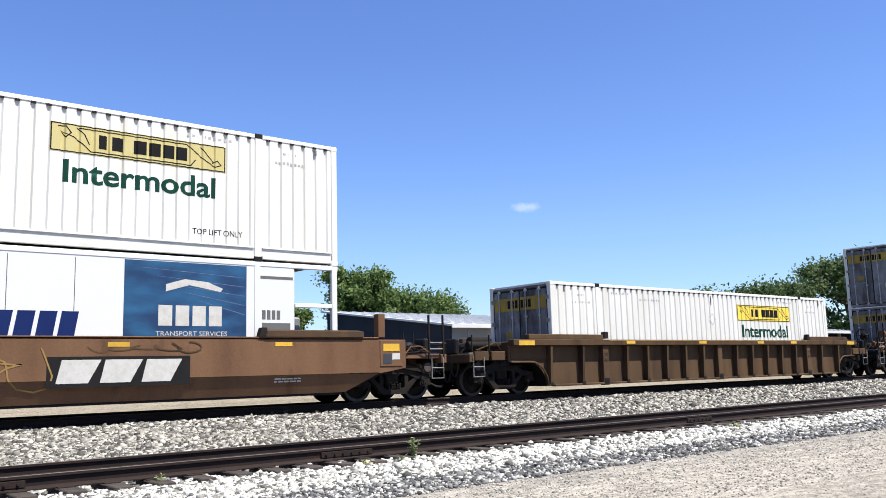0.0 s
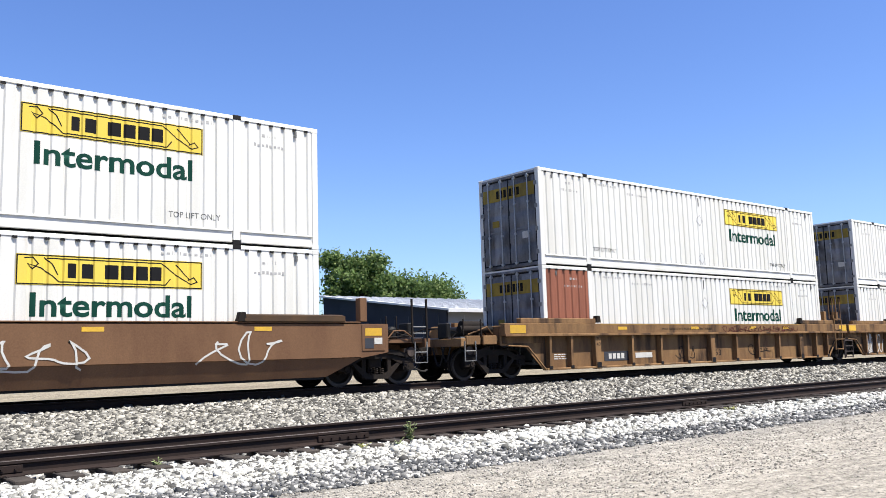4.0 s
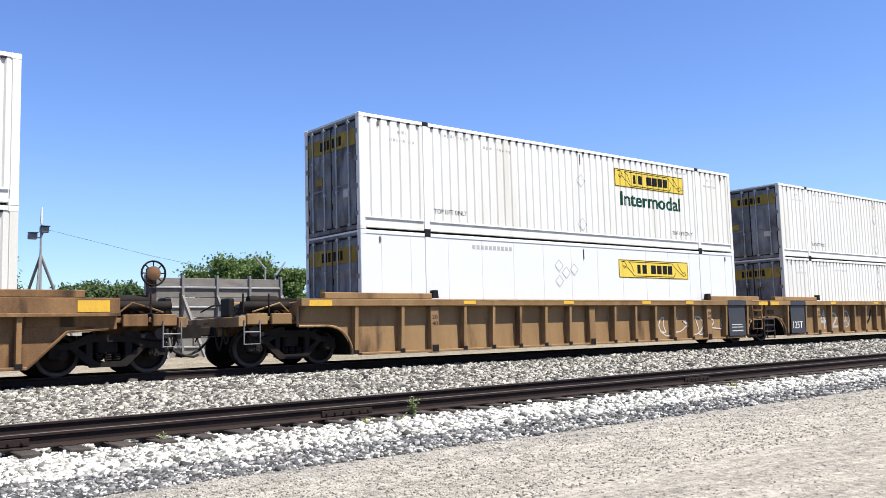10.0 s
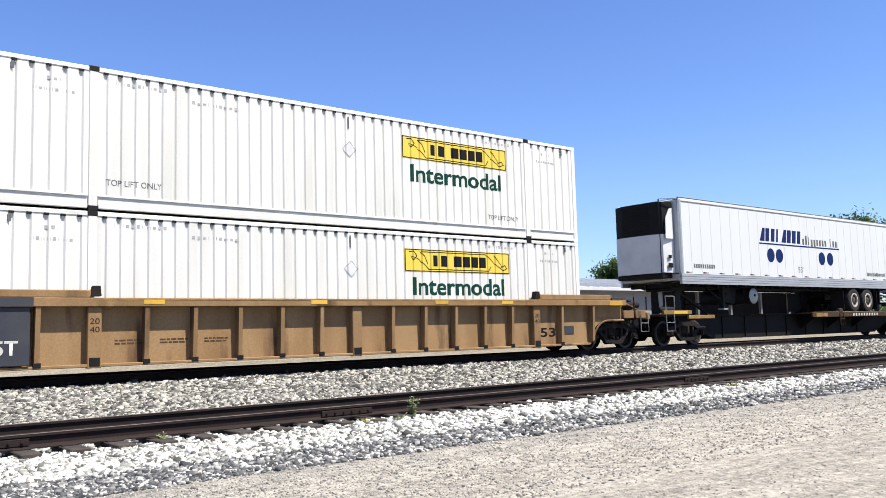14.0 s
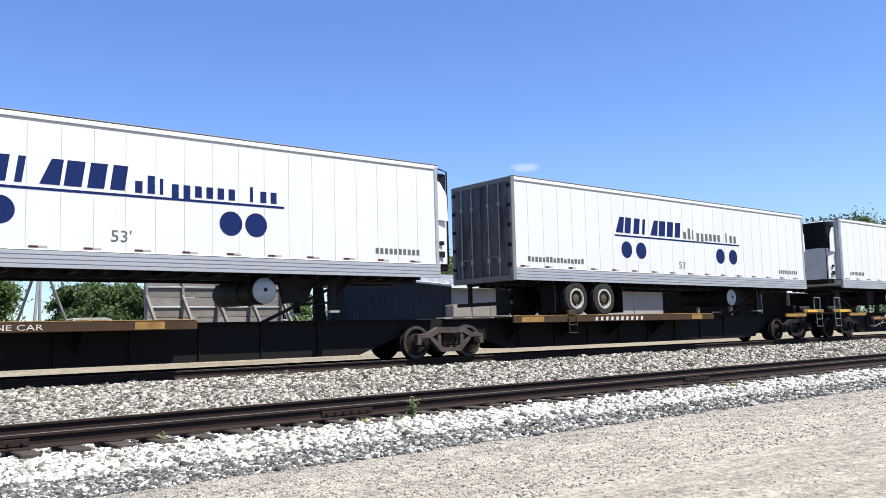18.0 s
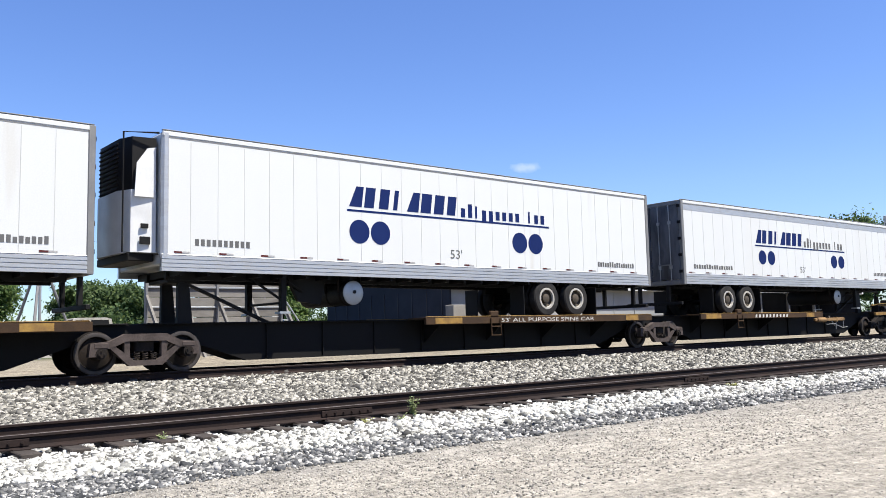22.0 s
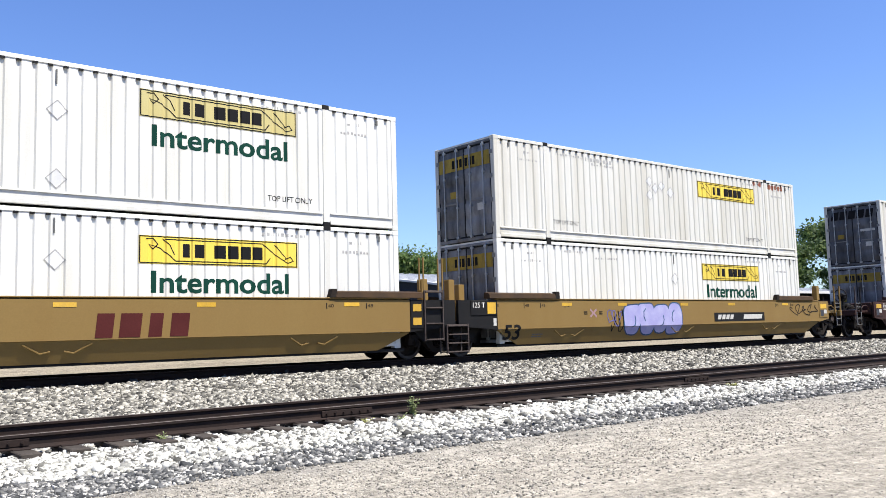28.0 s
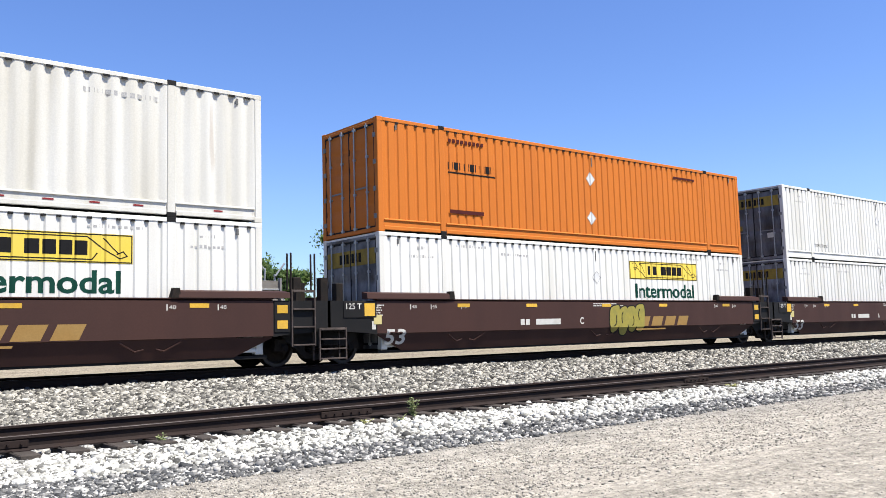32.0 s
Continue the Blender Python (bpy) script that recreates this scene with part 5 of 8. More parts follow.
        part("bracket", Shape().box(*X(-0.5, -0.12), -1.42, -1.31, 1.0, 1.16, 0.02), post, car)


def well_car(style, paint, s, ends, label, plates=(False, False), name="well_car"):
    """A 53-foot well unit. style: ribbed, twin (ribbed with a deep top chord), smooth or maroon (smooth). ends: kinds of the left and right end."""
    car = thing(name, label, "rail car", "well cars of the train")
    xl, xr = -1.8, BOX + 1.8
    if ends[0] != "coupler":
        xl = -1.62
    if ends[1] != "coupler":
        xr = BOX + 1.62
    ribbed = style in ("ribbed", "twin")
    arch = style == "ribbed"
    for side in (-1, 1):
        yo, yi = side * 1.335, side * 1.305
        a, b = sorted((yo, yi))
        if ribbed:
            if arch:
                fender = [(-0.36 - 0.68 * (1 - math.cos(k / 8 * math.pi / 2)), 0.2 + 0.68 * math.sin(k / 8 * math.pi / 2)) for k in range(9)]
                left = fender + [(xl, 0.88)]
            else:
                left = [(-0.15, 0.2), (-0.85, 0.86), (xl, 0.9)]
            right = [(BOX - p[0], p[1]) for p in left]
            right[-1] = (xr, right[-1][1])
            poly = left + [(xl, 1.36), (xr, 1.36)] + right[::-1]
            w = part("side_wall", Shape().prism(poly, a, b), paint, car)
            lo = 1.33 if arch else 1.16
            part("top_chord", Shape().box(xl, xr, *sorted((side * 1.336, side * (1.56 if arch else 1.53))), lo, TOP, 0.012), paint, car)
            if style == "twin":
                part("chord_lip", Shape().box(xl, xr, *sorted((side * 1.531, side * 1.56)), lo - 0.02, lo + 0.05, 0.008), paint, car)
            part("bottom_chord", Shape().box(-0.15, BOX + 0.15, *sorted((side * 1.31, side * 1.49)), 0.18, 0.24, 0.01), paint, car)
            if arch:
                posts = [2.07 + 1.005 * k for k in range(1, 12) if k != 6] + [-0.30, 1.05, 15.1, BOX + 0.30]
            else:
                posts = [0.0, 0.9, 3.7, 5.17, 6.63, 9.55, 11.0, 12.45, 15.25, BOX]
            for p in sorted(posts):
                me = cached(("post", side, lo), lambda side=side, lo=lo: Shape().prism([(side * 1.336, 0.245), (side * 1.49, 0.245), (side * (lo + 0.21 if lo > 1.3 else 1.515), lo - 0.004), (side * 1.336, lo - 0.004)], -0.045, 0.045, "x").mesh("post", TAN))
                o = part("post", me, None, car, at=(p, 0, 0))
                o.material_slots[0].link = "OBJECT"
                o.material_slots[0].material = paint
                if side < 0:
                    part("post_foot", cached("pfoot", lambda: Shape().box(-0.07, 0.07, -1.502, -1.4915, 0.21, 0.30, 0.004).mesh("post_foot", BLACK)), None, car, at=(p, 0, 0))
            for p in (2.07, 8.07, 14.08):
                part("wide_post", Shape().box(p - 0.13, p + 0.13, *sorted((side * 1.337, side * 1.50)), 0.16, lo - 0.004, 0.012), paint, car)
                if side < 0:
                    part("post_foot", Shape().box(p - 0.1, p + 0.1, -1.51, -1.501, 0.2, 0.36), BLACK, car)
            if arch and side < 0:
                for k0, sgn in ((0, 1), (BOX, -1)):
                    pts = [(k0 + sgn * p, -1.42, q) for p, q in fender] + [(xl if sgn > 0 else xr, -1.42, 0.885)]
                    part("arch_flange", Shape().tube(pts, 0.03, 6), paint, car)
                    part("fender_liner", Shape().add([(k0 + sgn * p, y, q - 0.004) for p, q in fender for y in (-1.33, -0.5)], [(2 * k, 2 * k + 1, 2 * k + 3, 2 * k + 2) for k in range(8)]), BLACK, car, "black fender liner over the wheels")
            if not arch and side < 0:
                for k0, sgn in ((0, -1), (BOX, 1)):
                    part("skirt_flange", Shape().tube([(k0 + sgn * 0.15, -1.43, 0.2), (k0 + sgn * 0.85, -1.43, 0.86), (k0 + sgn * 1.6, -1.43, 0.9)], 0.03, 5), paint, car)
        else:
            face = [(1.44, TOP), (1.50, TOP - 0.03), (1.50, 0.70), (1.475, 0.685), (1.315, 0.27), (1.300, 0.27), (1.40, 0.70), (1.40, TOP)]
            b0 = -1.0 if ends[0] == "coupler" else -0.25
            b1 = BOX + (1.0 if ends[1] == "coupler" else 0.15)
            upper = [(1.44, TOP), (1.50, TOP - 0.03), (1.50, 0.70), (1.40, 0.70), (1.40, TOP)]
            wall = Shape().prism([(side * y, z) for y, z in face], b0 + 0.85, b1 - 0.85, "x")
            for e, sg in ((b0, 1), (b1, -1)):
                wall.prism([(side * y, z) for y, z in upper], *sorted((e, e + sg * 0.85)), "x")
                tri = [(e + sg * 0.85, 1.315, 0.27), (e + sg * 0.85, 1.475, 0.685), (e + sg * 0.02, 1.475, 0.685), (e + sg * 0.02, 1.46, 0.66)]
                wall.add([(x, side * (y - d), z) for d in (0.0, 0.015) for x, y, z in tri], [(0, 1, 2, 3), (4, 5, 6, 7), (0, 1, 5, 4), (1, 2, 6, 5), (2, 3, 7, 6), (3, 0, 4, 7)])
            part("side_wall", wall, paint, car)
            if side < 0:
                for e, sg in ((b0 + 0.87, -1), (b1 - 0.87, 1)):
                    # black block added so the gap over the truck stays dark
                    part("draft_sill", Shape().box(*sorted((e + sg * 0.021, e + sg * 0.86)), -0.50, 0.50, 0.30, 0.70), BLACK, car, "black block added to close the pale gap over the truck")
                    part("well_bulkhead", Shape().box(e - 0.02, e + 0.02, -1.31, 1.31, 0.28, 0.95), BLACK, car, "black bulkhead of the well")
            for e, sg, ek in ((b0, -1, ends[0]), (b1, 1, ends[1])):
                x_end = xl if sg < 0 else xr
                part("end_gusset", Shape().prism([(e + sg * 0.002, 0.68), (e + sg * 0.3, 0.72), (x_end, 0.80), (x_end, TOP - 0.02), (e + sg * 0.002, TOP - 0.02)], *sorted((side * 1.41, side * 1.495))), paint if ek == "coupler" else BLACK, car)
            part("top_chord", Shape().box(b0, b1, *sorted((side * 1.30, side * 1.515)), TOP + 0.002, TOP + 0.03, 0.008), paint, car)
        for e0, e1 in ((-1.15, 2.0), (14.15, BOX + 1.15)):
            if ribbed:
                part("guide_box", Shape().box(e0, e1, *sorted((side * 1.32, side * 1.50)), TOP + 0.003, TOP + 0.15, 0.015), paint, car)
            else:
                part("guide_box", Shape().prism([(side * 1.31, TOP + 0.032), (side * 1.55, TOP - 0.02 + 0.052), (side * 1.53, TOP + 0.16), (side * 1.31, TOP + 0.2)], max(e0, -0.55), min(e1, BOX + 0.55), "x"), paint if style == "maroon" else DECKRUST, car, "dark guide box on the sill")
        for p in (2.07, 14.08):
            part("guide_lug", Shape().prism([(p - 0.09, TOP + 0.03), (p + 0.11, TOP + 0.03), (p + 0.09, TOP + 0.23), (p - 0.03, TOP + 0.23)], *sorted((side * 1.38, side * 1.54))), IRON, car, "dark steel container guide")
    part("well_floor", Shape().box(-0.1, BOX + 0.1, -1.29, 1.29, 0.22, 0.29), BLACK, car)
    part("end_wall", Shape().box(xl + 0.05, -0.12, -1.35, 1.35, 0.95, 1.45, 0.02), paint, car)
    part("end_wall", Shape().box(BOX + 0.12, xr - 0.05, -1.35, 1.35, 0.95, 1.45, 0.02), paint, car)
    car_end(car, xl, -1, ends[0], paint, s, style)
    car_end(car, xr, 1, ends[1], paint, s, style)
    y = -1.563 if arch else (-1.532 if ribbed else -1.502)
    z = 1.42 if arch else 1.36
    if ribbed:
        for p in (2.07, 14.08):
            for mark, zm in (("20", 1.0), ("40", 0.84)):
                words(mark, p - 0.09, p + 0.09, zm, zm + 0.11, -1.503, INK, car, 0.0, "stencil", "small black length mark")
        patches(car, (3.2, 7.0, 10.6, 12.9), z, y)
        patches(car, (-1.3, BOX + 1.3), z - 0.02, y, 0.6, 0.13 if arch else 0.22)
        part("chord_stripe", Shape().box(2.2, 13.9, y - 0.002, y - 0.001, TOP - 0.04, TOP - 0.012), WORN_YELLOW, car, "worn yellow stripe on the top chord")
    else:
        patches(car, (2.5, 5.0, 8.2, 11.0, 14.6), 1.37, y)
        for e, sg, ek in ((-1.36, -1, ends[0]), (BOX + 1.36, 1, ends[1])):
            if ek == "coupler" and style != "maroon":
                part("guide_post", Shape().box(*sorted((e - sg * 0.33, e - sg * 0.13)), -1.45, -1.25, TOP + 0.035, 2.1, 0.012), paint, car)
            if ek == "coupler":
                pl = part("end_plate", Shape().box(e - 0.33, e + 0.33, -1.512, -1.4965, 0.84, 1.46, 0.01), paint, car, "framed end panel")
                part("reflector", Shape().box(e - 0.24, e + 0.24, -1.518, -1.5125, 1.2, 1.38), AMBER, pl, "yellow reflective panel")
                part("data_plate", Shape().box(e - 0.25, e + 0.0, -1.518, -1.5125, 0.9, 1.14), SLATE, pl)
                part("data_plate", Shape().box(e + 0.02, e + 0.25, -1.518, -1.5125, 1.0, 1.15), WHITEPRINT, pl, "pale printed card")
            elif sg < 0:
                pl = part("end_plate", Shape().box(-1.2, -0.27, -1.512, -1.4965, 1.08, 1.47, 0.01), BLACK, car, "black end panel")
                part("reflector", Shape().box(-0.62, -0.32, -1.518, -1.5125, 1.12, 1.42), AMBER, pl, "yellow reflective panel")
                words("125 T", -1.13, -0.7, 1.28, 1.42, -1.514, WHITEPRINT, pl, 0.012, "weight_mark", "white stencilled capacity mark")
                part("data_plate", Shape().box(-0.40, -0.29, -1.50, -1.4965, 0.8, 1.0), WHITEPRINT, car, "pale printed card")
            else:
                pl = part("end_plate", Shape().box(BOX + 0.17, BOX + 0.66, -1.512, -1.4965, 0.78, 1.47, 0.01), BLACK, car, "black end panel")
                for z in (0.86, 1.2):
                    part("reflector", Shape().box(BOX + 0.24, BOX + 0.50, -1.518, -1.5125, z, z + 0.18), AMBER, pl, "yellow reflective panel")
        for e in (2.6, 8.1, 13.6) if paint is not RUSTBROWN else ():
            for sg in (-1, 1):
                part("brace_emboss", Shape().tube([(e + sg * 0.12, -1.40, 0.5), (e + sg * 0.3, -1.385, 0.46), (e + sg * 0.62, -1.455, 0.64)], 0.022, 6), paint, car)
    for use, e0, e1 in zip(plates, (-0.12, BOX - 0.92), (0.92, BOX + 0.12)):
        if use:
            part("slate_plate", Shape().box(e0, e1, -1.52, -1.50, 0.26, 1.325, 0.01), SLATE, car, "slate-blue repaired side plate")
            part("chord_patch", Shape().box(e0 - 0.04, e1 + 0.04, -1.566, -1.561, 1.335, TOP - 0.002), SLATE, car, "slate patch on the top chord")
    if plates[0]:
        words("125T", 0.0, 0.72, 0.45, 0.72, -1.523, WHITEPRINT, car, 0.02, "weight_mark", "white stencilled capacity mark")
    if plates[1]:
        part("plate_print", bars(BOX - 0.75, BOX - 0.05, 0.42, 0.46, 1, -1.523, 0.0).prism([(BOX - 0.75, 0.55), (BOX - 0.05, 0.55), (BOX - 0.05, 0.58), (BOX - 0.75, 0.58)], -1.523, -1.5205).prism([(BOX - 0.75, 0.64), (BOX - 0.1, 0.64), (BOX - 0.1, 0.67), (BOX - 0.75, 0.67)], -1.523, -1.5205), WHITEPRINT, car)
    RIDERS.append((car, s, 0.0, 0.0))
    return car


def print_lines(car, x0, x1, z, n, material, y, dz=0.06):
    """Rows of small dashes, as far-off print looks."""
    s, rng = Shape(), random.Random(round(x0 * 100) + n)
    for k in range(n):
        a, end = x0, x1 - rng.uniform(0, 0.25) * (x1 - x0)
        while a < end:
            b = min(end, a + rng.uniform(0.06, 0.16))
            s.prism([(a, z - k * dz), (b, z - k * dz), (b, z - k * dz + dz * 0.5), (a, z - k * dz + dz * 0.5)], y, y + 0.003)
            a = b + 0.025
    return part("small_print", s.hug() if -1.53 < y < -1.45 else s, material, car)


def scrawl(car, x0, x1, z0, z1, material, seed, y, n=5, w=0.035, name="graffiti_scrawl"):
    """One sprayed line that loops and zigzags along the wall: no letters."""
    rng, h, mid = random.Random(seed), (z1 - z0) / 2, (z0 + z1) / 2
    f1, f2, p1, p2 = rng.uniform(0.9, 1.3), rng.uniform(1.7, 2.6), rng.random() * 6.28, rng.random() * 6.28
    step, pts = (x1 - x0) / n, []
    for i in range(n * 14 + 1):
        u = i / 14
        a = 6.283 * u * f1 + p1
        pts.append((x0 + step * (u + 0.42 * math.cos(a) + 0.16 * math.sin(f2 * a + p2)), mid + h * max(-1, min(1, 0.75 * math.sin(a) + 0.45 * math.sin(0.63 * f2 * a + p2)))))
    return part(name, stroke(pts, w, y).hug() if -1.53 < y < -1.45 else stroke(pts, w, y), material, car, "sprayed graffiti loops")


def throw_up(car, x0, x1, z0, z1, fill, edge, glow, seed, y):
    """One fat sprayed form with a thick edge and a second colour behind it: no letter."""
    rng = random.Random(seed)
    w, h = x1 - x0, z1 - z0
    def form(grow, dx, yy):
        n, left, right = 9, [], []
        for k in range(n):
            u = k / (n - 1)
            z = z0 + h * u + (grow if k == n - 1 else -grow if k == 0 else 0)
            left.append((x0 + dx + w * (0.10 + 0.10 * math.sin(4.2 * u + seed)) - grow, z))
            right.append((x1 + dx - w * (0.22 + 0.16 * math.sin(5.1 * u + 2.2 * seed)) + grow, z))
        pts = [(min(max(a, x0), x1), min(max(b, z0 - 0.02), z1 + 0.02)) for a, b in left + right[::-1]]
        return Shape().prism(pts, yy, yy + 0.002)
    g = part("graffiti", form(0.08, 0.24, y), glow, car, "sprayed graffiti form")
    part("outline", form(0.02, 0.02, y - 0.0025), edge, g)
    part("fill", form(-0.11, -0.02, y - 0.005), fill, g, "pale sprayed fill")
    mid = (x0 + x1) / 2 - 0.1 * w
    curve = [(mid + 0.22 * w * math.sin(6.0 * k / 12 + seed), z1 - h * (0.08 + 0.84 * k / 12)) for k in range(13)]
    part("inner_line", stroke(curve, 0.075, y - 0.0075), edge, g)
    edge_line = [(x1 - w * (0.10 + 0.10 * math.sin(5.1 * k / 10 + 2.2 * seed)), z0 + h * k / 10) for k in range(11)]
    part("highlight", stroke(edge_line, 0.045, y - 0.0075), WHITEPRINT, g, "white sprayed edge")
    return g


def bubble(car, x0, x1, z0, z1, n, fill, line, seed, y):
    """Fat sprayed bubble shapes with an outline."""
    rng, w = random.Random(seed), (x1 - x0) / n
    a, b = Shape(), Shape()
    for k in range(n):
        cx, cz = x0 + (k + 0.5) * w, (z0 + z1) / 2 + rng.uniform(-0.05, 0.05)
        rx, rz, lean = w * 0.58, (z1 - z0) / 2 * rng.uniform(0.9, 1.05), rng.uniform(-0.12, 0.12)
        fat, pinch, turn = rng.uniform(0.55, 0.75), rng.uniform(0.06, 0.16), rng.uniform(0, 6.28)
        for grow, shape, ya, yb in ((0.04, b, 0.0, 0.001), (0.0, a, -0.003, -0.001)):
            ring = []
            for i in range(32):
                u = 2 * math.pi * i / 32
                c, d = math.cos(u), math.sin(u)
                r = 1 - pinch * (0.5 + 0.5 * math.cos(3 * u + turn))
                px, pz = (rx * r + grow) * math.copysign(abs(c) ** fat, c), (rz * r + grow) * math.copysign(abs(d) ** fat, d)
                ring.append((cx + px + lean * pz, cz + pz))
            shape.prism(ring, y + ya + 0.0012 * k, y + yb + 0.0012 * k)
        hook = [(cx + rx * p + lean * rz * q, cz + rz * q) for p, q in (((-0.05, 0.58), (-0.3, 0.4), (-0.36, 0.1), (-0.25, -0.15)), ((0.28, 0.2), (0.36, -0.1), (0.26, -0.4), (0.0, -0.52)))[rng.randrange(2)]]
        for p, q in zip(hook, hook[1:]):
            t = Vector((q[0] - p[0], q[1] - p[1])).normalized() * 0.018
            b.prism([(p[0] - t.y, p[1] + t.x), (q[0] + t.x - t.y, q[1] + t.y + t.x), (q[0] + t.x + t.y, q[1] + t.y - t.x), (p[0] + t.y, p[1] - t.x)], y - 0.005 + 0.0012 * k, y - 0.0035 + 0.0012 * k)
    if -1.53 < y < -1.45:
        a.hug(), b.hug()
    g = part("graffiti", a, fill, car, "sprayed graffiti bubbles")
    part("outline", b, line, g)
    return g


# ---- containers ----
HIGH, HALF = 2.896, 1.295
RIBS = {"narrow": (0.285, 0.026, 0.64, 0.115), "wide": (0.36, 0.040, 0.40, 0.20), "smooth": (1.2, 0.006, 0.985, 0.004)}   # pitch, depth, share of land, ramp


def rib_line(style):
    """Where the side of a ribbed box lies behind its corner posts: x and depth at each bend."""
    pitch, depth, land, ramp = RIBS[style]
    xs, ds = [0.155], [0.0]
    for x0, x1 in ((0.16, 1.98), (2.16, BOX - 2.16), (BOX - 1.98, BOX - 0.16)):
        n = max(1, round((x1 - x0) / pitch))
        p = (x1 - x0) / n
        for k in range(n):
            a, h, g = x0 + k * p, land * p / 2, (1 - land) * p
            xs += [a + 0.0005, a + h, a + h + ramp * p, a + h + g - ramp * p, a + h + g]
            ds += [0.014, 0.014, 0.014 + depth, 0.014 + depth, 0.014]
        xs += [x1 - 0.0005, x1]
        ds += [0.014, 0.0]
    return xs, ds


def lay(me, style, cut=True):
    """Lays a flat print on the ribs of a container's side."""
    xs, ds = cached(("ribline", style), lambda: rib_line(style))
    if cut:
        bm = bmesh.new()
        bm.from_mesh(me)
        lo, hi = min(v.co.x for v in bm.verts), max(v.co.x for v in bm.verts)
        for x in xs:
            if lo < x < hi:
                bmesh.ops.bisect_plane(bm, geom=list(bm.verts) + list(bm.edges) + list(bm.faces), plane_co=(x, 0, 0), plane_no=(1, 0, 0), dist=1e-5)
        bm.to_mesh(me)
        bm.free()
    n = len(me.vertices)
    co = np.empty(n * 3)
    me.vertices.foreach_get("co", co)
    co = co.reshape(-1, 3)
    co[:, 1] += np.interp(co[:, 0], xs, ds)
    me.vertices.foreach_set("co", co.ravel())
    me.update()
    return me


def printed(name, shape, material, parent, style, label="", cut=True, key=None):
    """A print on the side of a ribbed container, bent to its ribs."""
    def make():
        return lay(shape.mesh(name, material, smooth=False), style, cut)
    return part(name, cached(("printed", name, style, key), make) if key else make(), None, parent, label)


def wave(x0, x1, pitch, depth, side, land=0.62, ramp=0.14):
    """Outline of a ribbed panel seen from above: flats with inward grooves, closed by a flat back."""
    n = max(1, round((x1 - x0) / pitch))
    p, y = (x1 - x0) / n, HALF - 0.014
    pts = []
    for k in range(n):
        a = x0 + k * p
        g = (1 - land) * p
        pts += [(a, y), (a + land * p / 2, y), (a + land * p / 2 + ramp * p, y - depth), (a + land * p / 2 + g - ramp * p, y - depth), (a + land * p / 2 + g, y)]
    pts += [(x1, y), (x1, y - depth - 0.02), (x0, y - depth - 0.02)]
    return [(x, side * q) for x, q in pts]


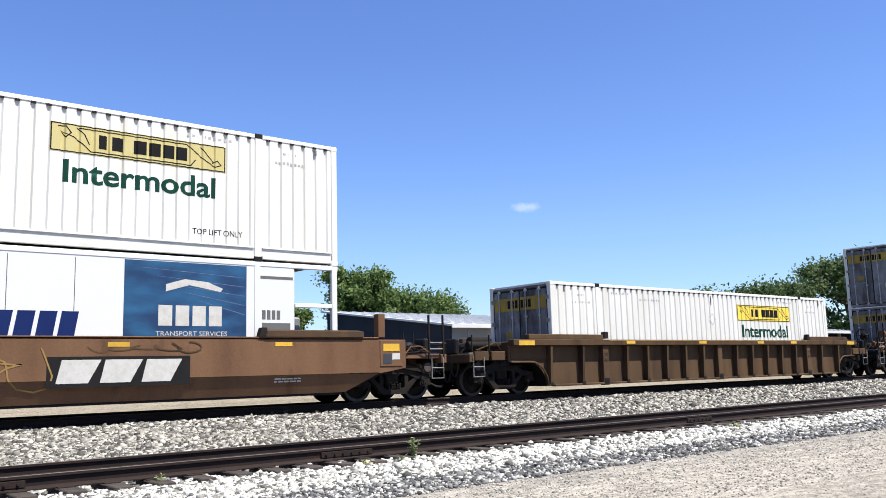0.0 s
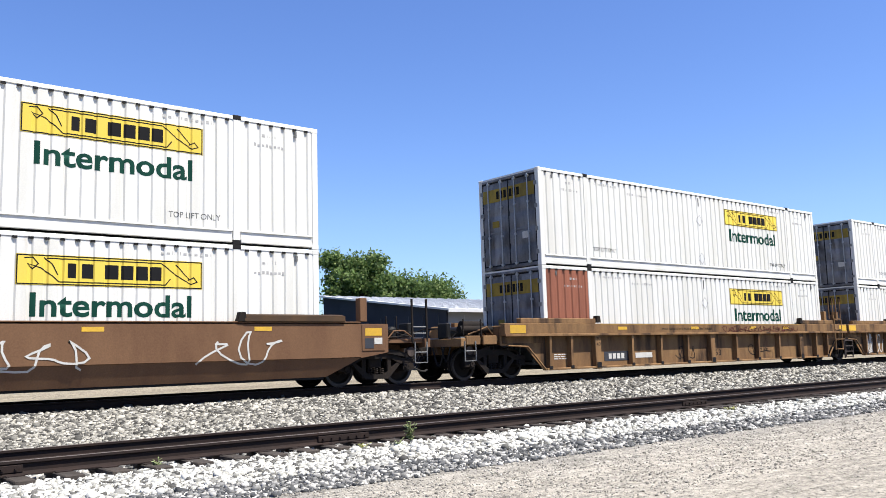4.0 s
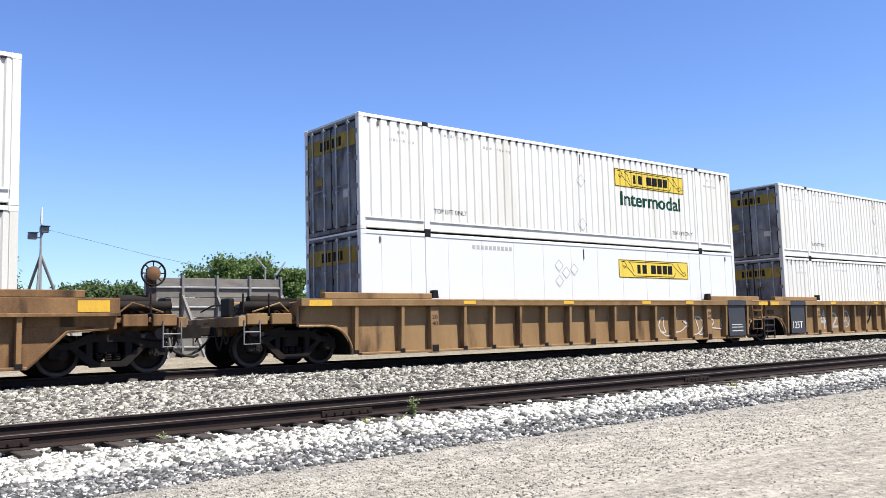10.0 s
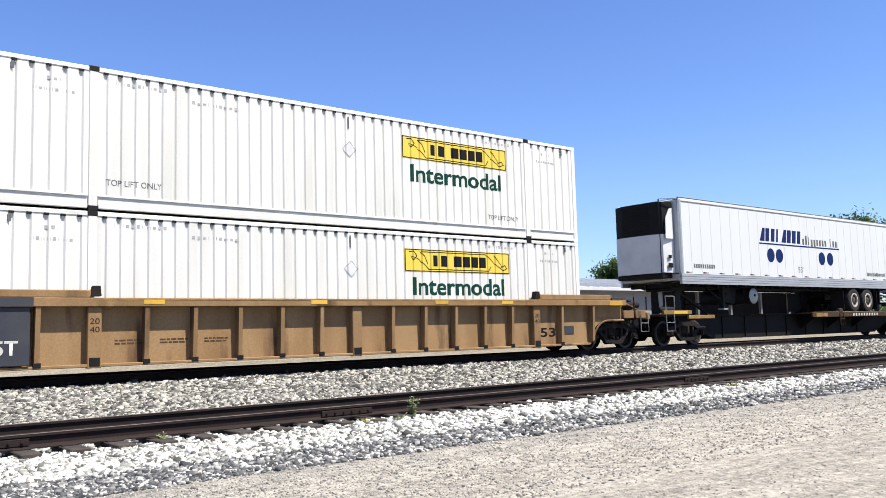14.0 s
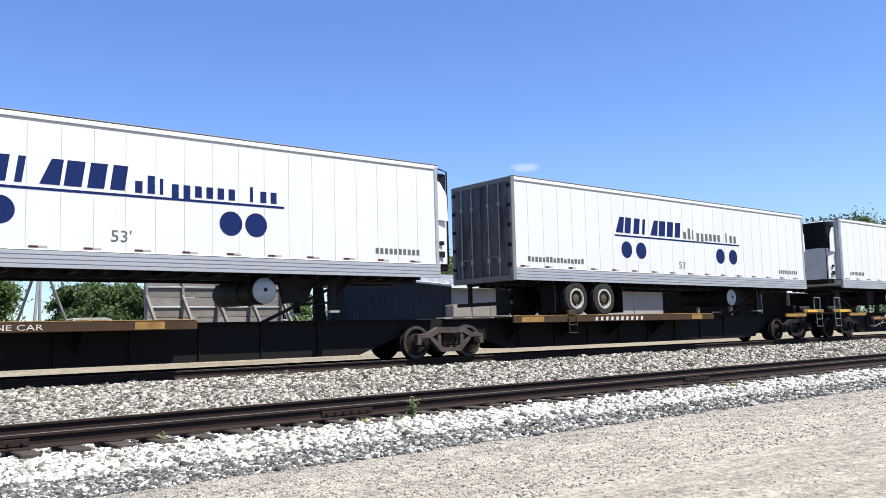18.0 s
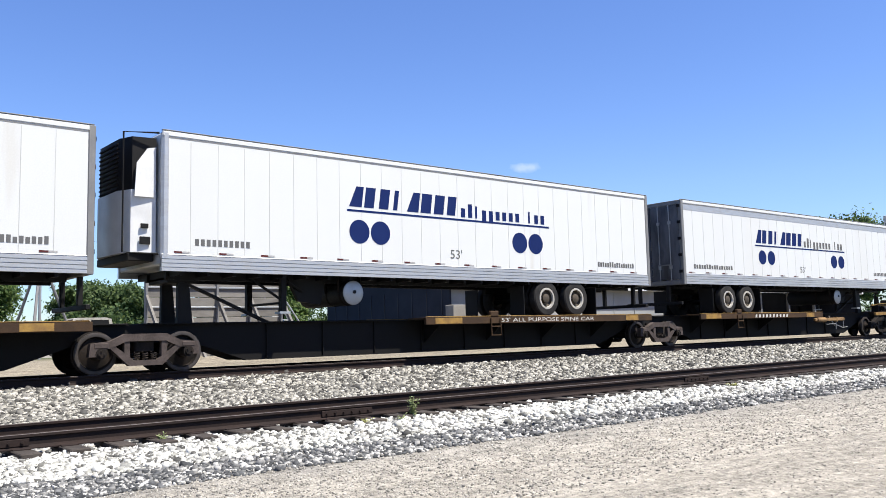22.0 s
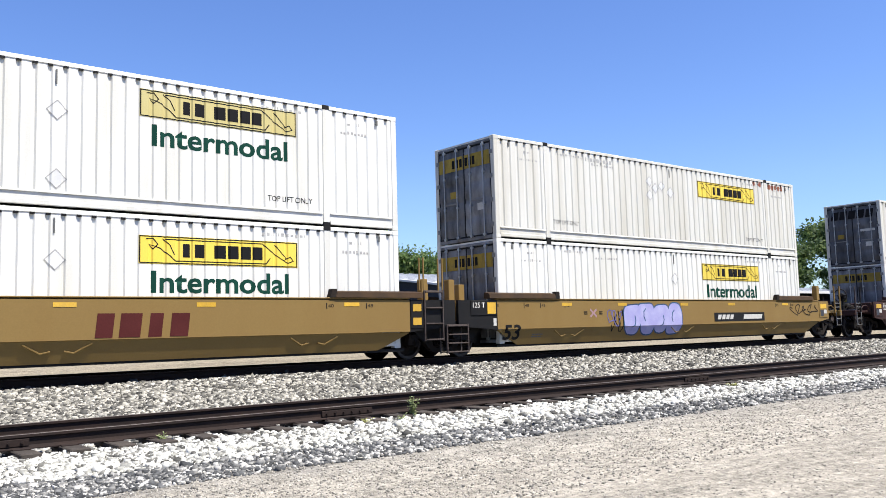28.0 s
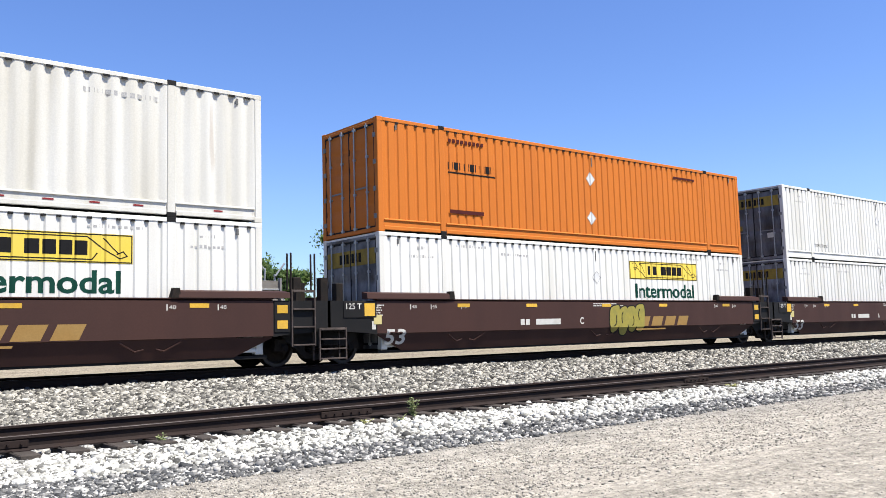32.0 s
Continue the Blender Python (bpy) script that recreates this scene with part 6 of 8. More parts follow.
def container(style, s, z, label, paint=None, red_end=False, marks="scroll", name="container", seed=0, pale=False, door=None, lift=0.0):
    """A 53-foot box. style: narrow or wide ribs, or smooth. Doors at x = 0."""
    paint = paint or WHITE
    door = door or SHADED_DOORS
    c = thing(name, label, "shipping container", "containers on the train")
    pn = paint.name
    pitch, depth, land, ramp = RIBS[style]
    for side in (-1, 1):
        for a, b in ((0.16, 1.98), (2.16, BOX - 2.16), (BOX - 1.98, BOX - 0.16)):
            use = REDPRIMER if red_end and a < 1 and side < 0 else paint
            part("side_panel", cached(("panel", style, side, a, use.name), lambda side=side, a=a, b=b, use=use: Shape().prism(wave(a, b, pitch, depth, side, land, ramp), 0.30, HIGH - 0.09, "z").mesh("side_panel", use)), None, c, "rust-red side panel" if use is REDPRIMER else "")
        def rails(side=side):
            o = side * HALF
            return Shape().box(0.17, BOX - 0.17, *sorted((o, o - side * 0.07)), HIGH - 0.10, HIGH - 0.005, 0.01)
        part("top_rail", cached(("trail", side, pn), lambda side=side: rails(side).mesh("top_rail", paint)), None, c)
        def low(side=side):
            o, sh = side * HALF, Shape()
            for a, b in ((0.17, 1.97), (2.17, BOX - 2.17), (BOX - 1.97, BOX - 0.17)):
                sh.box(a, b, *sorted((o, o - side * 0.08)), 0.05, 0.15, 0.012)
                sh.box(a, b, *sorted((o - side * 0.02, o - side * 0.09)), 0.151, 0.292)
                sh.prism([(o - side * 0.09, 0.293), (o + side * 0.008, 0.293), (o + side * 0.008, 0.312), (o - side * 0.012, 0.33), (o - side * 0.09, 0.33)], a + 0.005, b - 0.005, "x")
            return sh
        part("bottom_rail", cached(("brail", side, pn), lambda side=side: low(side).mesh("bottom_rail", paint)), None, c)
        for e in (2.07, BOX - 2.07):
            part("lift_post", cached(("lpost", side, pn), lambda side=side: Shape().box(-0.09, 0.09, *sorted((side * (HALF + 0.002), side * (HALF - 0.09))), 0.02, HIGH - 0.02, 0.014).mesh("lift_post", paint)), None, c, at=(e, 0, 0))
            for zz in (0.0, HIGH - 0.1):
                part("lift_casting", cached(("lcast", side), lambda side=side: Shape().box(-0.1, 0.1, *sorted((side * (HALF + 0.01), side * (HALF - 0.14))), 0.0, 0.112, 0.012).mesh("lift_casting", BLACK)), None, c, "dark steel lifting casting", at=(e, 0, zz))
        for e in (0.0, BOX - 0.16):
            part("corner_post", cached(("cpost", side, pn), lambda side=side: Shape().box(0, 0.16, *sorted((side * HALF, side * (HALF - 0.15))), 0.02, HIGH - 0.02, 0.012).mesh("corner_post", paint)), None, c, at=(e, 0, 0))
        if side < 0:
            for e in (0.58, BOX - 0.59):
                part("vent", cached("cvent", lambda: Shape().box(-0.03, 0.03, -HALF - 0.006, -HALF + 0.006, 2.60, 2.74, 0.008).mesh("vent", GREYPRINT)), None, c, "small grey vent", at=(e, 0, 0))
            part("document_strip", Shape().box(8.03, 8.06, -HALF - 0.004, -HALF + 0.004, 2.42, 2.72), GREYPRINT if style != "smooth" else BLACK, c)
    part("roof", cached(("roof", pn), lambda: Shape().box(0.02, BOX - 0.02, -HALF + 0.071, HALF - 0.071, HIGH - 0.06, HIGH - 0.01).mesh("roof", paint)), None, c)
    part("base", cached("cbase", lambda: Shape().box(0.1, BOX - 0.1, -HALF + 0.09, HALF - 0.09, 0.06, 0.15).mesh("base", BLACK)), None, c)
    part("front_wall", cached(("front", pn), lambda: Shape().box(BOX - 0.08, BOX - 0.02, -HALF + 0.151, HALF - 0.151, 0.1, HIGH - 0.061).mesh("front_wall", paint)), None, c)
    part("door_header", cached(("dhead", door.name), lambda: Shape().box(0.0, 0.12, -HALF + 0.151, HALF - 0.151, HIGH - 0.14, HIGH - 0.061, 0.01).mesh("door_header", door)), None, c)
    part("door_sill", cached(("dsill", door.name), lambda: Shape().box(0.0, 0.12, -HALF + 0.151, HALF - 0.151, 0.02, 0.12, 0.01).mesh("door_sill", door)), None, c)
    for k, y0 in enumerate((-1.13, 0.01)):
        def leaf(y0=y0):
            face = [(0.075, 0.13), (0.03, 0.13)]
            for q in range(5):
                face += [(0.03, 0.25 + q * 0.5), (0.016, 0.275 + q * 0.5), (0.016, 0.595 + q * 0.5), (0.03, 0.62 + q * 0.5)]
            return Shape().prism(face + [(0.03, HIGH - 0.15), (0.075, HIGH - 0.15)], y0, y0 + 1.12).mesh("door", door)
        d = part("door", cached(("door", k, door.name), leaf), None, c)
        for q, y in enumerate((0.28, 0.84)):
            rod = cached(("rod", door.name == "container_orange"), lambda: Shape().cyl((-0.025, 0, 0.1), (-0.025, 0, HIGH - 0.12), 0.019, 8).box(-0.045, 0.02, -0.05, 0.05, 0.12, 0.18).box(-0.045, 0.02, -0.05, 0.05, HIGH - 0.22, HIGH - 0.16).box(-0.04, 0.02, -0.04, 0.04, 1.0, 1.06).box(-0.04, 0.02, -0.04, 0.04, 1.9, 1.96).mesh("lock_rod", GALV))
            part("lock_rod", rod, None, d, "pale steel lock rod", at=(0, y0 + y, 0))
        part("handle", cached("chandle", lambda: Shape().box(-0.05, -0.03, -0.22, 0.26, -0.02, 0.02, 0.005).mesh("handle", GREYFRAME)), None, d, at=(0, y0 + 0.5, 1.15))
        for q in range(4):
            part("hinge", cached("chinge", lambda: Shape().box(-0.012, 0.03, -0.06, 0.06, -0.06, 0.06, 0.006).mesh("hinge", GREYFRAME)), None, d, at=(0, -1.16 if k == 0 else 1.16, 0.4 + q * 0.68))
    for ya, yb in ((-1.15, -1.11), (-0.022, 0.022), (1.11, 1.15)):
        part("door_gasket", cached(("gasket", ya), lambda ya=ya, yb=yb: Shape().box(0.012, 0.06, ya, yb, 0.12, HIGH - 0.14).mesh("door_gasket", BLACK)), None, c, "black rubber door gasket")
    for za, zb in ((0.12, 0.16), (HIGH - 0.19, HIGH - 0.15)):
        part("door_gasket", cached(("gasket", za), lambda za=za, zb=zb: Shape().box(0.014, 0.06, -1.1, 1.1, za, zb).mesh("door_gasket", BLACK)), None, c, "black rubber door gasket")
    # black dashes stand in for the top rail's shade in each groove
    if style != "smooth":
        def shade_dashes():
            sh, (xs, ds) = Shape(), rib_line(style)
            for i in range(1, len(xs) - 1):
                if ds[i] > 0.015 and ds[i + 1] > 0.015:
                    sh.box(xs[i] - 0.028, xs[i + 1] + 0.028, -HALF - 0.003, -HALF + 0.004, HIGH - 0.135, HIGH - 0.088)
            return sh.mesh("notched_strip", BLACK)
        tagged(part("notched_strip", cached(("shade_dashes", style), shade_dashes), None, c, "dark dashes painted as shade under the top rail"), kind="stuff")
    for e in (0.0, BOX - 0.178):
        for side in (-1, 1):
            for zz in (0.0, HIGH - 0.118):
                part("corner_casting", cached(("cast", side, pn), lambda side=side: Shape().box(-0.004, 0.182, *sorted((side * (HALF + 0.003), side * (HALF - 0.165))), 0, 0.118, 0.012).mesh("corner_casting", paint)), None, c, at=(e, 0, zz))
    RIDERS.append((c, s, z, 0.0))
    y = -HALF - 0.002
    if marks in ("scroll", "scroll_plain", "scroll_faded"):
        scroll_panel(c, y - 0.001, pale or marks == "scroll_faded", style).location.z = lift
        if marks != "scroll_plain":
            me = cached(("green", style), lambda: lay(lettering("Intermodal", 9.92, 13.06, 1.30, 1.76, y - 0.001, 0.022), style))
            if not me.materials:
                me.materials.append(DARK_GREEN)
            part("lettering", me, None, c, "bold dark green lettering").location.z = lift
        # yellow band on the doors
        for k, (ya, yb) in enumerate(((-1.10, -0.03), (0.04, 1.10))):
            band = part("door_band", cached(("dband", k), lambda ya=ya, yb=yb: Shape().box(0.008, 0.0155, ya, yb, 2.12, 2.52).mesh("door_band", DOOR_YELLOW)), None, c, "yellow logo band across the door")
            for q in range(3):
                yc = ya + 0.62 + q * 0.16 if k == 0 else ya + 0.04 + q * 0.16
                part("logo_block", cached(("dblk", k, q), lambda yc=yc: Shape().box(0.004, 0.0075, yc, yc + 0.11, 2.2, 2.44).mesh("logo_block", INK)), None, band)
    if marks != "none":
        part("door_plate", cached("dplate", lambda: Shape().box(0.006, 0.0155, 0.32, 0.62, 1.32, 1.52).mesh("door_plate", DOOR_YELLOW)), None, c, "faded yellow plate on the door", at=(0, 0.1 * (seed % 3), -0.04 * (seed % 4)))
        part("door_card", cached("dcard", lambda: Shape().box(0.006, 0.0155, -0.82, -0.55, 0.86, 1.06).mesh("door_card", WHITEPRINT)), None, c, "pale printed card on the door")
    if marks in ("scroll", "scroll_faded"):
        stencils(c, y - 0.001, seed, style)
    if marks == "scroll_plain":
        printed("unit_mark", bars(3.6, 5.1, 2.55, 2.66, 10, y - 0.001, 0.3), FAINT, c, style, cut=False)
        for q, (dx, dz) in enumerate(((6.95, 2.2), (7.25, 2.0), (6.95, 1.75), (7.6, 2.1))):
            placard(c, dx, dz, 0.17, y, style)
    if marks == "slant":
        slant_logo(c, y - 0.001, FADED_BLUE if seed else BLUE, seed, style)
        for k in range(5):
            part("logo_block", Shape().prism([(1.0 - k * 0.4, 2.18), (0.68 - k * 0.4, 2.18), (0.6 - k * 0.4, 2.56), (0.92 - k * 0.4, 2.56)], 0.004, 0.0135, "x"), INK, c, "dark logo block on the door")
        part("door_print", Shape().box(0.005, 0.0135, -1.0, -0.35, 1.55, 1.66), WHITEPRINT, c, "pale line of print on the door")
    return c


def placard(c, x, z, r, y, style):
    o = [(x, z + r), (x + r, z), (x, z - r), (x - r, z)]
    p = printed("placard", Shape().prism(o, y - 0.003, y), WHITEREF, c, style, "white diamond placard", key=(x, z, r))
    printed("placard_edge", stroke(o + o[:1], 0.020, y - 0.005), FAINT, p, style, key=(x, z, r))


def scroll_panel(c, y, pale, style):
    m = PALE_YELLOW if pale else YELLOW
    p = printed("logo_panel", Shape().prism([(9.66, 1.90), (13.30, 1.90), (13.30, 2.48), (9.66, 2.48)], y - 0.002, y), m, c, style, "yellow logo panel with dark frame", key=pale)
    s = Shape()
    for pts in ([(9.68, 1.92), (13.28, 1.92), (13.28, 2.46), (9.68, 2.46), (9.68, 1.92)],
                [(9.80, 2.40), (9.95, 2.42), (10.05, 2.30), (9.95, 2.2), (9.86, 2.3), (10.1, 2.22), (10.3, 2.08), (10.42, 1.97), (12.5, 1.97), (12.6, 2.1)],
                [(10.15, 2.42), (10.3, 2.3), (10.4, 2.1)], [(10.2, 2.41), (12.42, 2.41), (12.62, 2.25), (12.85, 2.10), (13.05, 2.0), (13.18, 2.05), (13.1, 2.14), (12.98, 2.08)], [(12.72, 2.40), (12.9, 2.2), (13.02, 2.1)]):
        q = stroke(pts, 0.022, y - 0.004)
        s.add(q.v, q.f)
    printed("logo_frame", s, INK, p, style, "dark scroll and frame lines", key="frame")
    for x0, x1 in ((10.58, 10.74), (10.84, 11.06), (11.28, 11.54), (11.60, 11.84), (11.90, 12.14), (12.18, 12.42)):
        printed("logo_block", Shape().prism([(x0, 2.05), (x1, 2.05), (x1, 2.33), (x0, 2.33)], y - 0.005, y - 0.0035), INK, p, style, "black block of the logo", key=x0)
    return p


def stencils(c, y, seed, style):
    for x0, x1, z in ((2.32, 3.45, 0.53), (12.55, 13.7, 0.50)):
        m = GREYPRINT if seed % 2 else INK
        me = cached(("lift", x0, m.name, style), lambda: lay(lettering("TOP LIFT ONLY", x0, x1, z, z + 0.125, y, 0.004), style))
        if not me.materials:
            me.materials.append(m)
        part("stencil", me, None, c, "small dark stencilled lettering")
    s = Shape()
    for x0, x1, z, n in ((2.5, 3.6, 2.60, 10), (4.1, 5.2, 2.44, 9), (1.2, 1.55, 2.5, 3), (0.95, 1.75, 2.28, 8), (12.4, 13.6, 2.60, 10), (14.7, 15.1, 2.5, 3), (14.5, 15.3, 2.28, 8)):
        b = bars(x0, x1, z, z + 0.075, n, y, 0.45, 0, seed, 0.4)
        s.add(b.v, b.f)
    printed("unit_print", s, FAINT, c, style, "rows of small grey print", cut=False, key=seed)
    placard(c, 8.07, 1.92, 0.19, y, style)
    if seed % 2 == 0:
        placard(c, 8.07, 0.58, 0.19, y, style)


def slant_logo(c, y, ink, seed, style):
    z0, z1 = (1.43, 2.2) if seed else (1.45, 2.2)
    w, q = 0.85, 0.30
    for k, width in enumerate((0.84, 0.95, 0.42, 0.78, 0.8)):
        a = 5.92 + k * w + (0.12 if k == 2 else 0)
        b = a + w * width * 0.95
        h = (z0 + z1) / 2
        sh = Shape().prism([(a, z0), (b, z0), (b + q * 0.42, h - 0.04), (a + q * 0.42, h - 0.04)], y - 0.003, y).prism([(a + q * 0.5, h + 0.03), (b + q * 0.5, h + 0.03), (b + q, z1), (a + q, z1)], y - 0.003, y)
        if k not in (0, 3):
            sh = Shape().prism([(a, z0), (b, z0), (b + q, z1), (a + q, z1)], y - 0.003, y)
        printed("logo_block", sh, ink, c, style, "slanted blue logo block")
    if seed:
        me = cached(("thin", style), lambda: lay(lettering("INTERMODAL", 7.30, 10.30, 0.88, 1.13, y), style))
        if not me.materials:
            me.materials.append(INK)
        part("lettering", me, None, c, "thin dark lettering")
        printed("logo_shadow", bars(6.0, 9.9, z0 - 0.05, z0 - 0.005, 4, y, 0.2), GOLDPRINT, c, style, "gold edge under the logo")
        printed("stencil", bars(2.42, 2.7, 0.70, 0.86, 2, y, 0.3), FAINT, c, style)
    printed("unit_print", bars(12.25, 13.85, 2.4, 2.5, 10, y, 0.35), FAINT, c, style, cut=False)
    for k in range(18):
        x = 0.4 + k * 0.86
        if abs(x - 2.07) > 0.3 and abs(x - 14.08) > 0.3:
            part("sill_reflector", cached("sillref", lambda: Shape().box(0, 0.2, -HALF + 0.013, -HALF + 0.02, 0.185, 0.22).mesh("sill_reflector", REDREF)), None, c, "red reflector strip", at=(x, 0, 0))


def fridge_container(s, z):
    """The refrigerated box with a navy panel and an open frame at its nose."""
    c = thing("fridge_container", "smooth white refrigerated container with navy panel and open nose frame", "shipping container", "containers on the train")
    nose = 15.0
    part("body", Shape().box(0.06, nose, -HALF + 0.01, HALF - 0.01, 0.16, HIGH - 0.06, 0.02), FRIDGE, c)
    for side in (-1, 1):
        o = side * HALF
        part("top_rail", Shape().box(0.0, BOX, *sorted((o, o - side * 0.09)), HIGH - 0.11, HIGH, 0.012), FRIDGE, c)
        part("bottom_rail", Shape().box(0.0, BOX, *sorted((o, o - side * 0.09)), 0.0, 0.16, 0.012), FRIDGE, c)
        for x in (0.02, 1.98, BOX - 2.16, BOX - 0.17):
            part("post", Shape().box(x, x + 0.15, *sorted((o + side * 0.002, o - side * 0.1)), 0.0, HIGH - 0.01, 0.012), FRIDGE, c)
        part("frame_rung", Shape().box(nose + 0.003, BOX - 0.172, *sorted((o, o - side * 0.08)), 1.9, 2.0, 0.01), FRIDGE, c)
    part("nose_unit", Shape().box(nose + 0.02, nose + 0.32, -1.0, 1.0, 0.3, 1.7, 0.04), GREYFRAME, c, "dark cooling unit")
    y = -HALF + 0.008
    part("seam_print", bars(0.6, 13.8, 0.3, HIGH - 0.15, 11, y, 0.988), GREYPRINT, c)
    p = part("navy_panel", Shape().prism([(11.15, 0.5), (13.80, 0.5), (13.80, HIGH - 0.13), (11.15, HIGH - 0.13)], y - 0.005, y - 0.001), NAVY, c, "navy blue logo panel")
    b = bars(11.85, 13.3, 1.45, 1.87, 4, y - 0.008, 0.2)
    part("logo_print", b, WHITEPRINT, p, "row of white blocks")
    part("logo_swoosh", Shape().prism([(12.0, 2.15), (12.5, 2.3), (13.2, 2.18), (13.25, 2.25), (12.9, 2.38), (12.4, 2.42), (12.0, 2.3)], y - 0.008, y - 0.005), WHITEPRINT, p)
    words("TRANSPORT SERVICES", 11.8, 13.35, 1.24, 1.34, y - 0.008, WHITEPRINT, p, 0.0, "lettering", "white serif lettering")
    for k in range(5):
        part("light_streak", Shape().prism([(11.5 + 0.3 * k, 2.62 - 0.16 * k), (13.75, 2.5 - 0.2 * k), (13.75, 2.515 - 0.2 * k), (11.5 + 0.3 * k, 2.628 - 0.16 * k)], y - 0.0065, y - 0.0055), FADED_BLUE, p)
    part("logo_word", bars(7.2, 10.3, 1.2, 1.7, 8, y - 0.003, 0.2, 0.08), BLUE, c, "row of slanted blue blocks")
    part("unit_print", bars(14.18, 14.66, 1.62, 1.82, 4, y - 0.003, 0.3).prism([(14.18, 1.36), (14.88, 1.36), (14.88, 1.54), (14.18, 1.54)], y - 0.003, y).prism([(14.1, 2.52), (14.95, 2.52), (14.95, 2.58), (14.1, 2.58)], y - 0.003, y), GREYPRINT, c)
    RIDERS.append((c, s, z, 0.0))
    return c


LOW, UP = 0.308, 3.204


# ---- highway trailers ----
# start and width of the lettering, the four discs, and how far the tandem is slid forward
LOGOS = ((5.0, 6.2, (5.77, 6.39, 9.69, 10.38), 0.0), (4.6, 7.0, (5.07, 5.73, 10.3, 10.9), 0.0), (4.45, 7.0, (5.02, 5.75, 10.22, 11.02), 0.0),
         (4.58, 6.95, (5.4, 6.08, 10.13, 10.71), 0.0), (4.55, 6.95, (4.9, 5.52, 10.3, 10.93), 0.97), (4.56, 6.95, (5.02, 5.65, 10.55, 11.18), 0.0))


def trailer(s, front, label, seed):
    """A 53-foot refrigerated trailer. front: -1 when its cooling unit faces -x, +1 when it faces +x."""
    t = thing("semi_trailer", label, "trailer", "trailers on the train")
    z0, z1 = 2.10, 4.94 if seed == 5 else 5.0
    def fx(d):
        """x of a point d metres behind the nose."""
        return d if front < 0 else BOX - d
    def span(a, b):
        return tuple(sorted((fx(a), fx(b))))
    part("body", cached(("tbody", z1), lambda: Shape().box(0.05, BOX - 0.05, -1.285, 1.285, z0 + 0.1, z1 - 0.03, 0.03).mesh("body", TRAILER)), None, t)
    for side in (-1, 1):
        part("top_rail", cached(("ttop", side, z1), lambda side=side: Shape().box(0.03, BOX - 0.03, *sorted((side * 1.24, side * 1.302)), z1 - 0.12, z1, 0.02).mesh("top_rail", TRAILER)), None, t)
        # dark strip stands in for the shade below the top rail
        part("sealing_strip", cached(("tgap", side, z1), lambda side=side: Shape().box(0.05, BOX - 0.05, *sorted((side * 1.28, side * 1.289)), z1 - 0.15, z1 - 0.125).mesh("sealing_strip", GREYFRAME)), None, t, "dark strip painted as shade under the roof rail")
        def low(side=side):
            face = [(side * 1.2, z0 - 0.03)]
            for k in range(4):
                za = z0 - 0.03 + 0.085 * k
                face += [(side * 1.304, za), (side * 1.304, za + 0.06), (side * 1.288, za + 0.068), (side * 1.288, za + 0.078)]
            return Shape().prism(face + [(side * 1.304, z0 + 0.31), (side * 1.292, z0 + 0.325), (side * 1.2, z0 + 0.325)], 0.03, BOX - 0.03, "x").mesh("bottom_rail", ALU)
        part("bottom_rail", cached(("tlow", side), low), None, t, "ribbed aluminium bottom rail")
    for k in range(25):
        part("seam", cached(("tseam", z1), lambda: Shape().box(-0.006, 0.006, -1.2885, -1.2845, z0 + 0.33, z1 - 0.18).mesh("seam", SEAM)), None, t, at=(0.65 + k * 0.615, 0, 0))
    part("roof", Shape().box(0.1, BOX - 0.1, -1.2, 1.2, z1 - 0.028, z1 - 0.004), ALU, t)
    # grey strip added to draw a dark outline along the roof
    part("roof_edge", cached(("tedge", z1), lambda: Shape().box(0.03, BOX - 0.03, -1.306, -1.22, z1 + 0.001, z1 + 0.022, 0.006).mesh("roof_edge", GREYFRAME)), None, t, "grey strip added as a dark outline along the roof")
    for k in range(16):
        part("reflector", cached("tred", lambda: Shape().box(0, 0.17, -1.2925, -1.2845, z0 + 0.345, z0 + 0.385).mesh("reflector", DARKRED)), None, t, "red and white reflector", at=(0.3 + k * 0.99, 0, 0))
        part("reflector", cached("twhite", lambda: Shape().box(0, 0.15, -1.2925, -1.2845, z0 + 0.345, z0 + 0.385).mesh("reflector", FAINT)), None, t, at=(0.48 + k * 0.99, 0, 0))
    if seed == 5:
        part("top_band", Shape().box(0.06, BOX - 0.06, -1.2905, -1.2845, z1 - 0.34, z1 - 0.155), ALU, t, "grey aluminium band under the roof rail")
    # rear frame and doors
    xr = fx(BOX)
    inw = -1 if front < 0 else 1
    part("rear_frame", Shape().box(*sorted((xr, xr + inw * 0.14)), -1.305, -1.17, z0 - 0.05, z1, 0.015).box(*sorted((xr, xr + inw * 0.14)), 1.17, 1.305, z0 - 0.05, z1, 0.015).box(*sorted((xr, xr + inw * 0.14)), -1.168, 1.168, z1 - 0.15, z1, 0.015).box(*sorted((xr, xr + inw * 0.14)), -1.168, 1.168, z0 - 0.05, z0 + 0.12, 0.015), GREYFRAME, t, "grey steel rear frame")
    for k, y0 in enumerate((-1.16, 0.01)):
        d = part("door", Shape().box(*sorted((xr + inw * 0.0, xr + inw * 0.04)), y0, y0 + 1.15, z0 + 0.13, z1 - 0.16, 0.01), SHADED_DOORS_DARK, t)
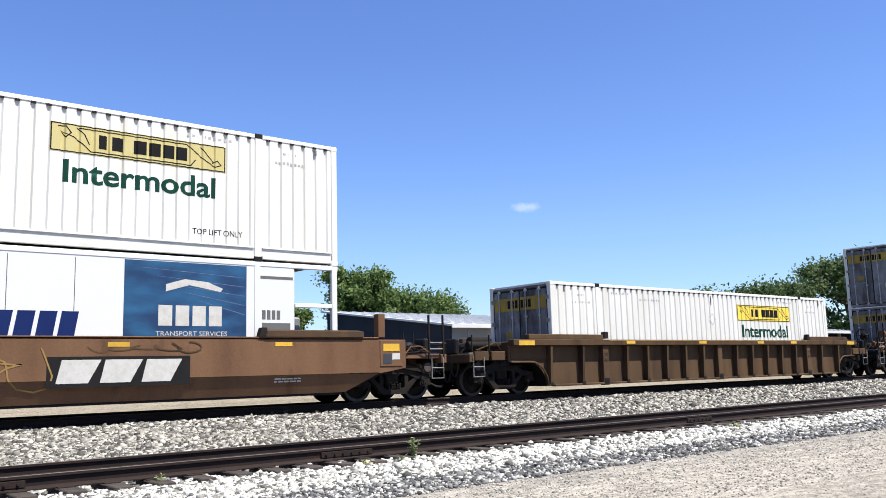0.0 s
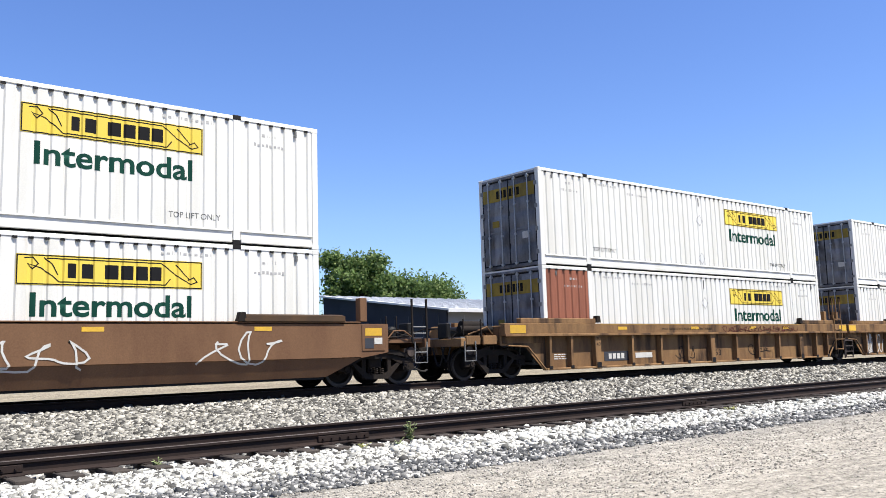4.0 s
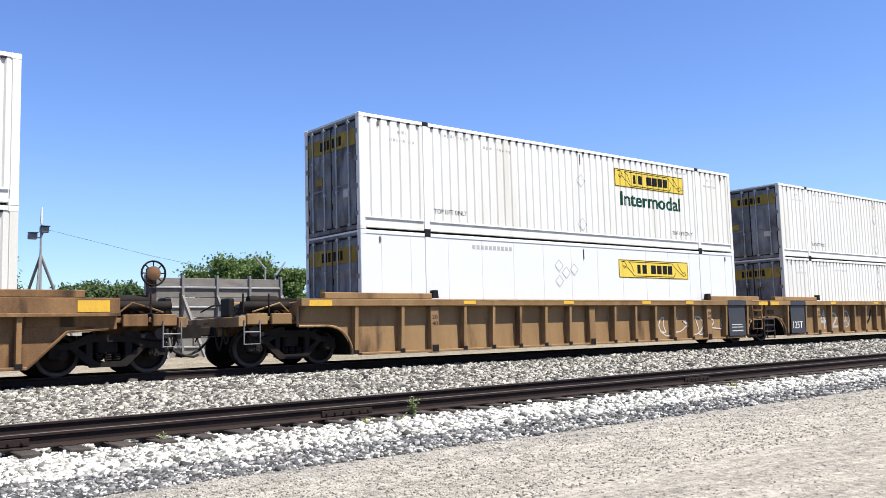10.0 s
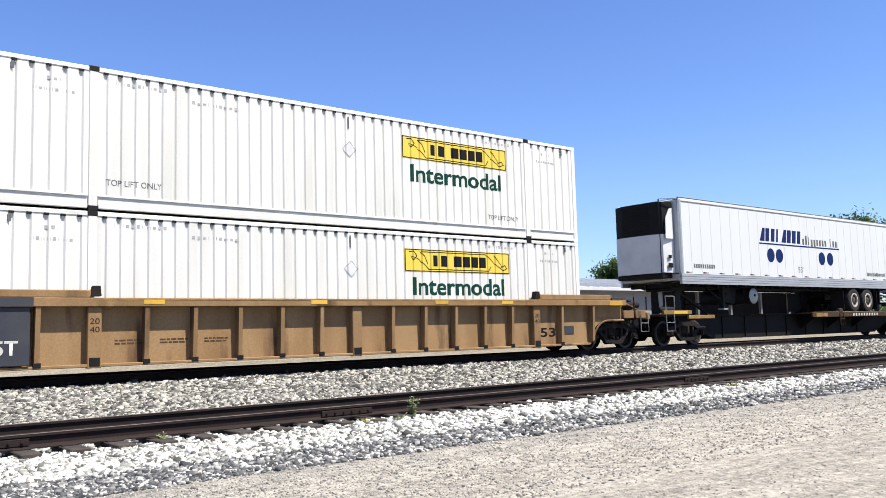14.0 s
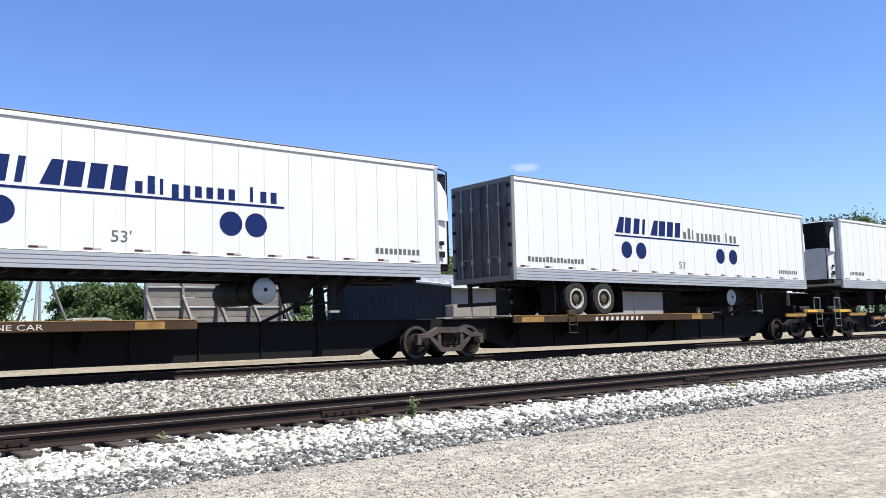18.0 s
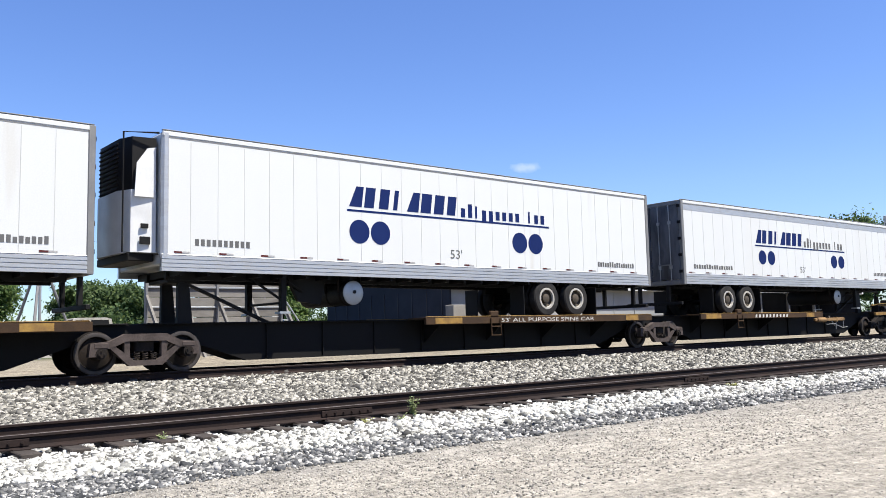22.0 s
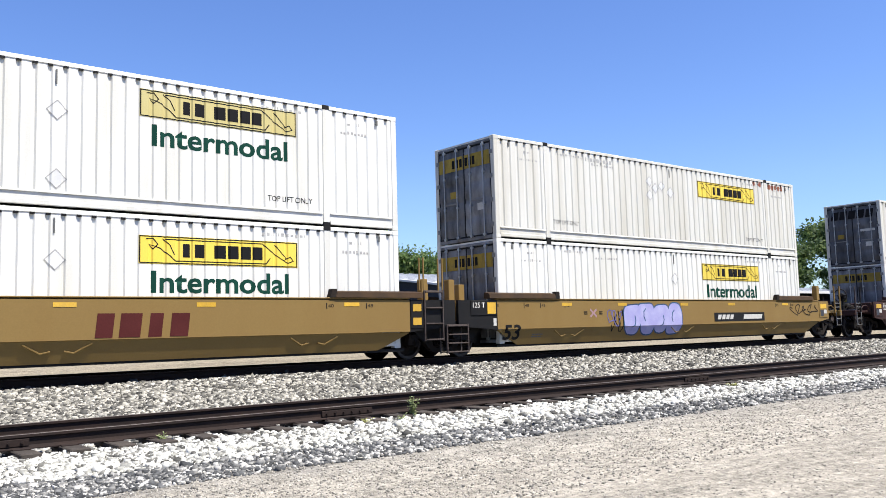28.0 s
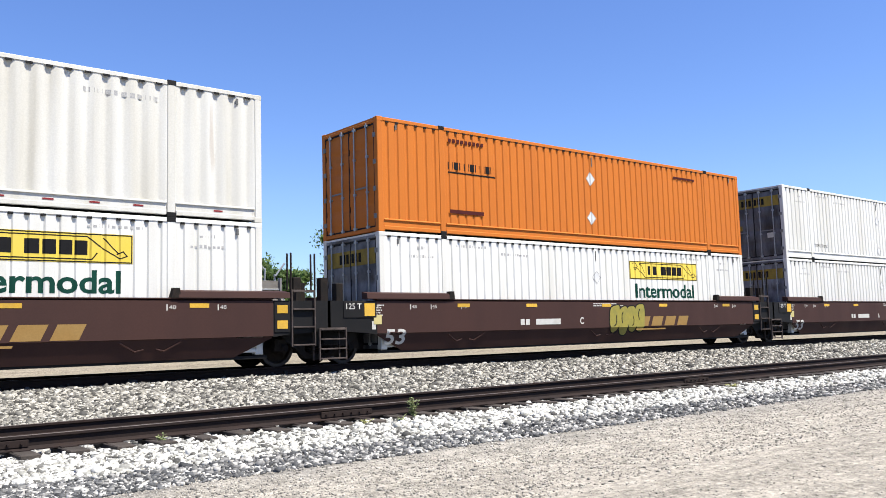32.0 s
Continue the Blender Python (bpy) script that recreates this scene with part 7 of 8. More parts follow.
        for q, y in enumerate((0.35, 0.8)):
            part("lock_rod", Shape().cyl((xr - inw * 0.03, y0 + y, z0 + 0.1), (xr - inw * 0.03, y0 + y, z1 - 0.14), 0.018, 8).box(*sorted((xr - inw * 0.05, xr)), y0 + y - 0.05, y0 + y + 0.05, z0 + 0.5, z0 + 0.62).box(*sorted((xr - inw * 0.05, xr)), y0 + y - 0.05, y0 + y + 0.05, z1 - 0.8, z1 - 0.7), GALV, d, "pale steel lock rod")
        part("handle", Shape().box(*sorted((xr - inw * 0.06, xr - inw * 0.035)), y0 + 0.35, y0 + 0.85, z0 + 0.62, z0 + 0.66), GREYFRAME, d)
        for q in range(5):
            yy = -1.19 if k == 0 else 1.19
            part("hinge", Shape().box(*sorted((xr - inw * 0.025, xr + inw * 0.02)), yy - 0.07, yy + 0.07, z0 + 0.35 + q * 0.56, z0 + 0.45 + q * 0.56, 0.008), BLACK, d)
    for y in (-0.6, 0.6):
        part("rear_leg", Shape().box(*sorted((xr, xr + inw * 0.1)), y - 0.06, y + 0.06, z0 - 0.62, z0 - 0.05, 0.01), BLACK, t)
    part("rear_bumper", Shape().box(*sorted((xr, xr + inw * 0.1)), -1.15, 1.15, z0 - 0.72, z0 - 0.62, 0.012), BLACK, t)
    # underside
    for y in (-0.55, 0.55):
        part("frame_rail", Shape().box(0.4, BOX - 0.3, y - 0.05, y + 0.05, z0 - 0.16, z0 + 0.02), BLACK, t)
    cm = cached("crossm", lambda: Shape().box(-0.04, 0.04, -1.2, 1.2, z0 - 0.1, z0 + 0.05).mesh("cross_member", BLACK))
    for k in range(26):
        part("cross_member", cm, None, t, at=(0.5 + k * 0.6, 0, 0))
    # tandem
    lx, lw, discs, slid = LOGOS[seed]
    tip = 0.32 if seed in (2, 3, 4) else 0.0     # rides with its right end a little lower
    for k, d in enumerate((12.30 - slid, 13.55 - slid)):
        x = fx(d)
        zw = 1.55 + x * math.tan(radians(tip))
        a = part("axle", Shape().cyl((x, -1.0, zw - 0.005), (x, 1.0, zw - 0.005), 0.07, 10).box(x - 0.3, x + 0.3, -0.62, -0.5, 1.62, 1.85, 0.02).box(x - 0.3, x + 0.3, 0.5, 0.62, 1.62, 1.85, 0.02), BLACK, t)
        for y in (-1.15, -0.82, 0.82, 1.15):
            ty = cached("ttyre", lambda: Shape().lathe([(0.29, -0.11), (0.33, -0.135), (0.46, -0.13), (0.495, -0.1), (0.50, -0.04), (0.50, 0.04), (0.495, 0.1), (0.46, 0.13), (0.33, 0.135), (0.29, 0.11)], (0, 0, 0), 32).mesh("tyre", RUBBER))
            w = part("tyre", ty, None, t, "worn dark truck tyre", at=(x, y, zw))
            sgn = -1 if y < 0 else 1
            rim = cached(("trim", sgn), lambda sgn=sgn: Shape().lathe([(0.29, sgn * 0.115), (0.27, sgn * 0.12), (0.26, sgn * 0.03), (0.20, sgn * 0.0), (0.13, sgn * 0.015), (0.13, sgn * 0.10), (0.06, sgn * 0.125), (0.0, sgn * 0.125)], (0, 0, 0), 28).mesh("rim", RIM))
            part("rim", rim, None, w, "bronze painted steel rim")
            part("rim_ring", cached(("tring", sgn), lambda sgn=sgn: Shape().lathe([(0.31, sgn * 0.112), (0.305, sgn * 0.135), (0.25, sgn * 0.135), (0.24, sgn * 0.08)], (0, 0, 0), 28).mesh("rim_ring", RIMRING)), None, w, "pale rim edge")
    xa, xb = span(11.5 - slid, 14.4 - slid)
    part("slider", Shape().box(xa, xb, -0.62, -0.46, 1.8, 2.0, 0.015).box(xa, xb, 0.46, 0.62, 1.8, 2.0, 0.015), BLACK, t, "tandem slider frame")
    for d in (11.4 - slid, 14.45 - slid):
        for y in (-1.25, 0.7):
            part("mud_flap", Shape().box(*sorted((fx(d) - 0.012, fx(d) + 0.012)), y, y + 0.55, 1.15, 1.95), BLACK, t, "black rubber mud flap")
    # landing gear, tank
    xg = fx(3.05)
    for y in (-0.85, 0.85):
        leg = part("landing_leg", Shape().box(xg - 0.07, xg + 0.07, y - 0.07, y + 0.07, 1.25, 2.1, 0.01), BLACK, t)
        part("foot", Shape().box(xg - 0.13, xg + 0.13, y - 0.13, y + 0.13, 1.2, 1.25), GALV, leg, "pale steel foot")
    part("leg_brace", Shape().tube([(xg, -0.85, 1.45), (xg, 0.85, 1.45)], 0.03, 6).tube([(xg, -0.85, 1.5), (fx(2.3), -0.6, 2.05)], 0.03, 6).tube([(xg, -0.85, 2.0), (fx(4.0), -0.5, 1.6)], 0.03, 6), BLACK, t)
    xt = fx(4.9)
    tank = part("fuel_tank", Shape().cyl((xt, -0.98, 1.70), (xt, 1.1, 1.70), 0.30, 22), BLACK, t, "dark cylindrical fuel tank set across")
    part("tank_end", Shape().lathe([(0.0, -0.05), (0.2, -0.04), (0.285, -0.012), (0.295, 0.0)], (xt, -0.98, 1.70), 24), GALV, tank, "pale domed tank end")
    part("filler_cap", Shape().cyl((xt, -1.05, 1.72), (xt, -1.02, 1.72), 0.045, 12), BLACK, tank)
    for y in (-0.8, -0.2):
        part("tank_strap", Shape().cyl((xt, y - 0.03, 1.70), (xt, y + 0.03, 1.70), 0.308, 22).box(xt - 0.33, xt - 0.30, y - 0.03, y + 0.03, 1.7, 2.08).box(xt + 0.30, xt + 0.33, y - 0.03, y + 0.03, 1.7, 2.08), IRON, tank)
    part("support_panel", Shape().prism([(fx(4.35), 2.08), (fx(3.3), 2.08), (fx(3.6), 1.5), (fx(4.2), 1.42)], -0.62, -0.5), BLACK, t, "black bracing plate")
    # cooling unit on the nose
    n = -1 if front < 0 else 1
    x0 = fx(0.0)
    part("nose_frame", Shape().box(*sorted((x0 - n * 0.02, x0 - n * 0.2)), -1.306, -1.16, z0 + 0.2, z1, 0.05).box(*sorted((x0 - n * 0.02, x0 - n * 0.2)), 1.16, 1.306, z0 + 0.2, z1, 0.05), ALU, t, "rounded aluminium nose corner")
    u = part("cooling_unit", Shape().prism([(x0, -1.05), (x0 + n * 0.50, -0.98), (x0 + n * 0.66, -0.6), (x0 + n * 0.66, 0.6), (x0 + n * 0.50, 0.98), (x0, 1.05)], 2.45, 3.75, "z"), WHITEREF, t, "white cooling unit cover")
    part("upper_grille", Shape().prism([(x0, -1.05), (x0 + n * 0.48, -0.98), (x0 + n * 0.62, -0.6), (x0 + n * 0.62, 0.6), (x0 + n * 0.48, 0.98), (x0, 1.05)], 3.751, 4.86, "z"), BLACK, u, "black radiator grille")
    part("side_cowl", Shape().prism([(x0 + n * 0.02, 3.6), (x0 + n * 0.46, 3.6), (x0 + n * 0.42, 4.3), (x0 + n * 0.2, 4.62), (x0 + n * 0.02, 4.66)], -1.08, -1.055), WHITEREF, u, "white side cowl")
    for k in range(11):
        part("louvre", Shape().box(*sorted((x0 + n * 0.622, x0 + n * 0.65)), -0.58, 0.58, 3.79 + k * 0.095, 3.82 + k * 0.095), IRON, u)
    for da, db, za, zb in ((0.12, 0.34, 2.62, 2.78), (0.16, 0.32, 2.95, 3.05)):
        part("control_box", Shape().box(*sorted((x0 + n * da, x0 + n * db)), -1.075, -1.04, za, zb, 0.01), BLACK, u, "black control panel")
    part("unit_base", Shape().box(*sorted((x0, x0 + n * 0.55)), -0.95, 0.95, 2.28, 2.448, 0.02), BLACK, u)
    reach = 0.5 if front > 0 else 0.67
    part("unit_guard", Shape().tube([(x0, -1.2, 4.95), (x0 + n * reach, -1.0, 4.93), (x0 + n * reach, -1.0, 2.45), (x0, -1.2, 2.42)], 0.022, 6), BLACK, t, "black guard rail")
    # markings: plain shapes
    y = -1.2875
    zz = 3.66 if front > 0 else 3.76
    w = lw * 0.5 / 8
    for k, width in enumerate((0.9, 0.72, 0.72, 0.36, 0.9, 0.82, 0.8, 0.72)):
        a = lx + 0.03 + k * w
        part("logo_block", Shape().prism([(a + w * 0.06, zz), (a + w * width, zz), (a + w * width + 0.07, zz + 0.5), (a + w * 0.06 + (0.22 if k in (0, 4) else 0.07), zz + 0.5)], y - 0.003, y), BLUE, t, "bold blue logo block")
    for k in range(13):
        if k == 9:
            continue
        a, h = lx + lw * (0.517 + 0.0362 * k), (0.24, 0.37, 0.33, 0.24, 0.24, 0.24, 0.24, 0.24, 0.24, 0.35, 0.33, 0.25, 0.25)[k]
        d = 0.09 if k in (3, 4) else 0.0
        part("name_block", Shape().prism([(a, zz - 0.02 - d), (a + lw * (0.010 if k in (2, 10) else 0.021), zz - 0.02 - d), (a + lw * (0.010 if k in (2, 10) else 0.021), zz - 0.02 + h), (a, zz - 0.02 + h)], y - 0.004, y), GREYPRINT if seed in (0, 2, 5) else BLUE, t, "thin dark block of the logo")
    part("logo_line", Shape().prism([(lx, zz - 0.12), (lx + lw, zz - 0.12), (lx + lw, zz - 0.07), (lx, zz - 0.07)], y - 0.003, y), BLUE, t)
    disc = 0.60 if seed == 4 else 0.53
    for cx in discs:
        part("logo_disc", Shape().cyl((cx, y - 0.003, zz - disc), (cx, y, zz - disc), 0.29 if seed == 4 else 0.265, 28), BLUE, t, "blue logo disc")
    words("53'", 7.75, 8.15, z0 + 0.52, z0 + 0.76, y - 0.003, GREYPRINT, t, 0.0, "length_mark", "grey length mark")
    wx = (0.6, 3.0) if front > 0 else (13.6, 15.35)
    part("marking", bars(*wx, z0 + 0.50, z0 + 0.66, 16, y - 0.003, 0.3, 0, 3, 0.3), GREYPRINT, t, "row of grey marks")
    nx = (14.1, 15.5) if front > 0 else (0.75, 2.05)
    part("marking", bars(*nx, z0 + 0.52, z0 + 0.66, 10, y - 0.003, 0.35), GREYPRINT, t, "row of grey marks")
    RIDERS.append((t, s, 0.0, tip))
    return t


# ---- spine cars ----
def spine_car(s, length, ends, deck, hitch, label, brake_gear=False, hitch_way=1):
    """One spine unit: a deep black centre beam, wheel decks and a trailer hitch. x = 0 at its left truck."""
    car = thing("spine_car", label, "rail car", "spine cars of the train")
    L = length
    la, lb = (1.2, 2.5)
    part("centre_beam", Shape().prism([(0.0, 0.62), (la, 0.60), (lb, 0.16), (L - lb, 0.16), (L - la, 0.60), (L, 0.62), (L, 1.0), (0.0, 1.0)], -0.5, 0.5), SPINE, car, "deep black steel centre beam")
    part("beam_flange", Shape().box(0.2, L - 0.2, -0.62, 0.62, 0.985, 1.02, 0.008), SPINE, car)
    for k in range(int((L - 5) / 1.5)):
        part("stiffener", cached("stiff", lambda: Shape().box(-0.012, 0.012, -0.545, -0.5, 0.2, 0.98).mesh("stiffener", SPINE)), None, car, at=(3.0 + k * 1.5, 0, 0))
    a, b = deck
    for side in (-1, 1):
        d = part("wheel_deck", Shape().box(a, b, *sorted((side * 0.60, side * 1.36)), 1.0, 1.045, 0.006).box(a, b, *sorted((side * 1.30, side * 1.38)), 0.86, 1.05, 0.01), DECKRUST, car, "brown steel wheel deck")
        part("deck_edge", Shape().box(a + 0.05, b - 0.05, *sorted((side * 1.30, side * 1.385)), 1.052, 1.07, 0.004), WORN_YELLOW, d, "worn yellow deck edge")
        for k in range(int((b - a) / 2.2)):
            part("deck_bracket", Shape().prism([(side * 0.52, 0.4), (side * 1.28, 0.92), (side * 1.28, 0.98), (side * 0.52, 0.98)], a + 0.6 + 2.2 * k, a + 0.64 + 2.2 * k, "x"), SPINE, d)
    part("deck_patch", Shape().box(a + 0.3, a + 1.2, -1.387, -1.3805, 0.88, 1.03), WORN_YELLOW, car, "yellow reflective strip")
    part("deck_patch", Shape().box(b - 1.3, b - 0.7, -1.387, -1.3805, 0.88, 1.03), WORN_YELLOW, car)
    if ends == "mid":
        words("53' ALL PURPOSE SPINE CAR" if s > 230 else "TWIN 28' - ALL PURPOSE SPINE CAR", a + 2.6, a + 6.4, 0.90, 1.01, -1.384, WHITEPRINT, car, 0.0, "stencil", "white stencilled car type")
    else:
        part("marking", bars(a + 3.4, a + 5.8, 0.89, 1.0, 10, -1.384, 0.55, 0.02), WHITEPRINT, car, "row of white marks")
    st = part("deck_step", Shape().tube([(a + 2.2, -1.40, 1.0), (a + 2.2, -1.42, 0.55), (a + 2.55, -1.42, 0.55), (a + 2.55, -1.40, 1.0)], 0.02, 6).tube([(a + 2.2, -1.42, 0.78), (a + 2.55, -1.42, 0.78)], 0.018, 6), DECKRUST, car)
    part("tie_down", Shape().box(a + 2.2, a + 2.5, -1.40, -1.3, 1.05, 1.2, 0.02), DECKRUST, car, "rusty tie-down box")
    # hitch: an A-frame that carries the kingpin
    h = hitch
    hz = 1.90 if 225 < s < 226 else 1.98
    w = hitch_way
    for y in (-0.52, 0.40):
        part("hitch_leg", Shape().prism([(h - 0.12, 1.0), (h + 0.22, 1.0), (h + 0.14, hz - 0.1), (h - 0.1, hz - 0.1)], y, y + 0.12), BLACK, car, "black hitch stand")
    part("hitch_strut", Shape().add([(h - 0.02, -0.46, hz - 0.08), (h + 0.12, -0.46, hz - 0.08), (h - w * 2.0 + 0.12, -0.46, 1.02), (h - w * 2.0 - 0.05, -0.46, 1.02), (h - 0.02, -0.36, hz - 0.08), (h + 0.12, -0.36, hz - 0.08), (h - w * 2.0 + 0.12, -0.36, 1.02), (h - w * 2.0 - 0.05, -0.36, 1.02)], [(0, 1, 2, 3), (4, 5, 6, 7), (0, 1, 5, 4), (1, 2, 6, 5), (2, 3, 7, 6), (3, 0, 4, 7)]), BLACK, car, "slanted hitch strut")
    part("hitch_plate", Shape().box(h - 0.35, h + 0.35, -0.55, 0.55, hz - 0.1, hz - 0.02, 0.015), BLACK, car)
    if brake_gear:
        def gx(d):
            return d if ends == "left" else L - d
        part("brake_bar", Shape().box(*sorted((gx(3.06), gx(4.62))), -0.86, -0.74, 0.70, 0.83, 0.015).box(*sorted((gx(3.7), gx(3.76))), -0.88, -0.72, 0.66, 0.86, 0.01), TAN, car, "tan brake beam housing")
        part("brake_cylinder", Shape().cyl((gx(4.68), -0.8, 0.75), (gx(5.35), -0.8, 0.75), 0.10, 14).cyl((gx(5.35), -0.8, 0.75), (gx(5.42), -0.8, 0.75), 0.07, 12).box(*sorted((gx(5.42), gx(5.56))), -0.86, -0.76, 0.70, 0.82, 0.02), TAN, car, "tan brake cylinder")
        for rod in (((2.8, 0.44), (3.2, 0.40), (3.7, 0.52)), ((3.1, 0.70), (3.15, 0.42)), ((3.75, 0.70), (3.78, 0.35)), ((3.9, 0.5), (4.35, 0.9)), ((3.8, 0.58), (4.6, 0.56))):
            part("brake_rod", Shape().tube([(gx(d), -0.82, z) for d, z in rod], 0.02, 5), GREYFRAME, car)
    for e, way in ((0.0, -1), (L, 1)):
        kind = "coupler" if (e == 0 and ends == "left") or (e > 0 and ends == "right") else "joint"
        if kind == "coupler":
            truck(car, e, s + e)
            part("end_platform", Shape().box(*sorted((e + way * 0.2, e + way * 1.6)), -1.3, 1.3, 0.98, 1.06, 0.01), DECKRUST, car, "end platform")
            part("end_rail", Shape().box(*sorted((e + way * 0.09, e + way * 1.63)), -1.38, -1.301, 1.04, 1.17, 0.01), OCHRE, car, "ochre edge of the end platform")
            part("end_rail", Shape().box(*sorted((e - way * 1.25, e + way * 0.26)), -1.37, -1.29, 0.89, 1.01, 0.01), WORN_YELLOW, car, "worn yellow edge beside the truck")
            part("reflector", Shape().box(*sorted((e + way * 0.35, e + way * 1.1)), -1.386, -1.3805, 1.06, 1.15), AMBER, car, "amber reflective strip")
            part("end_sill", Shape().box(*sorted((e + way * 0.1, e + way * 1.2)), -0.35, 0.35, 0.62, 0.98, 0.02), SPINE, car)
            part("grab_hoop", Shape().tube([(e + way * 1.46, -1.33, 1.17), (e + way * 1.46, -1.33, 1.64), (e + way * 0.98, -1.33, 1.64), (e + way * 0.98, -1.33, 1.17)], 0.022, 6), GREYFRAME, car, "tall steel grab hoop")
            part("sill_step", Shape().tube([(e + way * 1.5, -1.36, 1.05), (e + way * 1.5, -1.38, 0.5), (e + way * 1.06, -1.38, 0.5), (e + way * 1.06, -1.36, 1.05)], 0.02, 6).tube([(e + way * 1.5, -1.38, 0.78), (e + way * 1.06, -1.38, 0.78)], 0.016, 6), GREYFRAME, car)
            part("valve_group", Shape().cyl((e + way * 1.3, -0.9, 1.2), (e + way * 0.5, -0.9, 1.2), 0.11, 12).box(*sorted((e + way * 0.3, e + way * 0.6)), -0.8, -0.5, 1.06, 1.34, 0.02), BLACK, car, "black brake valve and reservoir")
            coupler(car, e + way * 0.95, way)
        elif way > 0:
            truck(car, e, s + e, DUSTY_IRON)
            part("joint_casting", Shape().box(e - 0.4, e + 0.4, -0.32, 0.32, 0.62, 1.0, 0.03), IRON, car)
    RIDERS.append((car, s, 0.0, 0.0))
    return car


# ---- the train, from its head towards its tail ----
def stack(s, upper, lower):
    for z, spec in ((UP, upper), (LOW, lower)):
        if spec:
            container(s=s, z=z, **spec)


def scroll(label="white ribbed container with yellow panel and green lettering", **k):
    return dict(style="narrow", label=label, **k)


def mark_53(car, x, z, y, m, h=0.34):
    words("53", x, x + 0.62, z, z + h, y, m, car, 0.02, "length_mark", "large stencilled length mark", hug=y < -1.45)


def sill_ticks(car, y, m):
    for x, w in ((-0.4, "53"), (0.75, "48"), (1.4, "45"), (2.4, "40"), (13.9, "40"), (15.0, "48")):
        words(w, x + 0.05, x + 0.2, 1.30, 1.38, y, m, car, 0.0, "stencil")
        part("tick", Shape().prism([(x, 1.27), (x + 0.025, 1.27), (x + 0.025, 1.40), (x, 1.40)], y, y + 0.002), m, car)


# first car: rusty smooth well car with a box over the refrigerated one
s = -5.21
car = well_car("smooth", RUSTBROWN, s, ("coupler", "coupler"), "rusty brown smooth-sided well car under two containers")
p = part("logo_plate", Shape().prism([(9.7, 0.56), (12.45, 0.56), (12.45, 1.14), (9.7, 1.14)], -1.506, -1.5025), BLACK, car, "black logo plate on the side")
for a in (9.86, 10.66, 11.46):
    part("logo_block", Shape().prism([(a, 0.64), (a + 0.58, 0.64), (a + 0.82, 1.08), (a + 0.10, 1.08)], -1.509, -1.5065), WHITEPRINT, p, "pale logo block")
scrawl(car, 10.6, 12.6, 1.2, 1.42, BROWN, 4, -1.5035, 5, 0.025)
scrawl(car, 7.6, 9.6, 0.5, 1.3, GOLDPRINT, 5, -1.5035, 3, 0.03)
print_lines(car, 14.4, 15.2, 0.6, 2, WHITEPRINT, -1.5035)
container(s=s, z=UP, **scroll("white ribbed container with faded yellow panel, above a refrigerated box", pale=True))
fridge_container(s, LOW)

# second car: brown ribbed well car with one box
s = 18.16
car = well_car("ribbed", BROWN, s, ("coupler", "coupler"), "dark brown ribbed well car with a single container")
stack(s, None, scroll("white ribbed container riding alone in a brown well car"))

# third car: rusty smooth with silver scrawls
s = 41.73
car = well_car("smooth", RUSTBROWN, s, ("coupler", "coupler"), "rusty brown smooth-sided well car with pale graffiti")
mark_53(car, 0.1, 0.72, -1.5035, BLACK, 0.4)
scrawl(car, 1.3, 4.2, 0.45, 1.05, WHITEPRINT, 11, -1.5035, 4, 0.05)
part("marking", bars(4.6, 7.4, 0.93, 1.12, 9, -1.5035, 0.3, 0.03), WHITEPRINT, car, "row of white marks")
scrawl(car, 5.4, 8.0, 1.1, 1.42, WHITEPRINT, 12, -1.5045, 5, 0.04)
scrawl(car, 8.4, 11.0, 0.6, 1.15, WHITEPRINT, 13, -1.5035, 4, 0.04)
scrawl(car, 13.2, 15.0, 0.6, 1.3, WHITEPRINT, 14, -1.5035, 3, 0.04)
stack(s, scroll(seed=1), scroll(seed=2))

# fourth: three tan units with deep chords
s3 = (65.35, 84.95, 104.55)
names = ("tan twin-chord well car unit with dark stencils, under two containers", "tan well car unit covered in silver and violet graffiti", "tan well car unit with slate patch and scrawled graffiti")
cars = [well_car("twin", TAN_RUST, s, e, l) for s, e, l in zip(s3, (("coupler", "joint"), ("hung", "joint"), ("hung", "coupler")), names)]
a, b, c = cars
part("marking_panel", Shape().prism([(2.5, 0.38), (3.65, 0.38), (3.65, 0.66), (2.5, 0.66)], -1.343, -1.3355), SLATE, a)
part("marking", bars(2.7, 3.5, 0.44, 0.6, 4, -1.345, 0.3).prism([(4.0, 0.44), (4.85, 0.44), (4.85, 0.6), (4.0, 0.6)], -1.345, -1.3355), WHITEPRINT, a, "row of white marks")
words("53", 8.4, 8.75, 0.42, 0.62, -1.3385, INK, a, 0.0, "length_mark")
scrawl(a, 6.2, 7.2, 0.35, 0.75, INK, 21, -1.3385, 3, 0.025)
scrawl(a, 10.6, 11.9, 0.4, 0.75, INK, 22, -1.3385, 3, 0.025)
scrawl(a, 8.7, 13.6, 1.2, 1.42, REDPRINT, 23, -1.536, 12, 0.022)
print_lines(a, 0.3, 0.9, 0.6, 3, WHITEPRINT, -1.3385)
for k, (x0, x1) in enumerate(((2.22, 3.62), (3.78, 5.08), (5.25, 6.55), (6.70, 7.90))):
    throw_up(b, x0, x1, 0.25, 1.13, SILVER, DEEP_VIOLET, PINKISH, 1 + k, -1.339)
throw_up(b, 8.24, 9.46, 0.26, 1.12, WHITEPRINT, DEEP_VIOLET, PURPLE, 7, -1.339)
scrawl(b, 0.15, 0.8, 0.3, 1.1, WHITEPRINT, 38, -1.3385, 3, 0.05)
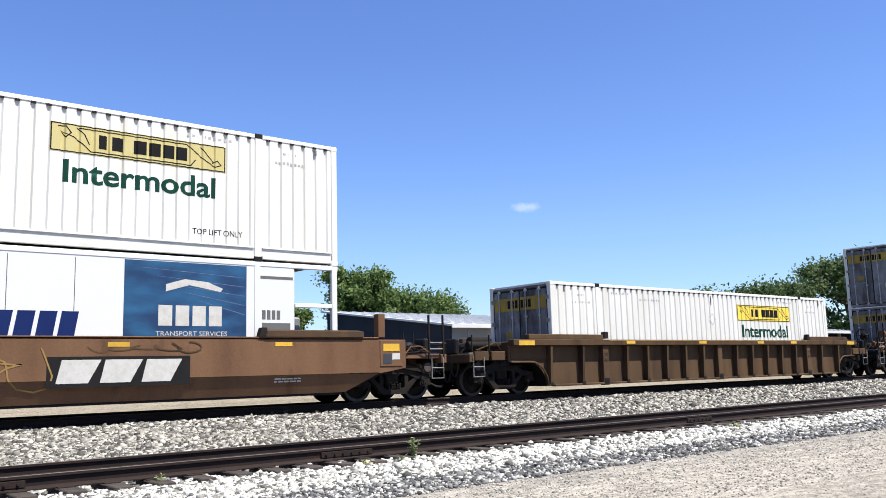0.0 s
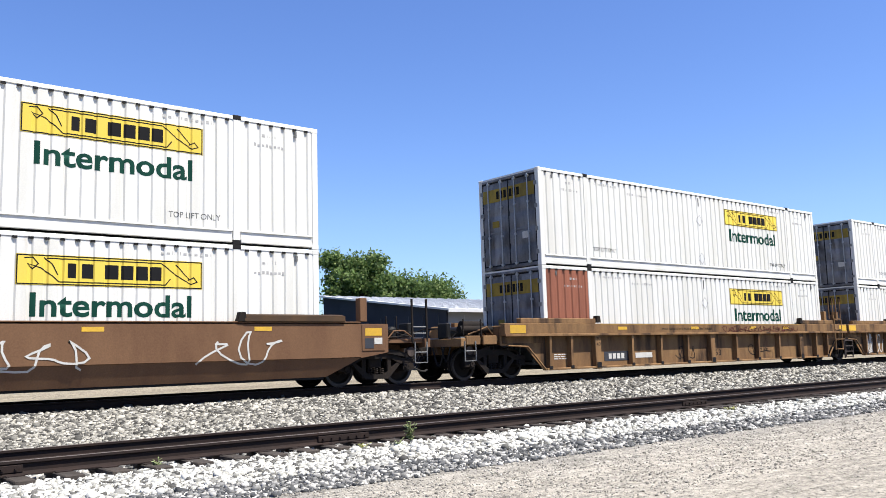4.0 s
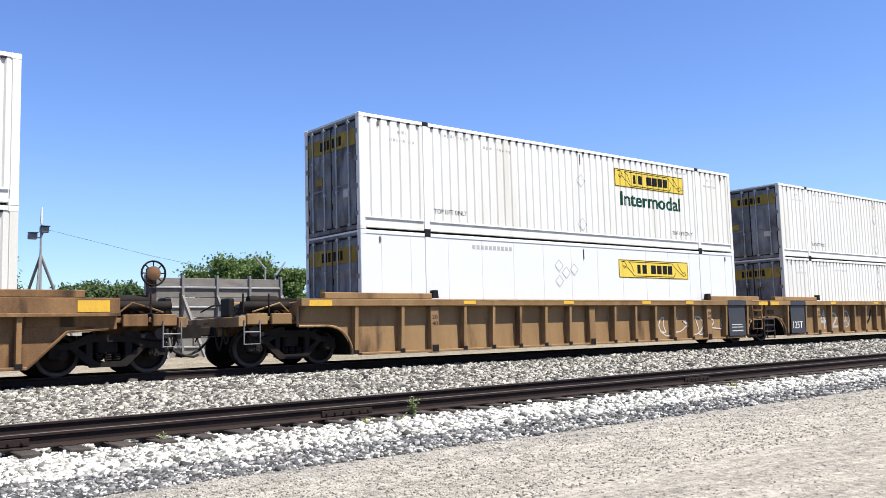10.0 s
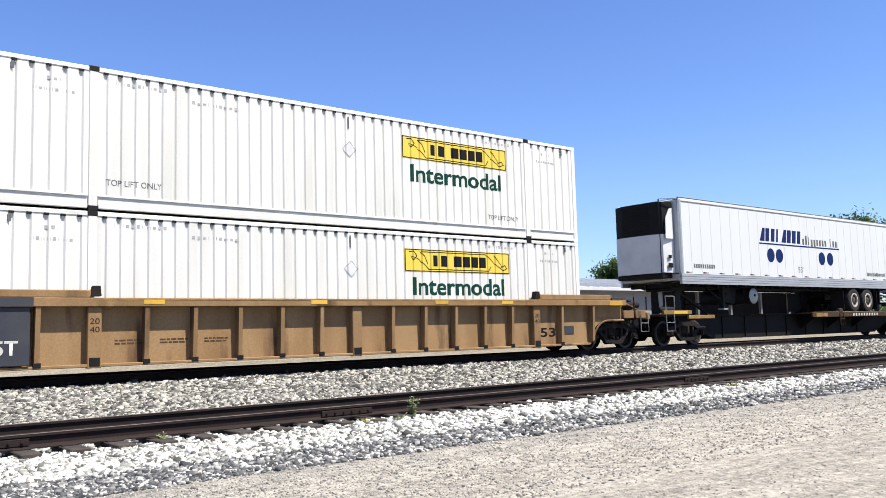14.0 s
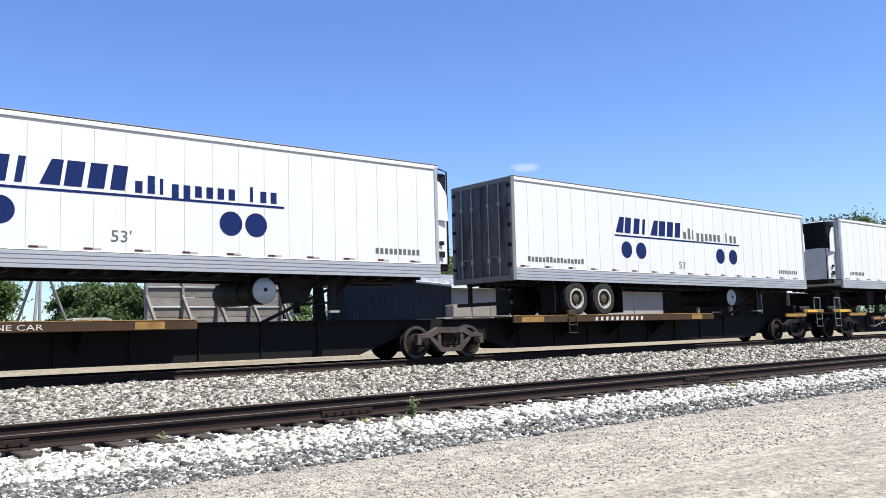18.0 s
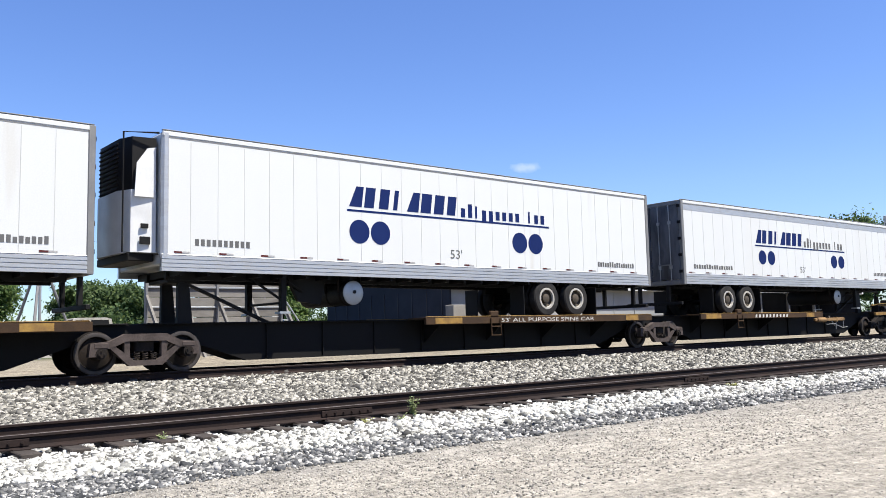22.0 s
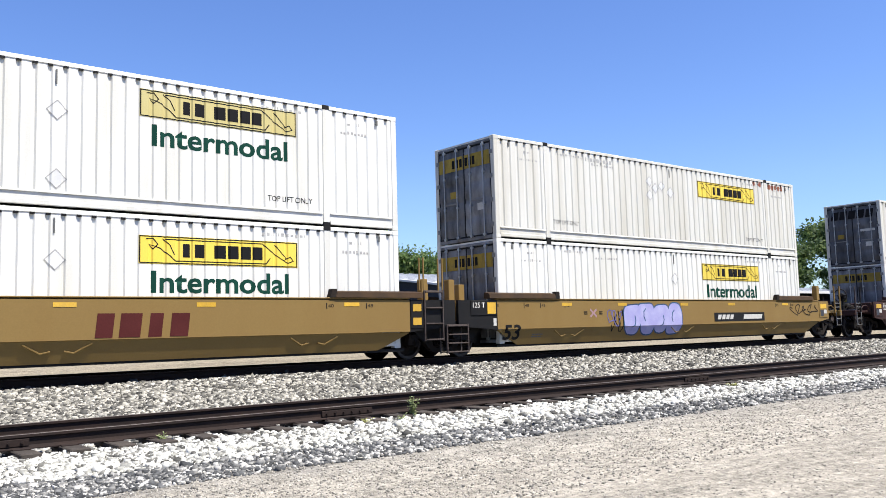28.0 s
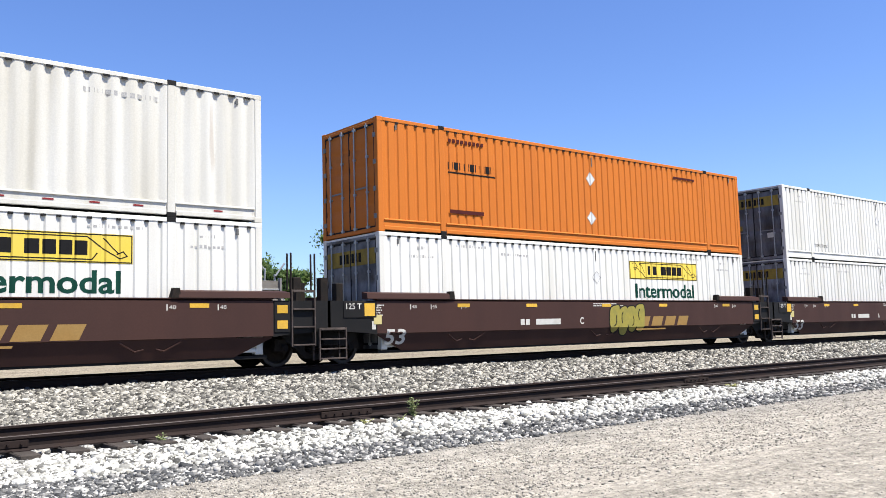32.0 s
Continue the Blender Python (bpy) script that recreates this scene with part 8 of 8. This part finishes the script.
bubble(b, 12.4, 13.6, 0.3, 1.05, 2, SILVER, PURPLE, 37, -1.3385)
scrawl(b, 0.4, 1.8, 0.3, 1.05, WHITEPRINT, 31, -1.3385, 4, 0.05)
scrawl(b, 7.3, 9.6, 1.18, 1.46, WHITEPRINT, 32, -1.536, 5, 0.04)
scrawl(b, 10.0, 12.2, 1.18, 1.46, WHITEPRINT, 33, -1.536, 5, 0.04)
words("53", 2.66, 3.02, 0.44, 0.64, -1.349, INK, b, 0.012, "length_mark")
part("slate_patch", Shape().prism([(2.2, 0.3), (3.9, 0.3), (3.9, 1.1), (2.2, 1.1)], -1.341, -1.3355), SLATE, c, "slate painted panel")
part("marking", bars(2.5, 3.6, 0.36, 0.52, 4, -1.3445, 0.3), WHITEPRINT, c, "row of white marks")
scrawl(c, 2.4, 3.8, 0.6, 1.1, WHITEPRINT, 41, -1.3445, 4, 0.04)
scrawl(c, 0.2, 1.7, 0.4, 1.0, WHITEPRINT, 42, -1.3385, 4, 0.035)
for k in range(5):
    scrawl(c, 4.4 + 1.9 * k, 5.7 + 1.9 * k, 0.3, 0.62, INK, 43 + k, -1.3385, 3, 0.03)
scrawl(c, 3.3, 5.2, 1.2, 1.44, WHITEPRINT, 49, -1.536, 5, 0.03)
scrawl(c, 8.2, 10.4, 1.2, 1.44, WHITEPRINT, 50, -1.536, 6, 0.03)
for cr in cars:
    words("MAX GROSS WT FOR 53 FT CONTAINER", 5.2, 8.0, 1.30, 1.37, -1.536, INK, cr, 0.0, "stencil", "small dark stencilled weight line")
stack(s3[0], scroll(seed=4), scroll("white ribbed container with a rust-red end panel", red_end=True, seed=3))
stack(s3[1], scroll(seed=6, pale=True), scroll(seed=5))
stack(s3[2], scroll("dirty white ribbed container with yellow panel", seed=2, lift=0.06), scroll(pale=True, seed=7))

# fifth: three tan ribbed units with slate repair plates
s4 = (128.3, 147.85, 167.25)
cars = [well_car("ribbed", TAN, s, e, l, plates=((False, True), (True, True), (True, False))[k]) for k, (s, e, l) in enumerate(zip(s4, (("coupler", "joint"), ("hung", "joint"), ("hung", "coupler")),
        ("tan ribbed well car unit with a tall brake wheel", "tan ribbed well car unit with chalked figures", "tan ribbed well car unit with slate capacity plate")))]
scrawl(cars[0], 11.4, 15.0, 0.35, 0.95, WHITEPRINT, 61, -1.3385, 5, 0.04)
words("4", 2.38, 2.92, 0.38, 1.15, -1.3385, FAINT, cars[1], 0.0, "chalk_figure", "chalked figure")
words("2", 3.28, 3.92, 0.42, 1.05, -1.3385, FAINT, cars[1], 0.0, "chalk_figure", "chalked figure")
ring = [(4.58 + 0.33 * math.cos(k * 6.2832 / 24), 0.76 + 0.33 * math.sin(k * 6.2832 / 24)) for k in range(25)]
chalk = stroke(ring, 0.05, -1.3385)
for end in ((4.58, 0.43), (4.35, 0.52), (4.81, 0.52)):
    q = stroke([(4.58, 1.08), (4.58, 0.76), end], 0.045, -1.3425)
    chalk.add(q.v, q.f)
part("chalk_sign", chalk, FAINT, cars[1], "chalked ring with three spokes")
part("tar_mark", stroke([(6.2, 1.15), (6.4, 0.75), (6.58, 0.6), (6.75, 0.75), (6.95, 1.15)], 0.11, -1.3385), INK, cars[1], "dark swag of paint")
for k, x in enumerate((8.35, 9.35)):
    scrawl(cars[1], x, x + 0.6, 0.45, 0.95, FAINT, 70 + k, -1.3385, 1, 0.03)
part("plate_print", bars(15.3, 16.0, 0.8, 1.1, 2, -1.524, 0.5), WHITEPRINT, cars[1])
for k, x in enumerate((2.5, 3.4, 4.35)):
    print_lines(cars[2], x, x + 0.6, 0.66, 2, BROWN, -1.3385, 0.06)
mark_53(cars[1], 14.45, 0.45, -1.3385, INK, 0.26)
mark_53(cars[2], 14.35, 0.45, -1.3385, INK, 0.26)
part("data_card", Shape().prism([(15.35, 0.5), (15.75, 0.5), (15.75, 0.75), (15.35, 0.75)], -1.341, -1.3355), SLATE, cars[2])
stack(s4[0], scroll(seed=4), dict(style="smooth", label="smooth white container with a yellow logo panel only", paint=FRIDGE, marks="scroll_plain"))
stack(s4[1], scroll(seed=2), scroll(seed=8))
stack(s4[2], scroll("white ribbed container with streaked brown doors", seed=1), scroll(seed=4))

# spine cars with highway trailers
SPINES = ((188.95, 17.75, "left", (8.0, 16.5), 0.35, -1), (206.7, 18.7, "mid", (2.2, 11.6), 15.6, 1), (225.4, 17.7, "right", (2.0, 11.6), 16.0, 1),
          (247.2, 16.75, "left", (6.6, 15.6), 0.4, -1), (263.95, 17.1, "mid", (7.0, 16.2), 1.0, -1), (281.05, 16.15, "right", (1.8, 10.2), 15.2, 1))
for k, (s, length, ends, deck, hitch, way) in enumerate(SPINES):
    spine_car(s, length, ends, deck, hitch, ("black spine car unit with brown wheel decks", "black middle spine car unit with brown wheel decks", "black end spine car unit with yellow platform edge")[k % 3], k in (3, 5), way)
for k, (s, front) in enumerate(((188.5, -1), (208.8, 1), (227.52, 1), (246.67, -1), (264.13, -1), (282.13, 1))):
    trailer(s, front, ("white refrigerated trailer with blue logo, cooling unit leading", "white refrigerated trailer with blue logo, doors leading")[front > 0], k)

# ochre smooth units
s6 = (303.66, 323.0, 342.5)
cars = [well_car("smooth", OCHRE, s, e, l) for s, e, l in zip(s6, (("coupler", "joint"), ("hung", "joint"), ("hung", "coupler")),
        ("clean ochre smooth-sided well car unit", "clean ochre smooth-sided well car unit with red logo", "ochre smooth-sided well car unit with violet graffiti"))]
for k, cr in enumerate(cars):
    mark_53(cr, 0.0, 0.40, -1.5035, INK, 0.42)
    sill_ticks(cr, -1.5035, INK)
    print_lines(cr, 0.5 + 0.3 * k, 1.6, 0.52, 2, GREYPRINT, -1.5035)
    words("ABC"[(k + 1) % 3], 6.9, 7.05, 0.9, 1.08, -1.5035, INK, cr, 0.02, "unit_letter", "black unit letter")
plate = part("marking_panel", Shape().prism([(3.15, 0.78), (6.4, 0.78), (6.4, 1.10), (3.15, 1.10)], -1.506, -1.5025), BLACK, cars[0], "black panel with white marks")
part("marking", bars(3.35, 4.4, 0.85, 1.03, 4, -1.51, 0.25, 0.05).prism([(4.95, 0.85), (6.2, 0.85), (6.25, 1.03), (5.0, 1.03)], -1.51, -1.5068), WHITEPRINT, plate)
print_lines(cars[0], 8.0, 9.4, 1.0, 3, INK, -1.5035)
for a, b in ((8.75, 9.08), (9.2, 9.62), (9.78, 10.05), (10.22, 10.6)):
    part("logo_block", Shape().prism([(a, 0.73), (b, 0.73), (b + 0.05, 1.2), (a + 0.05, 1.2)], -1.506, -1.5025), REDPRINT, cars[1], "dark red logo block")
print_lines(cars[1], 2.0, 3.6, 1.2, 3, INK, -1.5035)
print_lines(cars[1], 5.0, 7.4, 1.25, 2, INK, -1.5035)
bubble(cars[2], 5.1, 8.0, 0.42, 1.42, 4, LILAC, NAVY, 81, -1.5045)
scrawl(cars[2], 4.5, 5.0, 0.55, 1.2, INK, 82, -1.5045, 3, 0.03)
cross = stroke([(3.5, 1.0), (3.78, 1.22)], 0.06, -1.505)
q = stroke([(3.5, 1.22), (3.78, 1.0)], 0.06, -1.5052)
part("cross_mark", cross.add(q.v, q.f), PINKISH, cars[2], "small sprayed cross")
for xa in (3.22, 3.9):
    part("dash_mark", Shape().prism([(xa, 1.13), (xa + 0.15, 1.13), (xa + 0.15, 1.16), (xa, 1.16)], -1.505, -1.5025).prism([(xa, 1.07), (xa + 0.15, 1.07), (xa + 0.15, 1.10), (xa, 1.10)], -1.505, -1.5025), INK, cars[2])
scrawl(cars[2], 4.3, 4.9, 0.7, 1.2, PURPLE, 84, -1.5045, 2, 0.03)
plate = part("marking_panel", Shape().prism([(9.9, 0.78), (13.1, 0.78), (13.1, 1.08), (9.9, 1.08)], -1.506, -1.5025), BLACK, cars[2], "black panel with white marks")
part("marking", bars(10.1, 11.1, 0.85, 1.01, 4, -1.51, 0.25, 0.05).prism([(11.7, 0.85), (12.9, 0.85), (12.95, 1.01), (11.75, 1.01)], -1.51, -1.5068), WHITEPRINT, plate)
scrawl(cars[2], 15.0, 17.0, 0.95, 1.35, INK, 83, -1.5045, 4, 0.03)
container("wide", s6[0], UP, "cream ribbed container with faded blue logo blocks", paint=CREAM, marks="slant", seed=1, door=SHADED_DOORS_DARK)
container("narrow", s6[0], LOW, "white ribbed container with blue logo blocks", marks="slant", seed=0, door=SHADED_DOORS_DARK)
stack(s6[1], scroll(seed=2, pale=True, lift=0.13), scroll(seed=4))
c = container(s=s6[2], z=UP, **dict(scroll("yellowed ribbed container with yellow panel and rusty patches"), paint=CREAM, marks="scroll_plain"))
for k, (xa, za, w) in enumerate(((13.2, 2.62, 0.2), (13.6, 2.60, 0.22), (14.3, 2.56, 0.2), (14.52, 2.56, 0.2), (14.74, 2.57, 0.2), (14.96, 2.56, 0.18), (15.16, 2.58, 0.2))):
    printed("rust_patch", Shape().prism(blob(xa + w / 2, za + 0.09, w * 0.47, 0.10, 12, 60 + k, 0.25), -HALF - 0.004, -HALF - 0.001), REDPRIMER, c, "narrow", "orange rust patch")
stencils(c, -HALF - 0.003, 1, "narrow")
container(s=s6[2], z=LOW, **scroll(seed=6))

# maroon smooth units
s7 = (366.28, 385.6, 404.9)
cars = [well_car("maroon", MAROON, s, e, l) for s, e, l in zip(s7, (("coupler", "joint"), ("hung", "joint"), ("hung", "coupler")),
        ("dark maroon smooth-sided well car unit with yellow graffiti", "dark maroon well car unit with round yellow graffiti", "dark maroon smooth-sided well car unit"))]
for k, cr in enumerate(cars):
    mark_53(cr, 0.0, 0.42, -1.5035, WHITEPRINT, 0.38)
    sill_ticks(cr, -1.5035, WHITEPRINT)
    print_lines(cr, -0.9, 0.0, 1.36, 5, WHITEPRINT, -1.5035)
    part("yellow_card", Shape().prism([(-0.35, 0.92), (-0.12, 0.92), (-0.12, 1.14), (-0.35, 1.14)], -1.506, -1.5025), PALE_YELLOW, cr)
    lx = 9.65
    for q in range(4):
        part("logo_block", Shape().prism([(lx + q * 0.68, 0.72), (lx + q * 0.68 + 0.52, 0.72), (lx + q * 0.68 + 0.66, 1.02), (lx + q * 0.68 + 0.14, 1.02)], -1.506, -1.5025), GOLDPRINT, cr, "slanted gold logo block")
    part("logo_line", Shape().prism([(lx - 0.1, 0.60), (lx + 1.4, 0.60), (lx + 1.42, 0.645), (lx - 0.08, 0.645)], -1.506, -1.5025), GOLDPRINT, cr)
    part("marking", bars(4.55, 4.95, 0.83, 0.99, 2, -1.5035, 0.25).prism([(5.15, 0.83), (6.15, 0.83), (6.15, 0.99), (5.15, 0.99)], -1.5065, -1.5025), WHITEPRINT, cr, "row of white marks")
    words("BC "[k] if k < 2 else "A", 6.98, 7.14, 0.82, 1.02, -1.5035, WHITEPRINT, cr, 0.02, "unit_letter", "white unit letter")
    print_lines(cr, 7.6, 9.0, 1.4, 2, WHITEPRINT, -1.5035)
bubble(cars[0], 2.5, 4.4, 0.46, 1.42, 5, LEMON, BLACK, 91, -1.5045)
bubble(cars[1], 8.35, 10.0, 0.5, 1.4, 4, LEMON, BLACK, 95, -1.5085)
container("wide", s7[0], UP, "cream ribbed container with faded blue logo and thin lettering", paint=CREAM, marks="slant", seed=1, door=SHADED_DOORS_DARK)
stack(s7[0], None, scroll(seed=2))
c = container("narrow", s7[1], UP, "orange ribbed container with white lock rods and placards", paint=ORANGE, marks="none", door=ORANGE)
printed("logo_print", bars(2.3, 4.0, 1.78, 1.98, 9, -HALF - 0.003, 0.2), INK, c, "narrow", "row of black blocks", cut=False)
printed("logo_line", Shape().prism([(2.3, 1.68), (4.0, 1.68), (4.0, 1.72), (2.3, 1.72)], -HALF - 0.006, -HALF - 0.003), INK, c, "narrow")
placard(c, 7.97, 2.04, 0.2, -HALF - 0.002, "narrow")
placard(c, 7.95, 0.83, 0.2, -HALF - 0.002, "narrow")
part("unit_print", bars(2.3, 3.6, 2.5, 2.6, 9, -HALF - 0.003, 0.35).prism([(12.2, 2.45), (13.4, 2.45), (13.4, 2.52), (12.2, 2.52)], -HALF - 0.006, -HALF - 0.003).prism([(2.3, 0.6), (3.5, 0.6), (3.5, 0.7), (2.3, 0.7)], -HALF - 0.006, -HALF - 0.003), REDPRINT, c)
stack(s7[1], None, scroll(seed=4))
stack(s7[2], scroll(seed=2), scroll(seed=6))


def run_at(t):
    for (a, p), (b, q) in zip(RUN, RUN[1:]):
        if a <= t <= b:
            return p + (q - p) * (t - a) / (b - a)
    return RUN[-1][1]


def motions():
    """The train runs past; its wheels turn while they are near."""
    for ob, at, z, tip in RIDERS:
        walk(ob, [(t, pose(at - d, 0, z, 0, tip, 0)) for t, d in RUN])
    for wheel, at, e in ROLLERS:
        near = [k / FPS for k in range(32 * FPS + 1) if -2 < at + e - run_at(k / FPS) < 48]
        if not near:
            continue
        turn = [(t, pose(e, 0, WHEEL_R, 0, -math.degrees((run_at(t) - run_at(near[0])) / WHEEL_R), 0)) for t in near]
        rows = ([(0.0, turn[0][1])] if near[0] > 0 else []) + turn + ([(32.0, turn[-1][1])] if near[-1] < 32 else [])
        walk(wheel, rows)


motions()
